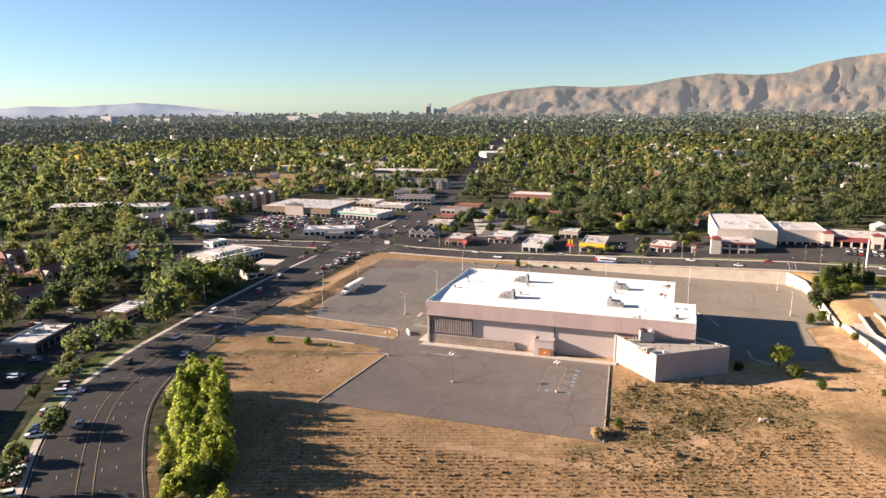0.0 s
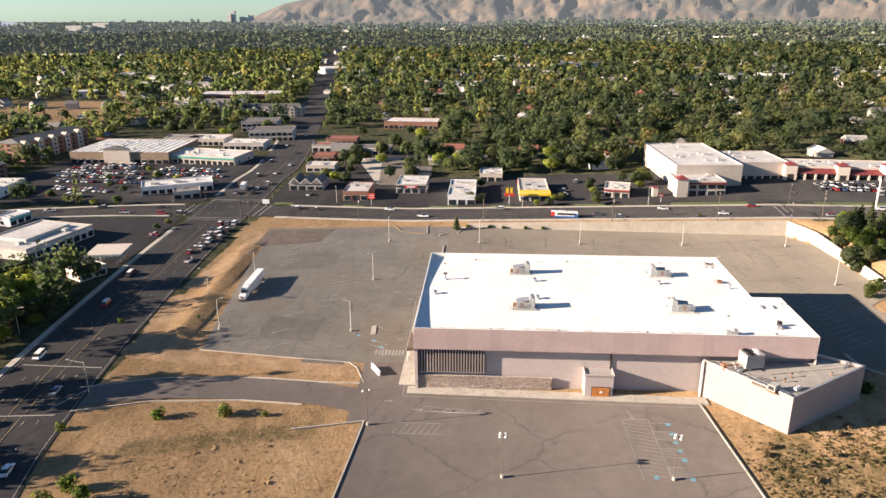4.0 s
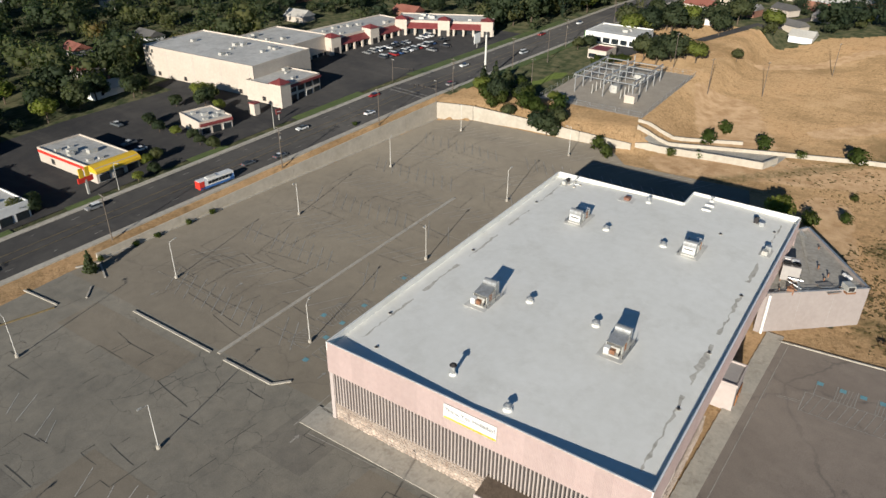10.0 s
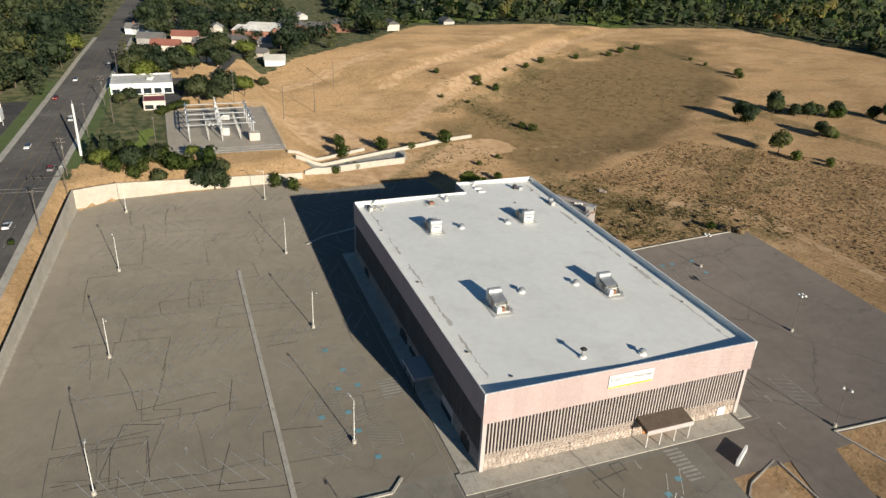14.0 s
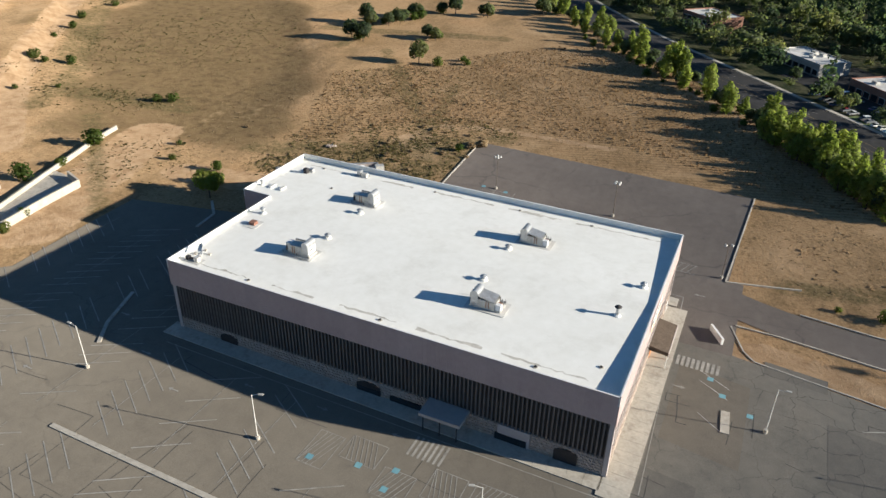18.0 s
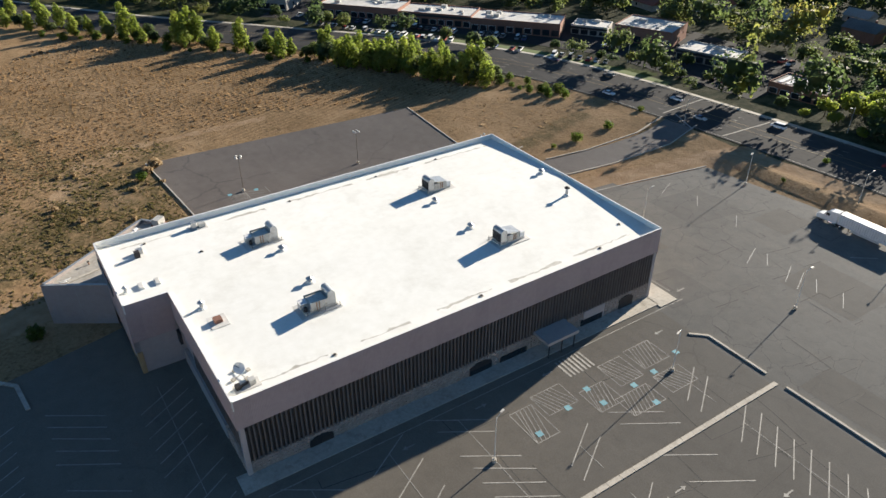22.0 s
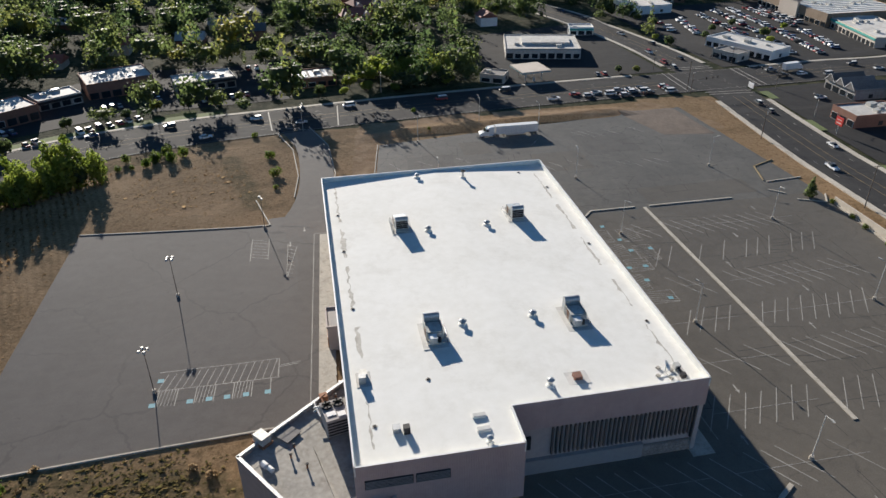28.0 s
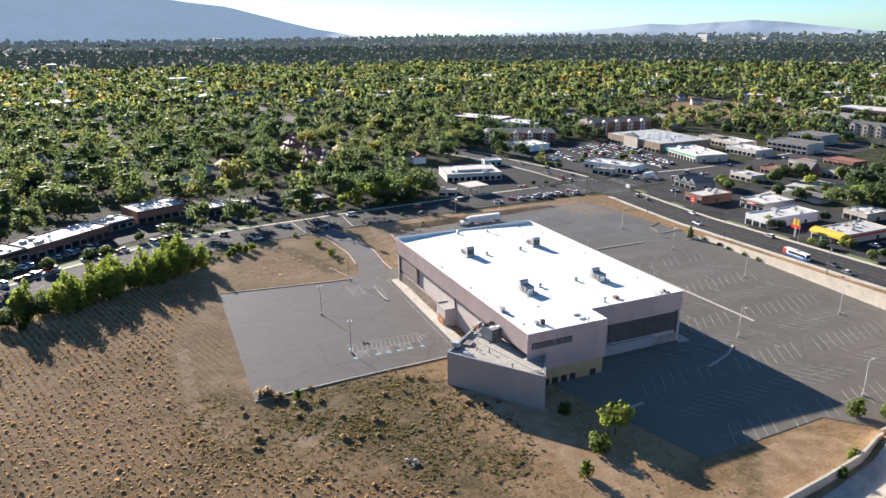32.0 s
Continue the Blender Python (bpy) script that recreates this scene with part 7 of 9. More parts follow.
def arcade(cx, cy, w, d, h, yaw, label, seed):
    t = shop("shopping_row", label, "shops", cx, cy, w, d, h, yaw, "stucco", "flat", front=False, units=int(w / 7), seed=seed, base=land_at(cx, cy) - 0.5)
    a = Shape().add([(-w / 2, -d / 2 - 3.6, h - 2.6), (w / 2, -d / 2 - 3.6, h - 2.6), (w / 2, -d / 2 - 0.02, h - 0.6), (-w / 2, -d / 2 - 0.02, h - 0.6), (-w / 2, -d / 2 - 3.6, h - 2.9), (w / 2, -d / 2 - 3.6, h - 2.9)], [(0, 1, 2, 3), (4, 5, 1, 0)])
    part("awning_roof", a, M["awning"], t, "maroon tiled arcade roof")
    n = int(w / 5)
    for i in range(n + 1):
        x = -w / 2 + w * i / n
        part("pillar", Shape().box(x - 0.45, -d / 2 - 3.6, 0, x + 0.45, -d / 2 - 2.7, h - 2.8), M["stucco"], t)
        if i < n:
            f = part("shop_window", Shape().box(x + 0.6, -d / 2 - 0.14, 0.4, x + w / n - 0.6, -d / 2 - 0.02, 3.0), M["glass"], t)
    for x in ([-w / 2 + 3, 0, w / 2 - 3] if w > 40 else [w / 2 - 3]):
        tt = part("turret", Shape().box(x - 3, -d / 2 - 4.2, 0, x + 3, -d / 2 + 1.8, h + 1.6), M["stucco"], t)
        part("turret_roof", Shape().add([(x - 3.4, -d / 2 - 4.6, h + 1.6), (x + 3.4, -d / 2 - 4.6, h + 1.6), (x + 3.4, -d / 2 + 2.2, h + 1.6), (x - 3.4, -d / 2 + 2.2, h + 1.6), (x, -d / 2 - 1.2, h + 3.2)], [(0, 1, 4), (1, 2, 4), (2, 3, 4), (3, 0, 4)]), M["awning"], tt)
        part("arch", Shape().box(x - 1.6, -d / 2 - 4.26, 0.2, x + 1.6, -d / 2 - 4.18, 3.4), M["dark"], tt)
    return t


arcade(206, 228, 58, 20, 6.6, -5, "long cream shopping row with a maroon tiled arcade", 12)
arcade(247, 200, 50, 18, 6.6, -62, "end wing of the shopping row with maroon turrets", 13)
sign_pole(226, 168, 7.0, 4.6, 4.6, "white", "white roadside directory sign", -5, 3)
sign_pole(-96, 186.5, 3.5, 3.6, 2.2, "white", "low white corner sign on grass", 0, 2)
sign_pole(-41, 187.5, 6.5, 3.6, 3.0, "red", "red and white pylon sign", 0, 2)
sign_pole(103, 177.5, 4.6, 2.4, 2.0, "awning", "small maroon roadside sign", 0, 1)

# green-trimmed shop by the substation
gs = shop("storage_shop", "white flat shop with lime-green end", "shop", 279, 117, 27, 22, 4.6, -90, "white", "flat", units=2, seed=14)
part("end_panel", Shape().box(-13.7, -11.2, 0.2, -13.5, 11.2, 4.6), M["green"], gs)
shop("maroon_shop", "low shop with a maroon roof", "shop", 246, 112, 9, 12, 3.4, -90, "stucco", "awning", units=0, seed=15)

# substation
sub = thing("substation", "galvanised steel lattice substation with transformers", "substation", (207, 88, land_at(207, 88)))
for i in range(5):
    for j in range(3):
        x, y = -16 + i * 8, -12 + j * 12
        part("post", Shape().box(x - 0.18, y - 0.18, -0.5, x + 0.18, y + 0.18, 7.5 if j != 1 else 9.5), M["metal"], sub)
for j in range(3):
    part("beam", Shape().box(-17, -12 + j * 12 - 0.2, 7.1, 17, -12 + j * 12 + 0.2, 7.5), M["metal"], sub)
    part("beam", Shape().box(-17, -12 + j * 12 - 0.2, 5.0, 17, -12 + j * 12 + 0.2, 5.3), M["metal"], sub)
for i in range(5):
    part("beam", Shape().box(-16 + i * 8 - 0.2, -13, 6.4, -16 + i * 8 + 0.2, 13, 6.7), M["metal"], sub)
for i in range(16):
    x, y = -15 + (i % 8) * 4.2, -7 + (i // 8) * 12
    part("insulator", Shape().tube((x, y, 0), (x, y, 3.6), 0.22, 0.14), M["unit"], sub)
for i in range(12):
    part("brace", Shape().tube((-16 + i * 2.8, -12, 5.2), (-14.6 + i * 2.8, -12, 7.2), 0.07, None, 5).tube((-14.6 + i * 2.8, 12, 5.2), (-13.2 + i * 2.8, 12, 7.2), 0.07, None, 5), M["metal"], sub)
for x, y in ((-8, -2), (6, 3), (13, -4)):
    tf = part("transformer", Shape().box(x - 1.8, y - 1.3, 0, x + 1.8, y + 1.3, 3.0), M["unit"], sub)
    part("radiator", Shape().box(x - 1.5, y + 1.3, 0.4, x + 1.5, y + 2.0, 2.6), M["metal"], tf)
part("control_shed", Shape().box(-19, -14, 0, -15, -10, 3.0), M["stucco"], sub)
fence = thing("wire_fence", "thin grey wire fence round the substation yard", "fence")
FENCE = [(176, 66), (176, 108), (238, 108), (238, 66), (176, 66)]
for (ax, ay), (bx, by) in zip(FENCE, FENCE[1:]):
    n = int(math.hypot(bx - ax, by - ay) / 5)
    for i in range(n):
        x, y = ax + (bx - ax) * i / n, ay + (by - ay) * i / n
        part("post", Shape().tube((x, y, land_at(x, y) - 0.3), (x, y, land_at(x, y) + 2.2), 0.05, None, 6), M["metal"], fence)
    for h in (0.3, 1.2, 2.15):
        part("rail", Shape().tube((ax, ay, land_at(ax, ay) + h), (bx, by, land_at(bx, by) + h), 0.03, None, 5), M["metal"], fence)
for x, y in ((222, 128), (176, 112), (232, 58), (246, 78), (252, 40), (300, 20)):
    utility_pole(x, y, 15.0, 1, 70)

# across the main road: strip of shops
ang = -46
for i, (x, y, w, d, h, yaw, wl) in enumerate(((-60, -186, 42, 18, 5.4, 129, "brick"), (-85, -157, 37.5, 17.4, 5.2, 129.5, "brick"), (-110.5, -126.5, 42.5, 17.4, 5.5, 130, "brick"), (-137, -104, 17, 12, 4.0, 124, "siding"), (-154, -83, 27, 21, 6.4, 112, "brick"), (-152, -46.4, 25.5, 14, 4.4, 105.6, "siding"), (-24, -226, 30, 17, 5.2, 131, "siding"))):
    shop("strip_shop", "low %s shop with a white flat roof" % ("brown brick" if wl == "brick" else "grey"), "shop", x, y, w, d, h, yaw, wl, "flat", units=(7, 7, 9, 3, 4, 4, 4)[i], seed=30 + i, stripe="dark" if i % 2 else None)
shop("corner_bank", "dark corner building with a pale flat roof", "bank", 28, -280, 26, 20, 7.5, 134, "brick", "flat", units=3, seed=40, second=True)
sign_pole(-40, -172, 4.5, 3.2, 2.0, "white", "white roadside sign of the strip", 45, 2)
sk = shop("skylit_shop", "low brown shop with white roof skylights", "shop", -149, 0, 22, 15, 4.0, 97, "brick", "roof_grey", units=2, seed=41)
for i in range(6):
    part("skylight", Shape().box(-9 + i * 3.0, -5, 4.06, -7.2 + i * 3.0, 4.5, 4.3), M["white"], sk)

# fuel station corner
gb = shop("market", "low white-roofed market on the fuel-station corner", "shop", -177.5, 118, 37, 29, 4.8, 77, "siding", "flat", units=6, seed=42)
part("upper_roof", Shape().box(-10, -6, 4.86, 14, 8, 6.2), M["flat"], gb)
fc = thing("fuel_canopy", "flat white fuel canopy on posts", "canopy", (-134, 99, land_at(-134, 99)), 8)
part("deck", Shape().box(-7, -7, 4.4, 7, 7, 5.3), M["stucco"], fc)
part("fascia", Shape().box(-7.08, -7.08, 4.5, 7.08, 7.08, 4.8), M["line_b"], fc)
for x in (-4, 4):
    for y in (-4, 4):
        part("post", Shape().box(x - 0.2, y - 0.2, 0, x + 0.2, y + 0.2, 4.4), M["unit"], fc)
    part("pump", Shape().box(x - 0.5, -0.4, 0, x + 0.5, 0.4, 1.8), M["unit"], fc)
kiosk = shop("kiosk", "small pale kiosk beside the fuel pumps", "kiosk", -134.8, 82.5, 11, 9, 3.6, 60, "stucco", "roof_grey", units=1, seed=43)
shop("small_shop", "small white shop with a teal sign", "shop", -209, 151, 13, 9, 4.0, 78, "white", "flat", units=2, seed=44, stripe="teal")

# supermarket block
sm = shop("supermarket", "large supermarket with a tan front and white ribbed roof", "supermarket", -228, 319, 68, 52, 7.5, 0, "brick_tan", "flat", units=14, seed=45, windows=14)
part("portal", Shape().box(-10, -27.4, 0, 8, -26, 10), M["stucco"], sm)
part("portal_roof", Shape().add([(-11, -27.8, 10), (9, -27.8, 10), (9, -25, 10), (-11, -25, 10), (-1, -27.8, 12.4), (-1, -25, 12.4)], [(0, 1, 4), (2, 3, 5), (0, 4, 5, 3), (1, 2, 5, 4)]), M["roof_grey"], sm)
for i in range(15):
    part("roof_rib", Shape().box(-33 + i * 4.6, -25, 7.56, -31.6 + i * 4.6, 25, 7.9), M["roof"], sm)
shop("shop_row", "low row of pale shops with green signs", "shops", -170, 305, 50, 26, 5.4, -10, "stucco", "flat", units=10, seed=46, stripe="teal")
shop("pharmacy", "white flat-roofed building beside the road", "shop", -158, 222, 38, 16, 4.6, 24, "white", "flat", units=5, seed=47)
shop("drive_in", "small canopy building at the crossroads", "shop", -146, 206, 14, 10, 4.0, 24, "stucco", "roof_grey", units=1, seed=48)
shop("branch_bank", "white bank with a covered drive-through", "bank", -262, 212, 24, 28, 4.8, 4, "white", "flat", units=4, seed=49)
for i, (x, y, w, d, h, wl, rf, lab) in enumerate(((-160, 352, 30, 18, 5, "siding", "flat", "grey flat-roofed showroom by the road"), (-152, 392, 34, 22, 8, "stucco", "roof_grey", "white-framed two-storey office with dark roof"), (-196, 372, 30, 20, 5, "stucco", "flat", "pale workshop with a flat roof"),
                                                  (-176, 440, 30, 24, 8, "siding", "roof_grey", "grey two-storey office with dark roof"), (-92, 306, 16, 12, 4, "brick", "roof_red", "low shop with a red-brown roof"), (-86, 274, 18, 12, 4, "stucco", "flat", "small cream roadside shop"),
                                                  (-60, 330, 22, 14, 4.5, "siding", "roof_grey", "blue-grey house turned shop"), (-46, 448, 46, 24, 6, "brick", "flat", "long brick building with white columns"), (-260, 640, 90, 40, 9, "brick", "flat", "broad brick hall with a pale flat roof"),
                                                  (-216, 372, 26, 14, 5, "siding", "roof_grey", "dark-roofed store behind the supermarket"), (-100, 340, 14, 12, 5, "siding", "roof_red", "cottage with a red hipped roof"), (-92, 372, 24, 14, 4, "brick", "roof_red", "low hall with a red roof"))):
    shop("town_building", lab, "building", x, y, w, d, h, (0, 8, 0, 8, 0, 0, 0, -4, 8, 0, 0, 0)[i], wl, rf, units=4 if rf == "flat" else 0, seed=60 + i, second=h > 7)
hp = thing("gabled_house", "dark-roofed gabled house near the main road", "house", (-82, 322, land_at(-82, 322)))
part("wall", Shape().box(-7, -5, -0.5, 7, 5, 4), M["brick"], hp)
part("roof", Shape().add([(-7.5, -5.6, 3.8), (7.5, -5.6, 3.8), (7.5, 5.6, 3.8), (-7.5, 5.6, 3.8), (-7.5, 0, 9), (7.5, 0, 9)], [(0, 1, 5, 4), (2, 3, 4, 5), (1, 2, 5), (3, 0, 4)]), M["roof_grey"], hp)


def flats(x, y, w, d, storeys, yaw, label, wall, roof):
    """Apartment house: gabled bays, rows of windows and balconies."""
    h = storeys * 3.0
    t = thing("apartment_building", label, "apartments", (x, y, land_at(x, y)), yaw)
    part("wall", Shape().box(-w / 2, -d / 2, -0.6, w / 2, d / 2, h), M[wall], t)
    part("roof", Shape().add([(-w / 2 - 0.6, -d / 2 - 0.6, h), (w / 2 + 0.6, -d / 2 - 0.6, h), (w / 2 + 0.6, d / 2 + 0.6, h), (-w / 2 - 0.6, d / 2 + 0.6, h), (-w / 2 + 3, 0, h + 3.2), (w / 2 - 3, 0, h + 3.2)], [(0, 1, 5, 4), (2, 3, 4, 5), (1, 2, 5), (3, 0, 4)]), M[roof], t)
    n = max(3, int(w / 6))
    for i in range(n):
        xx = -w / 2 + w * (i + 0.5) / n
        if i % 2 == 0:
            part("bay_gable", Shape().add([(xx - 2.4, -d / 2 - 1.2, 0), (xx + 2.4, -d / 2 - 1.2, 0), (xx + 2.4, -d / 2 - 1.2, h), (xx, -d / 2 - 1.2, h + 2), (xx - 2.4, -d / 2 - 1.2, h), (xx - 2.4, -d / 2, 0), (xx + 2.4, -d / 2, 0), (xx + 2.4, -d / 2 + 3, h), (xx, -d / 2 + 3, h + 2), (xx - 2.4, -d / 2 + 3, h)],
                                          [(0, 1, 2, 3, 4), (1, 6, 7, 2), (5, 0, 4, 9), (2, 7, 8, 3), (4, 3, 8, 9)]), M["stucco"], t)
        o = -1.25 if i % 2 == 0 else -0.05
        for s in range(storeys):
            part("window", Shape().box(xx - 0.9, -d / 2 + o - 0.06, s * 3 + 0.9, xx + 0.9, -d / 2 + o + 0.04, s * 3 + 2.3), M["glass"], t)
    for s in range(storeys):
        for sx in (-1, 1):
            part("window", Shape().box(sx * w / 2 - 0.06, -1.5, s * 3 + 0.9, sx * w / 2 + 0.06, 1.5, s * 3 + 2.3), M["glass"], t)
    return t


flats(-300, 226, 62, 20, 3, 62, "brown-roofed three-storey apartment house with gables", "brick", "roof_grey")
flats(-302, 330, 64, 22, 4, 80, "large four-storey brick apartment house", "brick", "roof_grey")
flats(-190, 520, 60, 20, 3, 5, "cream apartment house with a grey roof", "stucco", "roof_grey")
flats(-250, 560, 46, 20, 3, 5, "grey and white apartment house", "stucco", "roof_grey")
shop("office_block", "long tan office block with a flat roof", "office", -420, 250, 60, 30, 8, 30, "brick", "flat", units=4, seed=80, second=True)
shop("office_block", "white flat-roofed office beside the road", "office", -370, 270, 40, 26, 7, 30, "white", "flat", units=4, seed=81, second=True)
for i, (x, y, w) in enumerate(((-238, 42, 24), (-262, 30, 18), (-290, 38, 18), (-318, 30, 20), (-346, 38, 18), (-372, 44, 20), (-296, 66, 18))):
    flats(x, y, w, 13, 2, 90 + 10 * (i % 3), "two-storey townhouse with a red roof", "brick", "roof_red")


def house(x, y, w, d, h, yaw, wall, roof, label):
    t = thing("house", label, "house", (x, y, land_at(x, y)), yaw, "houses")
    part("wall", Shape().box(-w / 2, -d / 2, -0.6, w / 2, d / 2, h).add([(-w / 2, -d / 2, h), (-w / 2, d / 2, h), (-w / 2, 0, h + d * 0.27), (w / 2, -d / 2, h), (w / 2, d / 2, h), (w / 2, 0, h + d * 0.27)], [(0, 2, 1), (3, 4, 5)]), M[wall], t)
    e = 0.5
    part("roof", Shape().add([(-w / 2 - e, -d / 2 - e, h - 0.15), (w / 2 + e, -d / 2 - e, h - 0.15), (w / 2 + e, d / 2 + e, h - 0.15), (-w / 2 - e, d / 2 + e, h - 0.15), (-w / 2 - e, 0, h + d * 0.29), (w / 2 + e, 0, h + d * 0.29)], [(0, 1, 5, 4), (2, 3, 4, 5), (0, 4, 3), (1, 2, 5)]), M[roof], t)
    for i in range(1):
        part("window", Shape().box(-w / 2 + w * (i + 0.5) / 2 - 0.6, -d / 2 - 0.05, 1.0, -w / 2 + w * (i + 0.5) / 2 + 0.6, -d / 2 + 0.02, 2.3), M["glass"], t)
    if w > 15.5:
        part("chimney", Shape().box(w * 0.2, 0.6, h, w * 0.2 + 0.8, 1.4, h + d * 0.3 + 0.9), M["brick"], t)
    return t


BUILT = [(-83, 227, 16), (-51, 208, 16), (-23, 223, 16), (5, 202, 20), (20, 243, 12), (42, 203, 20), (85, 196, 12), (131, 236, 38), (163, 236, 24), (124, 196, 15), (206, 228, 33), (247, 200, 30), (279, 117, 20), (246, 112, 9), (207, 88, 26),
         (-24, -226, 18), (-50, -198, 14), (-70, -174, 14), (-78, -164, 14), (-94, -148, 14), (-100, -138, 14), (-122, -113, 14), (-137, -104, 12), (-154, -83, 18), (-152, -46.4, 15), (28, -280, 18), (-149, 0, 14), (-177.5, 118, 24), (-134, 92, 18), (-209, 151, 10), (-228, 319, 46), (-170, 305, 30),
         (-158, 222, 22), (-262, 212, 20), (-300, 226, 34), (-302, 330, 36), (-190, 520, 32), (-250, 560, 26), (-420, 250, 36), (-370, 270, 26), (-160, 352, 18), (-152, 392, 20), (-196, 372, 18), (-176, 440, 20), (-92, 306, 12), (-86, 274, 12),
         (-60, 330, 14), (-46, 448, 26), (-260, 640, 50), (-100, 340, 10), (-92, 372, 14), (-82, 322, 11)] + [(x, y, 17) for x, y in ((-238, 42), (-262, 30), (-290, 38), (-318, 30), (-346, 38), (-372, 44), (-296, 66))]
OPEN = [[(-112, -30), (-84, -30), (-78, 175), (-116, 175)], [(-97, 178), (60, 170), (60, 240), (-30, 250), (-34, 320), (-78, 325), (-98, 250)], [(60, 170), (264, 150), (268, 215), (170, 245), (104, 240), (60, 240)], [(-270, 186), (-128, 190), (-134, 330), (-280, 350)], [(-225, 80), (-120, 80), (-128, 170), (-240, 160)],
        [(0, -215), (-80, -122), (-118, -66), (-180, -96), (-116, -160), (-44, -240)], [(-115, -66), (-122, -10), (-172, -16), (-176, -80)], [(-105, 130), (-78, 130), (-60, 178), (-20, 320), (0, 440), (-150, 440), (-108, 240)], [(-126, 330), (-280, 345), (-300, 450), (-146, 460)], [(-36, -172), (-118, -60), (-124, 12), (-166, 12), (-176, -60), (-150, -118), (-84, -190), (-56, -214)], [(176, 62), (300, 62), (300, 130), (176, 130)], [(-520, 480), (-360, 470), (-340, 620), (-500, 640)], [(140, 60), (300, 60), (300, 150), (140, 150)], [(294, 76), (300, 64), (400, -14), (398, 0)], [(395, 0), (395, 40), (490, 0), (480, -40)]]
rnd = random.Random(77)


def road_gap(x, y):
    return min(min(math.hypot(q.x - x, q.y - y) for q in WEST_ROAD[::2]) - 14, min(math.hypot(q.x - x, q.y - y) for q in NORTH_ROAD[::2]) - 10)


SITE = [(-100, -20), (-97, 172), (166, 152), (164, 60), (105, -30), (-14, -70)]


def is_open(x, y):
    return bool(inside(x, y, FIELD)) or bool(inside(x, y, SITE)) or any(bool(inside(x, y, p)) for p in OPEN)


HOUSES = []
walls = ("siding", "stucco", "white", "brick")
roofs = ("roof_grey", "roof_grey", "roof_pale", "roof_pale", "roof_red")
words = {"siding": "grey-sided", "stucco": "cream", "white": "white", "brick": "brick"}
tries = 0
while len(HOUSES) < 160 and tries < 6000:
    tries += 1
    a, r = rnd.uniform(-2.6, 1.9), rnd.uniform(250, 720)
    x, y = 40 + r * math.sin(a), r * math.cos(a)
    if is_open(x, y) or road_gap(x, y) < 14 or any(math.hypot(x - p, y - q) < s + 9 for p, q, s in BUILT) or any(math.hypot(x - p, y - q) < 26 for p, q in HOUSES):
        continue
    HOUSES.append((x, y))
    wl, rf = rnd.choice(walls), rnd.choice(roofs)
    house(x, y, rnd.uniform(11, 17), rnd.uniform(8, 11), rnd.choice((3.0, 3.0, 5.2)), rnd.choice((0, 90)) + rnd.uniform(-6, 6), wl, rf, "%s house with a %s roof among trees" % (words[wl], {"roof_red": "red", "roof_pale": "pale"}.get(rf, "grey shingled")))
for i, (x, y) in enumerate(((440, 0), (452, -22), (470, 14), (430, 24), (400, 40), (372, 52), (395, 62))):
    flats(x, y, 20, 11, 2, 70, "two-storey brick townhouse beside the field", "brick", "roof_grey") if i < 3 else house(x, y, 13, 9, 3, 60, "stucco", "roof_grey", "cream bungalow beside the field")
for i in range(9):
    house(300 + 16 * i - 120, -430 - 6 * i, 13, 10, 5.2, 20, "white", "roof_grey", "white house in a new row beyond the field")

for x, y, w, wl in ((370, 104, 16, "stucco"), (374, 80, 17, "brick"), (434, 118, 18, "white"), (448, 92, 16, "white"), (402, 92, 15, "stucco"), (396, 112, 15, "siding")):
    house(x, y, w, 10, 4.0, 75, wl, "roof_grey" if wl != "stucco" else "roof_red", "%s house by the side street" % words[wl])
for x, y in ((440, 46), (458, 36)):
    flats(x, y, 26, 11, 2, 70, "two-storey brick townhouse row by the field", "brick", "flat")
BUILT += [(x - 6, y, 17) for x, y in ((370, 104), (374, 80), (434, 118), (448, 92), (402, 92), (396, 112), (440, 46), (458, 36), (440, 0), (452, -22), (470, 14), (430, 24), (400, 40), (372, 52), (395, 62))]

# far roofs and far town, joined
far_wall, far_roof = Shape(), Shape()
white_far = Shape()
for i in range(900):
    a, r = rnd.uniform(-1.95, 0.65), 720 * (4000 / 720) ** rnd.random()
    x, y = 40 + r * math.sin(a), r * math.cos(a)
    w, d, h, t = rnd.uniform(10, 20), rnd.uniform(8, 13), rnd.uniform(3.5, 6), rnd.uniform(0, 3.14)
    z = land_at(x, y)
    c, s = math.cos(t), math.sin(t)
    if rnd.random() < 0.12:
        k = rnd.uniform(1.5, 4.0)
        white_far.turned(x, y, w * k, d * k, z - 1, z + h * 1.4 + 1.5, t)
        continue
    far_wall.turned(x, y, w, d, z - 1, z + h, t)
    pts = [(x + c * u - s * v, y + s * u + c * v, z + q) for u, v, q in ((-w / 2, -d / 2, h), (w / 2, -d / 2, h), (w / 2, d / 2, h), (-w / 2, d / 2, h), (-w / 2, 0, h + 3), (w / 2, 0, h + 3))]
    far_roof.add(pts, [(0, 1, 5, 4), (2, 3, 4, 5), (1, 2, 5), (3, 0, 4)])
tagged(part("far_houses", far_wall, M["siding"]), "walls of countless houses far across the valley", "houses", kind="stuff")
tagged(part("far_roofs", far_roof, M["roof_grey"]), "roofs of countless houses far across the valley", "roofs", kind="stuff")
tagged(part("far_warehouses", white_far, M["flat"]), "pale warehouses far across the valley", "warehouses", kind="stuff")
tower = Shape()
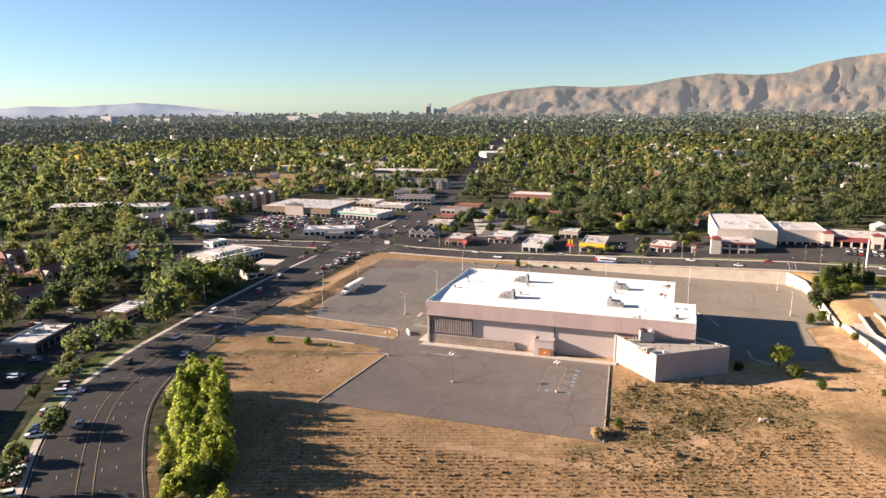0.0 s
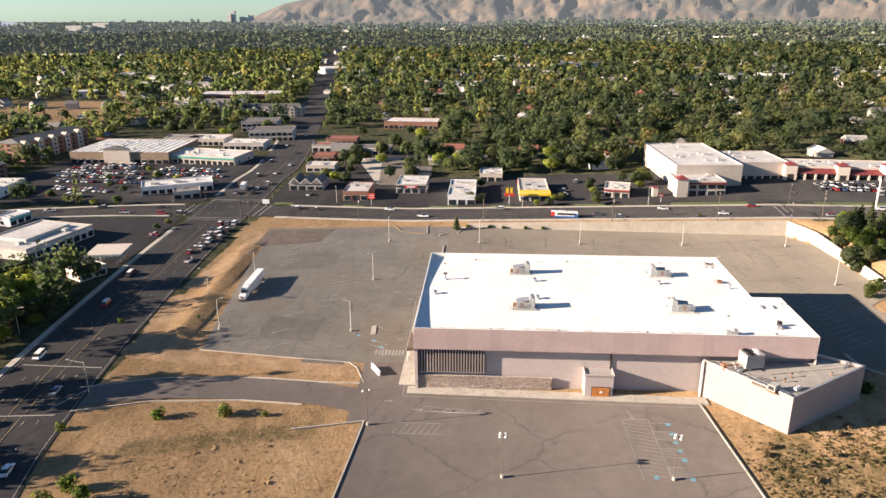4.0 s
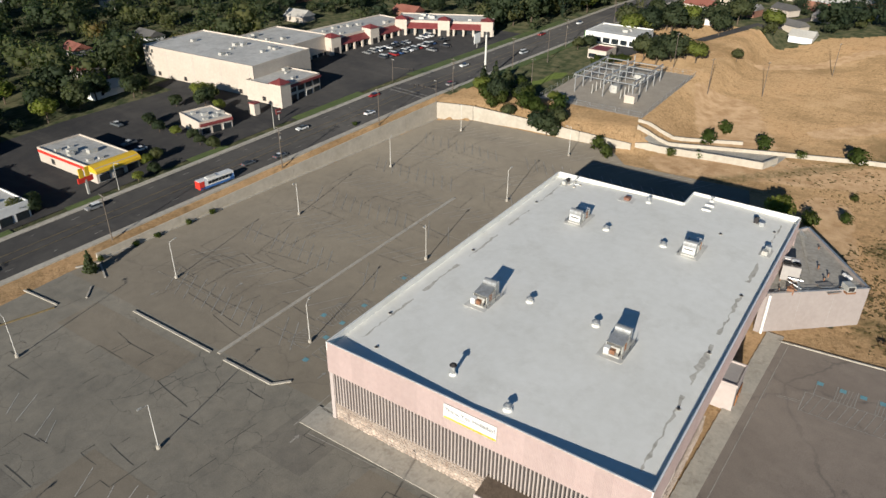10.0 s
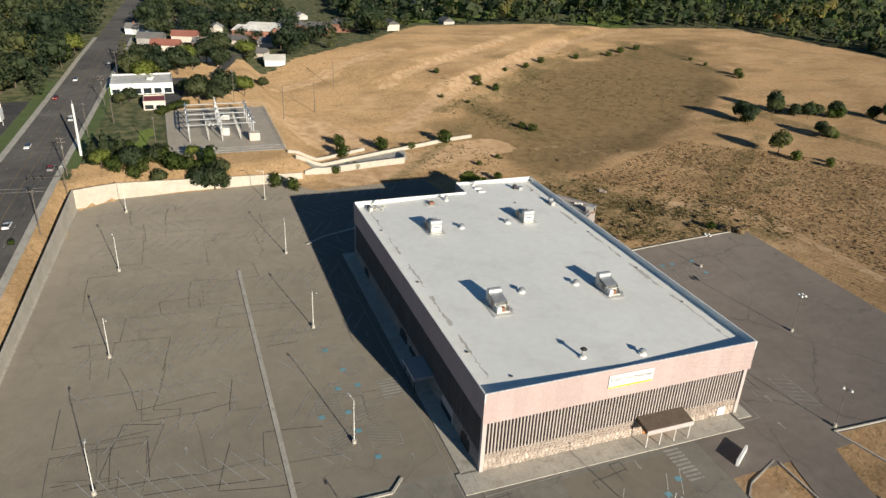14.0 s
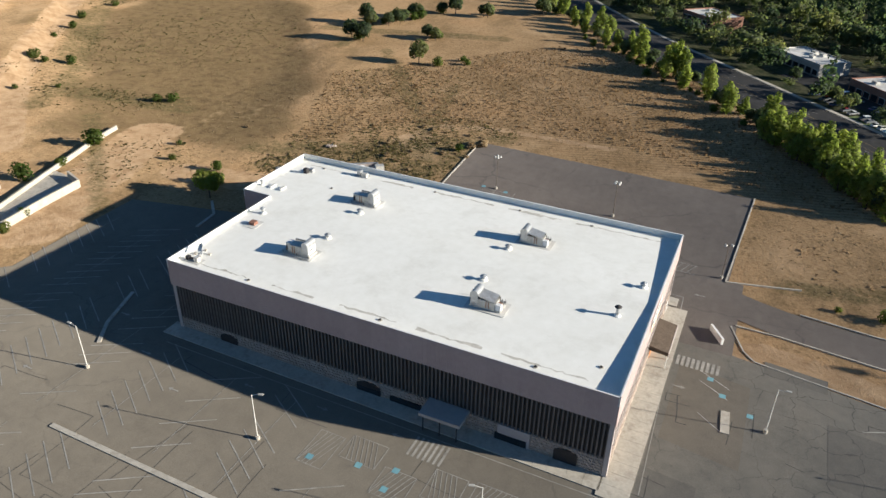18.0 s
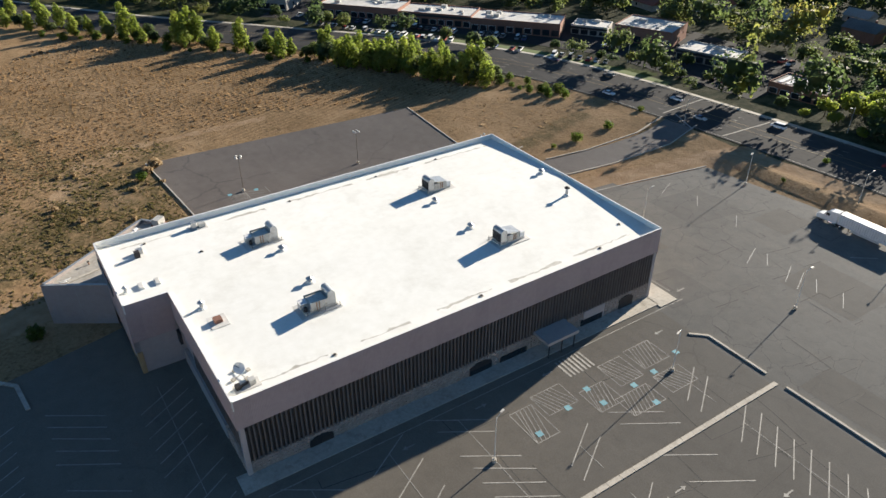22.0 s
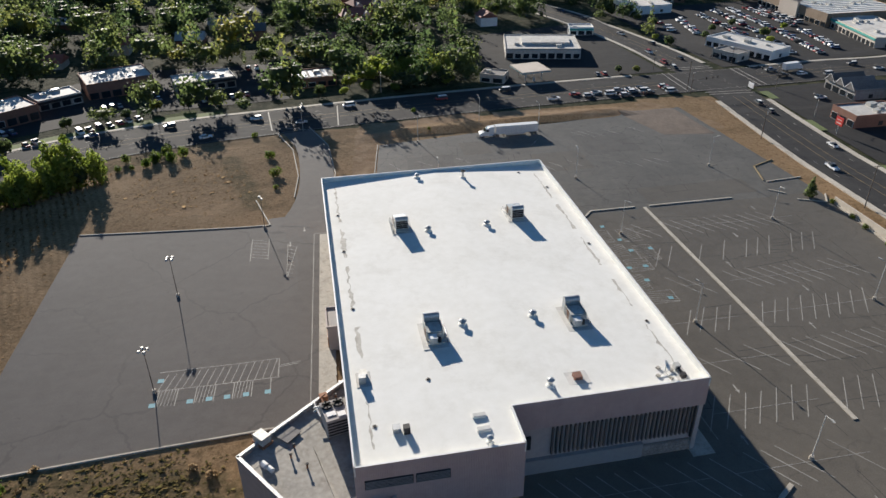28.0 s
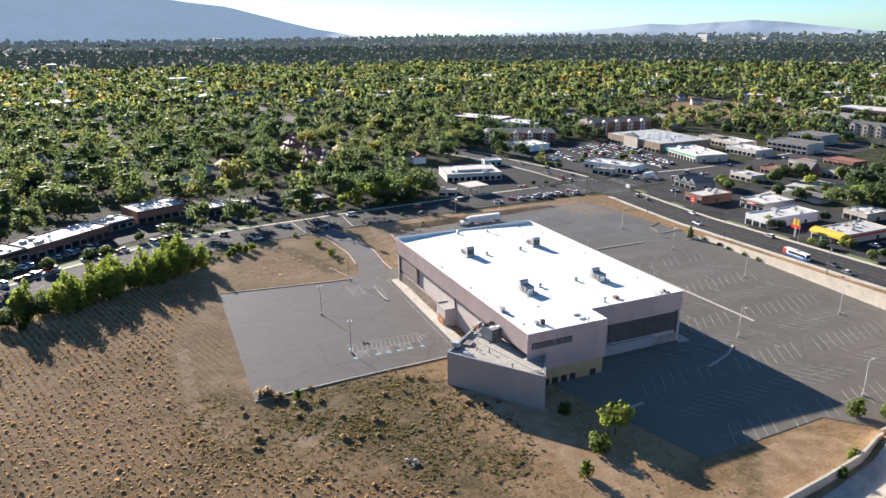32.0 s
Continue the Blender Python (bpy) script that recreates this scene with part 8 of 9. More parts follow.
for i in range(13):
    a = radians(-19.3 + rnd.uniform(-1.0, 1.2))
    x, y = 4350 * math.sin(a), 4350 * math.cos(a)
    tower.box(x - 12, y - 12, 0, x + rnd.uniform(4, 14), y + 12, 38 + rnd.uniform(2, 40) * (1 if i else 1.4))
for a, w, h in ((-45, 60, 40), (-41, 90, 26), (-30.5, 110, 32), (-29, 70, 42), (-84, 40, 46)):
    x, y = 3400 * math.sin(radians(a)), 3400 * math.cos(radians(a))
    tower.box(x - w / 2, y - 20, 0, x + w / 2, y + 20, h)
tagged(part("far_towers", tower, M["flat"]), "hazy downtown towers on the horizon", "towers", kind="stuff")

# ---------------------------------------------------------------- mountains


def range_of(name, a0, a1, heights, near, far, mat, label, seed, steps=420, rows=34, crag=0.35):
    """A range between two compass bearings: heights in degrees above the skyline, by bearing."""
    noise.seed_set(seed)
    crag *= 1.5
    az = np.linspace(a0, a1, steps)
    top = np.interp(az, [h[0] for h in heights], [h[1] for h in heights])
    vs = []
    for j in range(rows + 1):
        u = j / rows
        r = near + (far - near) * u
        for a, t in zip(az, top):
            x, y = 60 + r * math.sin(radians(a)), r * math.cos(radians(a))
            peak = 22 + r * math.tan(radians(max(t, 0.0)))
            w = 0.8 * noise.noise(Vector((a * 0.35, u * 2.5, seed)))
            spur = abs(noise.noise(Vector((a * 0.42 + w, u * 0.9, seed + 3)))) + 0.45 * abs(noise.noise(Vector((a * 1.15 + 1.6 * w, u * 2.2, seed + 9)))) + 0.24 * abs(noise.noise(Vector((a * 2.9 + w, u * 4.5, seed + 17)))) + 0.09 * abs(noise.noise(Vector((a * 6.3 + 2 * w, u * 8.0, seed + 29))))
            z = 14 + (peak - 14) * (u ** 0.85) * (1 - 2.2 * crag * min(0.95, spur) * (1 - u) ** 0.6)
            vs.append((x, y, z))
    s = Shape()
    s.add(vs, [(j * steps + i, j * steps + i + 1, (j + 1) * steps + i + 1, (j + 1) * steps + i) for j in range(rows) for i in range(steps - 1)])
    tagged(part(name, s, mat, smooth=True), label, "mountains", kind="structure")


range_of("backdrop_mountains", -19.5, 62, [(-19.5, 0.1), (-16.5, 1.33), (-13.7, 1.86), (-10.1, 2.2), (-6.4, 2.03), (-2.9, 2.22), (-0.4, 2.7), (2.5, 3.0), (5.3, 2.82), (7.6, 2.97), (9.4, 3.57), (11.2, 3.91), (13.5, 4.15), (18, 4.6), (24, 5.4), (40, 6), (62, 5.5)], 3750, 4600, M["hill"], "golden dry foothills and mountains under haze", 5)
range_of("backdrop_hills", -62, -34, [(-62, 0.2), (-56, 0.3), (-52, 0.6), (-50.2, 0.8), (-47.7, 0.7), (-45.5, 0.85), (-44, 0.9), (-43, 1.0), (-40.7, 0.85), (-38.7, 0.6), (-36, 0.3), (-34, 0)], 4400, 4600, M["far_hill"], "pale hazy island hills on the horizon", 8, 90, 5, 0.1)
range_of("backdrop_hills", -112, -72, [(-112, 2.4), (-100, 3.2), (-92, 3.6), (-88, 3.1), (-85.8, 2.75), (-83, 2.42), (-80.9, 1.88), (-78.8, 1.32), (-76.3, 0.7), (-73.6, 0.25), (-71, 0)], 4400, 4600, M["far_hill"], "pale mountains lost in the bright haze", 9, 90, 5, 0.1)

# ---------------------------------------------------------------- trees


def leaf_cloud(r, lobes, n, size, up=0.25):
    """Corners of n leaf clumps (bent quads) over some lobes (centre, radii)."""
    rs = np.random.RandomState(r)
    w = np.array([l[1][0] * l[1][1] + l[1][0] * l[1][2] for l in lobes])
    pick = rs.choice(len(lobes), n, p=w / w.sum())
    c = np.array([l[0] for l in lobes])[pick]
    rad = np.array([l[1] for l in lobes])[pick]
    d = rs.normal(size=(n, 3))
    d /= np.linalg.norm(d, axis=1)[:, None]
    p = c + d * rad * (rs.uniform(0.6, 1.08, (n, 1)))
    nn = d + rs.normal(size=(n, 3)) * 0.42 + np.array([0, 0, up])
    nn /= np.linalg.norm(nn, axis=1)[:, None]
    t = np.cross(nn, rs.normal(size=(n, 3)))
    t /= np.linalg.norm(t, axis=1)[:, None]
    b = np.cross(nn, t)
    s = size * rs.uniform(0.55, 1.3, (n, 1))
    q = rs.uniform(0.7, 1.25, (n, 4, 1))
    lift = nn * s * 0.28
    v = np.stack([p - t * s * q[:, 0] - lift, p - b * s * 0.8 * q[:, 1] + lift, p + t * s * q[:, 2] - lift, p + b * s * 0.8 * q[:, 3] + lift], 1)
    soft = d * 1.0 + nn * 0.22 + np.array([0, 0, 0.12])
    soft /= np.linalg.norm(soft, axis=1)[:, None]
    return np.concatenate([v.reshape(-1, 3), np.repeat(soft, 4, 0)], 1)


def quad_mesh(name, v, mat, tone=None):
    """Quads from rows of corners; three more columns, if there, are the corners' shading normals."""
    soft = v[:, 3:]
    v = v[:, :3]
    v = np.ascontiguousarray(v, dtype=np.float32)
    n = len(v) // 4
    me = bpy.data.meshes.new(name)
    me.vertices.add(len(v))
    me.vertices.foreach_set("co", v.ravel())
    me.loops.add(len(v))
    me.loops.foreach_set("vertex_index", np.arange(len(v), dtype=np.int32))
    me.polygons.add(n)
    me.polygons.foreach_set("loop_start", np.arange(0, 4 * n, 4, dtype=np.int32))
    me.materials.append(mat)
    me.update(calc_edges=True)
    if tone is not None:
        me.attributes.new("tone", 'FLOAT', 'POINT').data.foreach_set("value", np.ascontiguousarray(tone, dtype=np.float32))
    if soft.shape[1]:
        me.polygons.foreach_set("use_smooth", np.ones(n, dtype=bool))
        me.normals_split_custom_set_from_vertices(np.ascontiguousarray(soft, dtype=np.float32))
    return me


def core_quads(lobes, k=0.72):
    """Closed dark hearts of the lobes, six bent quads each."""
    out = []
    cube = np.array([(-1, -1, -1), (1, -1, -1), (1, 1, -1), (-1, 1, -1), (-1, -1, 1), (1, -1, 1), (1, 1, 1), (-1, 1, 1)], float) / math.sqrt(3)
    for c, rad in lobes:
        p = np.array(c) + cube * np.array(rad) * k * 1.15
        for f in ((0, 3, 2, 1), (4, 5, 6, 7), (0, 1, 5, 4), (1, 2, 6, 5), (2, 3, 7, 6), (3, 0, 4, 7)):
            out.append(np.concatenate([p[list(f)], cube[list(f)]], 1))
    return np.concatenate(out)


def lobes_of(r, h, w, kind):
    rs = random.Random(r)
    if kind == "poplar":
        return [((rs.uniform(-0.3, 0.3) * w, rs.uniform(-0.3, 0.3) * w, h * t), (w * k, w * k, h * 0.17)) for t, k in ((0.22, 0.75), (0.4, 0.95), (0.58, 0.85), (0.74, 0.65), (0.9, 0.4))]
    if kind == "shrub":
        return [((rs.uniform(-0.5, 0.5) * w, rs.uniform(-0.5, 0.5) * w, h * rs.uniform(0.35, 0.6)), (w * 0.6, w * 0.6, h * 0.45)) for _ in range(4)]
    if kind == "conifer":
        return [((0, 0, h * t), (w * k, w * k, h * 0.12)) for t, k in ((0.2, 1.0), (0.38, 0.8), (0.55, 0.6), (0.72, 0.42), (0.88, 0.2))]
    out = [((0, 0, h * 0.62), (w * 0.8, w * 0.8, h * 0.30))]
    for i in range(6):
        a = i * 1.05 + rs.uniform(-0.3, 0.3)
        out.append(((w * 0.55 * math.cos(a), w * 0.55 * math.sin(a), h * rs.uniform(0.42, 0.72)), (w * rs.uniform(0.36, 0.52), w * rs.uniform(0.36, 0.52), h * rs.uniform(0.16, 0.24))))
    return out


def tree(name, label, seed, h, w, kind="round", mat="tree", n=700, size=0.42):
    t = thing(name, label, "tree" if kind != "shrub" else "shrub", (0, 0, 0), 0, "trees" if kind != "shrub" else "shrubs")
    lobes = lobes_of(seed, h, w, kind)
    rs = random.Random(seed)
    trunk = Shape()
    if kind != "shrub":
        trunk.tube((0, 0, -0.4), (0.05 * h * rs.uniform(-0.5, 0.5), 0, h * 0.42), h * 0.024, h * 0.015, 7)
    for c, rad in lobes:
        q = Vector((c[0] * 0.2, c[1] * 0.2, h * 0.16 if kind == "shrub" else min(h * 0.36, c[2] * 0.6)))
        trunk.tube(q if kind != "shrub" else (0, 0, -0.2), c, h * 0.010, h * 0.004, 5)
    part("trunk", trunk, M["bark"], t)
    v = np.concatenate([leaf_cloud(seed, lobes, n, size), core_quads(lobes, 0.32)])
    part("crown", quad_mesh("crown", v, M[mat], np.full(len(v), 0.2 + 0.6 * random.Random(seed * 7).random())), None, t)
    return t


KIT = {}


def plant(key, x, y, scale=1.0, yaw=None, lift=0.0):
    name, label, seed, h, w, kind, mat, n, size = key
    yaw = (x * 37 + y * 91) % 360 if yaw is None else yaw
    m = Matrix.LocRotScale((x, y, land_at(x, y) + lift), Euler((0, 0, radians(yaw))), None)
    if key not in KIT:
        KIT[key] = tree(*key)
        KIT[key].matrix_basis = m
        ob = KIT[key]
    else:
        ob = copy_thing(KIT[key], m)
    ob.scale = (scale, scale, scale * (0.9 + 0.2 * ((x * 13 + y * 7) % 1)))
    return ob


POP = [("poplar_tree", "bright green young poplar beside the main road", 100 + i, 13.0, 3.7, "poplar", "poplar", 1000, 0.45) for i in range(3)]
OAK = [("broadleaf_tree", "full dark-green broadleaf tree with a rounded crown", 200 + i, 10.5, 4.6, "round", "tree", 900, 0.55) for i in range(4)]
LIT = [("broadleaf_tree", "yellow-green broadleaf tree with a loose crown", 300 + i, 9.5, 4.2, "round", "poplar", 800, 0.5) for i in range(2)]
BUSH = [("shrub", "rounded green shrub on dry ground", 400 + i, 3.4, 2.0, "shrub", "shrub", 320, 0.3) for i in range(2)]
PINE = [("conifer_tree", "dark narrow conifer tree with dense needles", 500, 8.0, 2.2, "conifer", "tree", 520, 0.4)]
DRYB = [("dry_bush", "straw-coloured dry bush on bare dirt", 600, 1.3, 1.1, "shrub", "dry", 200, 0.25)]
rnd = random.Random(5)
# row of poplars and brush between the main road and the field
for i, q in enumerate([(-56, -73), (-53, -77), (-49, -80), (-45, -80), (-47, -88), (-42, -84), (-39, -88), (-37, -94), (-40, -98), (-34, -96), (-32, -103), (-36, -106), (-28, -106), (-24, -112), (-28, -118), (-20, -118), (-22, -126), (-14, -122), (-12, -130), (-16, -134), (-6, -136), (3, -141), (6, -150), (13, -160),
                       (20, -172), (27, -178), (33, -186), (30, -178), (44, -196), (50, -204), (48, -198), (58, -214), (66, -226), (74, -234), (80, -240), (90, -252), (98, -260), (108, -270), (118, -280), (126, -286), (138, -298), (150, -312), (162, -330), (176, -348), (188, -364)]):
    plant(POP[i % 3] if i % 4 else OAK[i % 4], q[0] + rnd.uniform(-1, 1), q[1] + rnd.uniform(-1, 1), rnd.uniform(0.6, 1.15) if i % 4 else rnd.uniform(0.6, 0.8))
for i, q in enumerate([(-50, -70), (-46, -74), (-43, -77), (-40, -82), (-36, -86), (-34, -90), (-31, -95), (-52, -84), (-27, -101), (-44, -92), (-24, -105), (-20, -110), (-38, -102), (-16, -115), (-12, -118), (-30, -110)]):
    plant(POP[i % 3], q[0] + rnd.uniform(-1, 1), q[1] + rnd.uniform(-1, 1), rnd.uniform(0.75, 1.1))
for i in range(64):
    t = i / 64
    q, _ = road_spot(WEST_ROAD, -52 - 190 * t, 'y', -18.0 - rnd.uniform(0, 13))
    plant(BUSH[i % 2], q.x, q.y, rnd.uniform(0.5, 1.35))
for i in range(34):
    q, _ = road_spot(WEST_ROAD, -118 - 190 * (i + 0.5 * rnd.random()) / 34, 'y', -18.5 - rnd.uniform(0, 6))
    plant(POP[i % 3] if i % 3 else OAK[i % 4], q.x, q.y, rnd.uniform(0.5, 0.95) if i % 3 else rnd.uniform(0.5, 0.75))
for i in range(11):
    plant(LIT[i % 2] if i % 3 else OAK[i % 4], -44 + 3.4 * i + rnd.uniform(-4, 4), -78 - 5.4 * i + rnd.uniform(-3, 3), rnd.uniform(0.7, 1.05))
for x, y, s in ((-62, -16, 1.0), (-46, -14, 1.1), (-36, -14, 0.5), (-84, -22, 0.7), (81, -58, 0.9), (90, -17, 0.0), (141.9, -7.9, 1.1), (116.5, 3.0, 1.0), (134, 0.6, 1.5), (159, 119, 1.5), (149.4, 67.5, 1.4), (153.6, 72.8, 1.5), (162.1, 49.5, 0.9), (165.9, 40.9, 0.9), (191, -4, 2.1), (187, 24, 1.8), (181, 42, 1.8), (197, 40, 1.6), (186, 12, 1.0), (160, -8, 0.7), (168, -20, 0.6), (176, 116, 1.3), (170, 124, 1.2), (186, 122, 1.4),
                (114, 150.5, 0.5), (10, 148.6, 0.5), (20, 147.6, 0.5), (26, 147.0, 0.5), (36, 146.2, 0.5), (44, 145.4, 0.5), (-100, 40, 0.6), (-75, 42, 0.4), (300, -40, 1.0), (282, -60, 1.0), (312, -90, 0.9), (262, -30, 0.7), (250, -40, 0.6), (118, -150, 1.0), (122, -154, 0.9)):
    if s:
        plant(BUSH[int(x) % 2], x, y, s)
plant(LIT[0], 130.2, 8.2, 1.1)
plant(PINE[0], 116.0, 2.0, 0.5)
plant(PINE[0], 4.8, 144.6, 0.85)
plant(OAK[0], 155.6, 94.0, 1.15, lift=-2.2)
plant(OAK[1], 158.0, 99.0, 1.1, lift=-2.0)
plant(OAK[2], 159.5, 92.0, 0.9, lift=-1.5)
for i in range(16):
    plant(BUSH[i % 2], 160 + 11 * rnd.random(), 94 + 34 * rnd.random(), rnd.uniform(1.0, 2.0))
for x, y in ((177.4, 129.1), (179, 124), (175, 133)):
    plant(PINE[0], x, y, 1.3)
plant(PINE[0], 172, 132, 1.2)
plant(PINE[0], 168, 120, 1.0)
for i, (x, y, n) in enumerate(((190, -192, 6), (186, -204, 5), (177, -216, 4), (166, -232, 4), (155, -182, 4), (135, -142, 2), (181, -165, 3), (271, -234, 1), (150, -240, 3), (120, -262, 3))):
    for k in range(n):
        plant(OAK[(i + k) % 4] if k % 3 else BUSH[k % 2], x + rnd.uniform(-7, 7), y + rnd.uniform(-5, 5), rnd.uniform(0.7, 1.1) if k % 3 else rnd.uniform(1.2, 1.9))
for x, y, k in ((290, -62, 1.5), (273, -67, 1.4), (321, -108, 1.3), (336, -127, 1.4), (204, -55, 1.3), (209, -52, 1.1), (360, -205, 1.5), (352, -190, 1.2), (346, -160, 1.2), (366, -222, 1.4), (261, -226, 1.3), (300, -232, 0.8), (320, -235, 0.8)):
    plant(BUSH[int(x) % 2], x, y, k)
# trees round the substation, the white shop and the houses by the field
for i, (x, y, w) in enumerate(((168, 130, 0.8), (164, 120, 0.9), (158, 112, 0.6), (170, 112, 0.7), (172, 100, 0.6), (182, 126, 0.6), (301, 122, 1.1), (300, 109, 1.1), (292, 116, 1.0), (308, 100, 1.2), (249, 93, 1.0), (254, 82, 1.1), (258, 72, 0.9), (246, 86, 0.8), (262, 78, 0.8), (268, 92, 0.7), (320, 96, 1.2), (332, 84, 1.1), (344, 76, 1.2), (316, 78, 1.0), (356, 60, 1.1),
                               (289, 172, 1.3), (300, 182, 1.3), (313, 177, 1.4), (327, 156, 1.1), (340, 160, 1.2), (276, 176, 1.1), (322, 168, 1.3), (352, 170, 1.2), (288, 186, 1.2), (270, 190, 1.0), (264, 182, 0.8), (360, 152, 1.1), (374, 158, 1.2), (284, 60, 0.5), (378, 36, 1.0), (392, 20, 0.9), (404, 26, 1.1))):
    plant(OAK[i % 4] if i % 4 else LIT[i % 2], x, y, w * (1.4 if x > 240 else 1.15))
for i in range(9):
    plant(BUSH[i % 2], 232 + 1.6 * i, 110 - 1.4 * i, rnd.uniform(0.9, 1.3))
# big light clump on the fuel-station corner, and roadside trees across the way
for i, (x, y, s) in enumerate(((-135, 17, 0.9), (-138, 25, 1.35), (-136, 36, 1.5), (-144, 44, 1.6), (-138, 53, 1.5), (-146, 62, 1.4), (-148, 30, 1.4), (-151, 52, 1.5), (-142, 70, 1.1), (-133, 46, 1.1), (-129, 24, 0.7), (-131, 60, 0.8), (-152, 40, 1.5), (-127, 14, 0.5), (-126, 36, 0.6))):
    plant(LIT[i % 2], x, y, s)
for i, (x, y, s) in enumerate(((-79, -106, 0.75), (-74, -112, 0.85), (-70, -128, 0.7), (-112, -72, 0.5), (-122, -50, 0.6), (-124, -38, 0.45), (-130, -30, 0.45), (-132, -16, 0.4), (-136, -46, 0.7), (-40, -170, 0.8), (-34, -176, 0.8), (-18, -200, 0.7), (-62, -150, 0.6), (-128, 4, 0.6), (-120, -62, 0.6), (-104, -92, 0.55), (22, -262, 0.8), (2, -240, 0.8), (-6, -232, 0.7))):
    plant(OAK[i % 4], x, y, s)
# shops' street trees
for i, (x, y, s) in enumerate(((-70, 238, 0.9), (-64, 236, 0.8), (-76, 242, 0.9), (14, 186, 0.6), (16, 190, 0.55), (52, 186, 0.5), (56, 186, 0.55), (50, 190, 0.45), (72, 184, 0.5), (74, 190, 0.5), (73, 198, 0.5), (72, 206, 0.55), (74, 214, 0.6), (98, 212, 0.95), (104, 216, 0.8), (98, 204, 0.6), (92, 222, 0.6), (-40, 250, 0.9), (-30, 262, 0.8), (-20, 300, 1.1), (-12, 280, 1.2), (-8, 300, 1.2), (8, 268, 1.1),
                                (30, 256, 1.2), (40, 262, 1.2), (56, 250, 1.2), (70, 252, 1.3), (60, 262, 1.2), (80, 256, 1.3), (90, 246, 1.0), (-166, 240, 0.6), (-186, 214, 0.5), (-200, 226, 0.5), (-210, 244, 0.5), (-180, 246, 0.7), (-196, 268, 0.5), (-220, 200, 0.6), (-234, 196, 0.6), (-132, 150, 0.4), (-134, 142, 0.4), (-188, 186, 0.5), (-176, 188, 0.6), (-250, 186, 0.7),
                                (254, 122, 0.8), (262, 98, 0.9), (300, 110, 1.1), (306, 118, 1.1), (312, 104, 1.2), (320, 116, 1.1), (318, 92, 1.0), (330, 100, 1.1), (262, 90, 0.8), (336, 118, 1.2), (346, 110, 1.0), (250, 126, 0.7))):
    plant(OAK[(i * 7) % 4] if i % 5 else LIT[i % 2], x, y, s)
for i, (x, y, s) in enumerate(((-50, 288, 1.0), (-27, 251, 0.9), (-55, 322, 1.1), (-11, 293, 1.1), (1, 283, 1.2), (13, 297, 1.3), (22, 290, 1.2), (45, 292, 1.2), (58, 284, 1.3), (71, 274, 1.5), (10, 188, 0.7), (15, 221, 0.6), (43, 178, 0.45), (49, 178, 0.5), (72, 177, 0.55), (95, 248, 0.9), (102, 219, 1.0), (19, 255, 1.0), (30, 270, 1.1), (-26, 256, 0.6), (84, 262, 1.2), (96, 262, 1.1), (-62, 300, 0.9), (-66, 262, 0.6))):
    plant(OAK[(i * 5) % 4] if i % 4 else LIT[i % 2], x, y, s)
for i in range(44):
    x, y = (rnd.uniform(-100, -10), rnd.uniform(255, 440)) if i % 2 else (rnd.uniform(-290, -150), rnd.uniform(340, 455))
    if not any(math.hypot(x - p, y - q) < r + 3 for p, q, r in BUILT) and road_gap(x, y) > 6:
        plant(OAK[i % 4] if i % 5 else LIT[i % 2], x, y, rnd.uniform(0.6, 1.3))
# dry tufts and weeds
for i in range(26):
    plant(DRYB[0], rnd.uniform(75, 110), rnd.uniform(-60, -8) if i % 2 else rnd.uniform(-75, -40), rnd.uniform(0.4, 1.0))
plant(DRYB[0], 75, -66, 2.2)
plant(DRYB[0], 78, -63, 1.6)


# woods, joined: nearer trees with more leaf clumps
def clear_mask(x, y):
    ok = ~inside(x, y, FIELD) & ~inside(x, y, SITE)
    for p in OPEN:
        ok &= ~inside(x, y, p)
    for q, r, s in BUILT:
        ok &= np.hypot(x - q, y - r) > s
    for q, r in HOUSES:
        k = 8 / math.hypot(q - 50, r - 20)
        ok &= np.hypot(x - q + (q - 50) * k, y - r + (r - 20) * k) > 16
    for path, gap in ((WEST_ROAD, 17.5), (NORTH_ROAD, 14.5)):
        for a in path:
            if -900 < a.x < 900 and -700 < a.y < 1600:
                ok &= (x - a.x) ** 2 + (y - a.y) ** 2 > gap * gap
    return ok


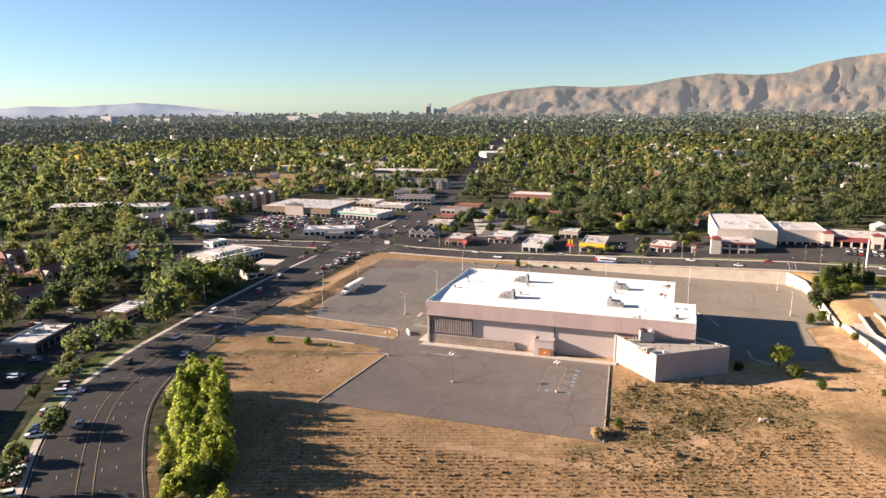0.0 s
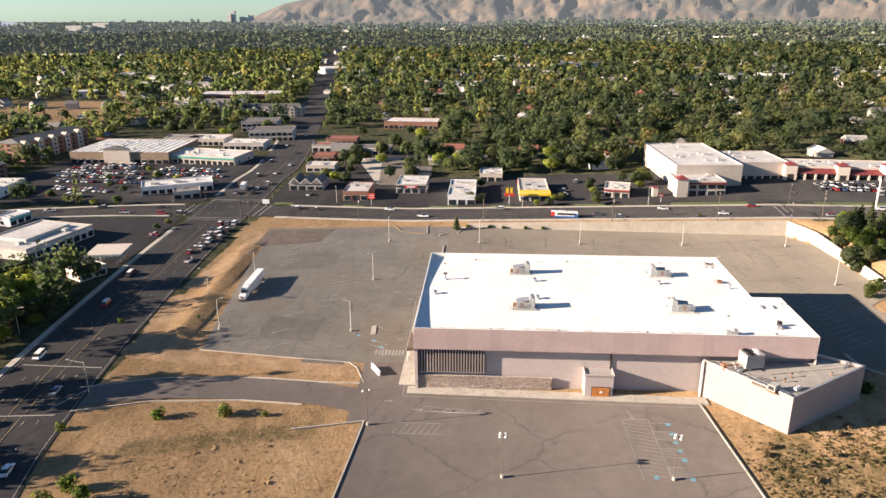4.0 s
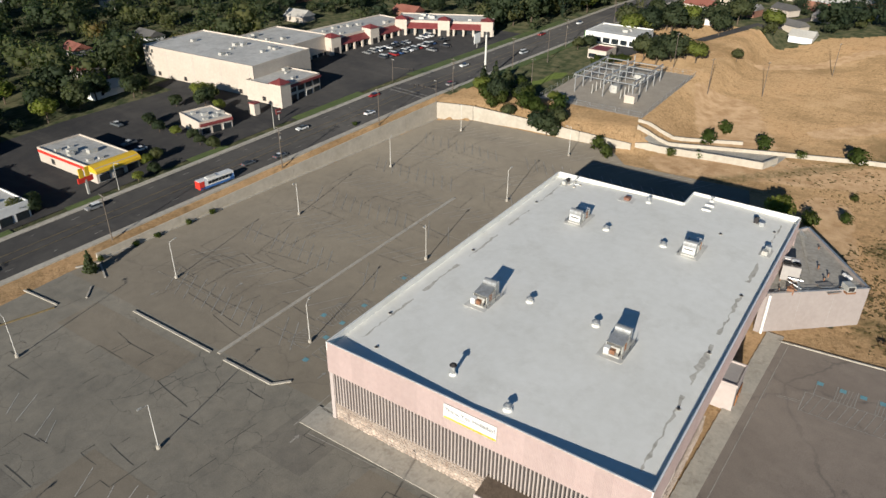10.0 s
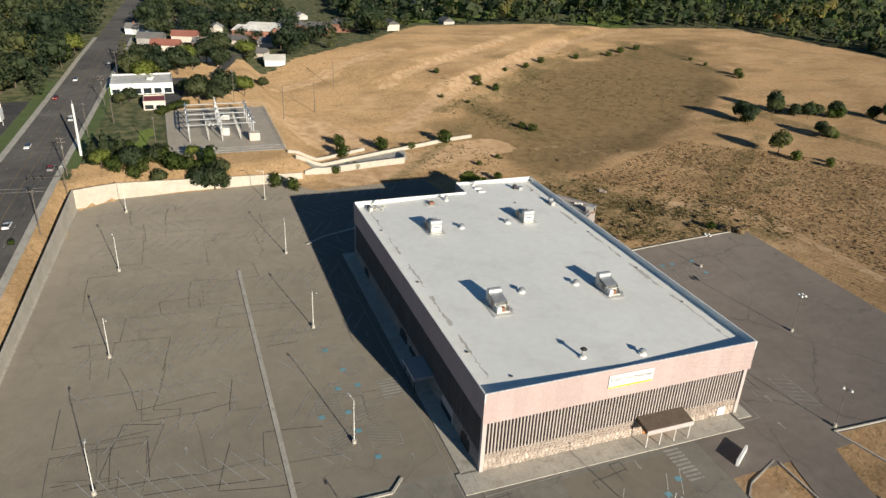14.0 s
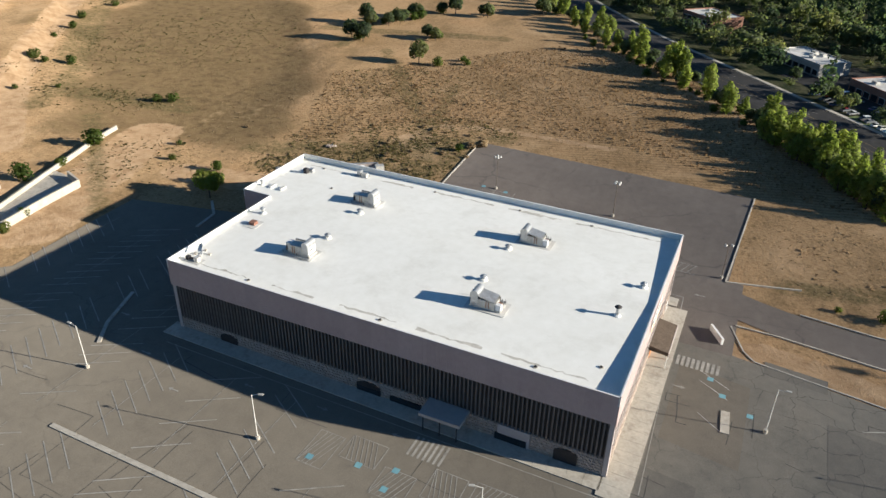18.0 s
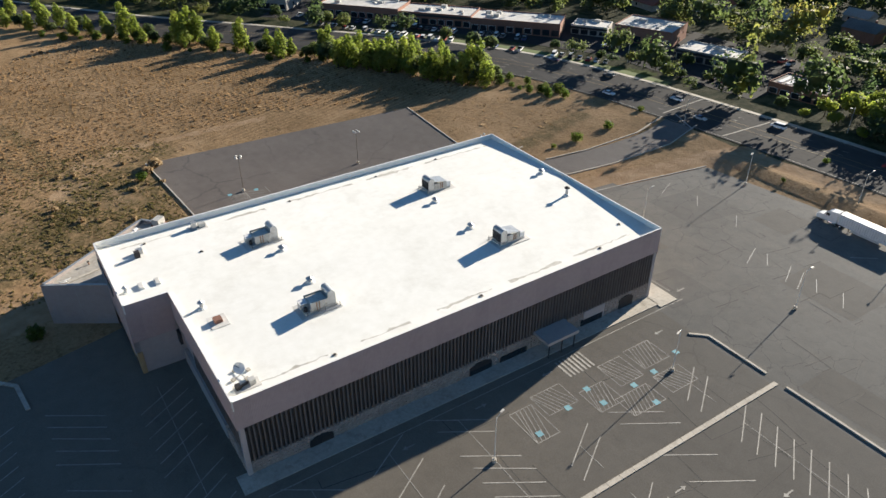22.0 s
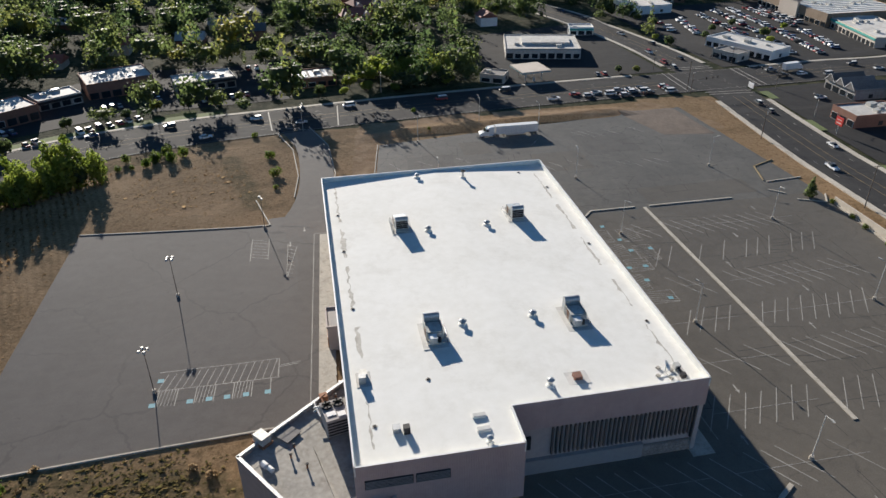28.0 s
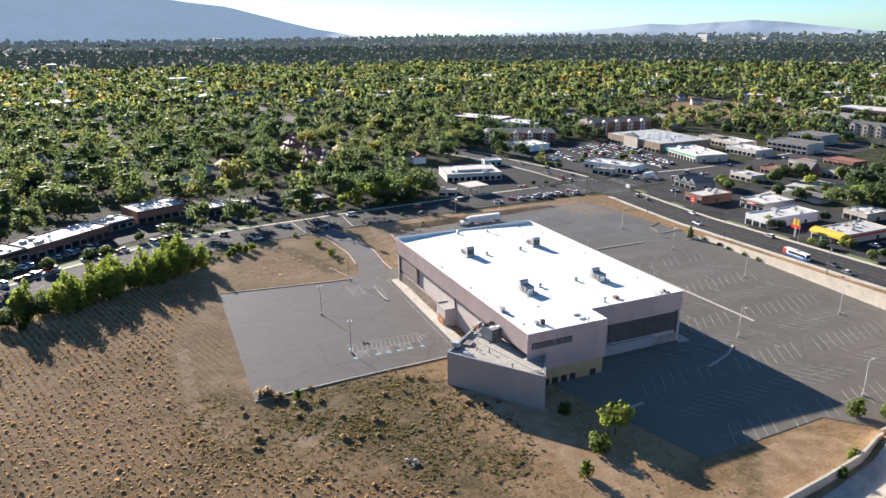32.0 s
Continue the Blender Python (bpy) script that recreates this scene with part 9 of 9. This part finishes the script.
def woods(name, label, r0, r1, a0, a1, n, temps, size, spacing, seed, mat="tree", streets=0.0):
    rs = np.random.RandomState(seed)
    az = np.radians(rs.uniform(a0, a1, n))
    r = np.sqrt(rs.uniform(r0 * r0, r1 * r1, n))
    x, y = 40 + r * np.sin(az), r * np.cos(az)
    ok = clear_mask(x, y)
    if streets:
        ok &= (np.abs((x + 0.09 * y) % streets - streets / 2) > 6) & (np.abs((y - 0.09 * x) % (streets * 1.7) - streets) > 6)
    cell = {}
    keep = []
    for i in np.nonzero(ok)[0]:
        k = (int(x[i] // spacing), int(y[i] // spacing))
        if k not in cell:
            cell[k] = 1
            if rs.random_sample() > 0.24 + 0.16 * math.sin(x[i] * 0.043 + 1) * math.sin(y[i] * 0.037):
                keep.append(i)
    x, y = x[keep], y[keep]
    z = land(x, y)
    out, tones = [], []
    pick = rs.randint(0, len(temps), len(x))
    for t, tv in enumerate(temps):
        idx = np.nonzero(pick == t)[0]
        if not len(idx):
            continue
        m = len(idx)
        a = rs.uniform(0, 6.283, m)
        s = size * np.clip(rs.lognormal(-0.06, 0.42, m), 0.4, 1.75)
        c, sn = np.cos(a) * s, np.sin(a) * s
        vx = tv[None, :, 0] * c[:, None] - tv[None, :, 1] * sn[:, None] + x[idx][:, None]
        vy = tv[None, :, 0] * sn[:, None] + tv[None, :, 1] * c[:, None] + y[idx][:, None]
        vz = tv[None, :, 2] * (s * rs.uniform(0.85, 1.25, m))[:, None] + z[idx][:, None]
        nx = tv[None, :, 3] * np.cos(a)[:, None] - tv[None, :, 4] * np.sin(a)[:, None]
        ny = tv[None, :, 3] * np.sin(a)[:, None] + tv[None, :, 4] * np.cos(a)[:, None]
        nz = np.broadcast_to(tv[None, :, 5], nx.shape)
        out.append(np.stack([vx, vy, vz, nx, ny, nz], 2).reshape(-1, 6))
        tones.append(np.repeat(np.clip(rs.normal(0.40, 0.29, m) + 0.25 * np.sin(x[idx] * 0.021 + 2) * np.sin(y[idx] * 0.017), 0, 1), tv.shape[0]))
    v = np.concatenate(out)
    ob = new(name, quad_mesh(name, v, M[mat], np.concatenate(tones)))
    tagged(ob, label, "trees", kind="stuff")


def stand_in(seed, n, size, kind="round", h=10.0, w=4.8, heart=1):
    lobes = lobes_of(seed, h, w, kind)
    if not heart:
        return leaf_cloud(seed, lobes, n, size)
    return np.concatenate([leaf_cloud(seed, lobes, n, size), core_quads(lobes[:heart], 0.5)])


N = [stand_in(i, 300, 0.43, w=5.0 + 0.5 * (i % 3), heart=5) for i in (31, 32, 33, 34, 35, 36)] + [stand_in(37, 170, 0.45, "conifer", 12, 2.8), stand_in(38, 190, 0.45, "poplar", 13, 3.0)]
A = [stand_in(i, 88, 0.78, w=5.2 + 0.3 * (i % 3), heart=3) for i in (1, 2, 3, 4, 5, 6)] + [stand_in(7, 46, 1.0, "conifer", 11, 2.6)] + [stand_in(8, 60, 1.0, "poplar", 13, 2.8)]
B = [stand_in(i, 20, 1.8, w=5.4, heart=1) for i in (11, 12, 13, 15)] + [stand_in(14, 14, 1.6, "conifer", 11, 2.8, 1)]
C = [stand_in(i, 9, 2.8, heart=1) for i in (21, 22, 23)]
woods("near_woods", "dense leafy neighbourhood trees, green and early autumn", 150, 440, -150, 125, 32000, N, 1.2, 10.6, 1, streets=88)
woods("near_woods", "leafy neighbourhood trees further back", 440, 700, -150, 90, 48000, A, 1.1, 11.6, 6, streets=88)
woods("roadside_woods", "leafy trees behind the main road's shops", 150, 430, 158, 216, 6000, N, 1.1, 10.4, 12)
woods("mid_woods", "leafy suburb stretching across the valley", 700, 1550, -112, 58, 70000, B, 1.15, 13.2, 2, streets=116)
# the two farthest belts use the materials with haze as emission
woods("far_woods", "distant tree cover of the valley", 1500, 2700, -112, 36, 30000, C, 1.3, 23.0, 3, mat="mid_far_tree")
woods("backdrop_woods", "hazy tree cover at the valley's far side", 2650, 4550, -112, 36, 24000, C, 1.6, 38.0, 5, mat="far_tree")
woods("far_side_woods", "tree cover beyond the open field", 400, 800, 95, 215, 22000, B, 1.2, 12.0, 4)


# weeds and straw tufts of the field, joined
def tufts(name, label, mat, n, seed, areas, size, blades=4):
    rs = np.random.RandomState(seed)
    pts = []
    for (cx, cy, rx, ry, share) in areas:
        k = int(n * share)
        a, r = rs.uniform(0, 6.283, k), np.sqrt(rs.uniform(0, 1, k)) * rs.uniform(0.6, 1, k)
        pts.append(np.stack([cx + rx * r * np.cos(a), cy + ry * r * np.sin(a)], 1))
    p = np.concatenate(pts)
    ok = inside(p[:, 0], p[:, 1], FIELD) & ~inside(p[:, 0], p[:, 1], [(-14, -68), (78, -70), (74, -3), (-14, -3)]) & ~inside(p[:, 0], p[:, 1], AN)
    ok &= np.sin(p[:, 0] * 0.19 + 1) * np.sin(p[:, 1] * 0.23) + 0.6 * np.sin(p[:, 0] * 0.71 + p[:, 1] * 0.5) > rs.uniform(-1.3, 0.5, len(p))
    p = p[ok]
    m = len(p)
    z = land(p[:, 0], p[:, 1])
    s = size * rs.lognormal(0, 0.4, m)
    out = []
    for b in range(blades):
        a = rs.uniform(0, 6.283, m)
        dx, dy = np.cos(a) * s, np.sin(a) * s
        ox, oy = rs.normal(0, 0.5, m) * s, rs.normal(0, 0.5, m) * s
        h = s * rs.uniform(0.3, 0.8, m)
        base = np.stack([p[:, 0] + ox, p[:, 1] + oy, z - 0.03], 1)
        d = np.stack([dx, dy, np.zeros(m)], 1)
        lean = np.stack([-dy * rs.uniform(-0.8, 0.8, m), dx * rs.uniform(-0.8, 0.8, m), h], 1)
        out.append(np.stack([base - d * 0.6, base + d * 0.6, base + d * 0.85 + lean, base - d * 0.85 + lean * 0.9], 1))
    v = np.stack(out, 1).reshape(-1, 3)
    tone = np.repeat(rs.uniform(0, 1, m), 4 * blades)
    tagged(new(name, quad_mesh(name, v, M[mat], tone)), label, "weeds", kind="stuff")


WEEDY = [(92, -42, 22, 32, 0.34), (104, -62, 22, 20, 0.12), (118, -22, 24, 14, 0.14), (86, -80, 22, 10, 0.08), (236, -40, 34, 22, 0.08), (262, -128, 70, 70, 0.14), (172, -2, 26, 26, 0.06), (275, -70, 26, 50, 0.08)]
WEEDY += [(221, -48, 20, 9, 0.06), (310, -100, 32, 14, 0.06), (355, -175, 12, 36, 0.06), (262, -140, 60, 60, 0.12), (130, -110, 34, 30, 0.1), (116, -42, 28, 12, 0.12)]
tufts("field_weeds", "dark olive weeds scattered over the dry field", "weed", 10500, 31, WEEDY, 0.22)
tufts("straw_tufts", "dry straw tufts over the mown field", "dry", 6000, 32, [(30, -110, 90, 50, 0.45), (110, -70, 50, 60, 0.35), (170, -40, 60, 60, 0.2), (-40, -40, 26, 26, 0.14)], 0.2, 3)


# stubble of the mown field, in rows
def stubble(seed, gap, step, turn):
    rs = np.random.RandomState(seed)
    c, s = math.cos(turn), math.sin(turn)
    u, w = np.meshgrid(np.arange(-150, 190, step), np.arange(-170, 30, gap))
    u, w = (u + rs.uniform(-0.6, 0.6, u.shape)).ravel(), (w + rs.normal(0, 0.2, w.shape)).ravel()
    x, y = 20 + c * u - s * w, -70 + s * u + c * w
    ok = inside(x, y, [(-58, -66), (-14, -74), (30, -88), (78, -86), (106, -74), (134, -40), (165, -110), (70, -225), (8, -160), (-30, -122)]) & (rs.uniform(0, 1, len(x)) < 0.78 + 0.2 * np.sin(x * 0.11) * np.sin(y * 0.09))
    x, y = x[ok], y[ok]
    m = len(x)
    z, k, out = land(x, y), 0.26 * rs.lognormal(0, 0.35, m), []
    for b in range(2):
        a = rs.uniform(0, 6.283, m)
        d = np.stack([np.cos(a) * k, np.sin(a) * k, np.zeros(m)], 1)
        up = np.stack([rs.normal(0, 0.4, m) * k, rs.normal(0, 0.4, m) * k, k * rs.uniform(0.7, 1.3, m)], 1)
        o = np.stack([x, y, z - 0.03], 1)
        out.append(np.stack([o - d * 0.7, o + d * 0.7, o + d + up, o - d + up], 1))
    v = np.stack(out, 1).reshape(-1, 3)
    tagged(new("stubble", quad_mesh("stubble", v, M["stub"], np.repeat(rs.uniform(0, 1, m), 8))), "pale dry stubble standing in rows over the field", "stubble", kind="stuff")


stubble(41, 1.9, 0.7, radians(17.5))
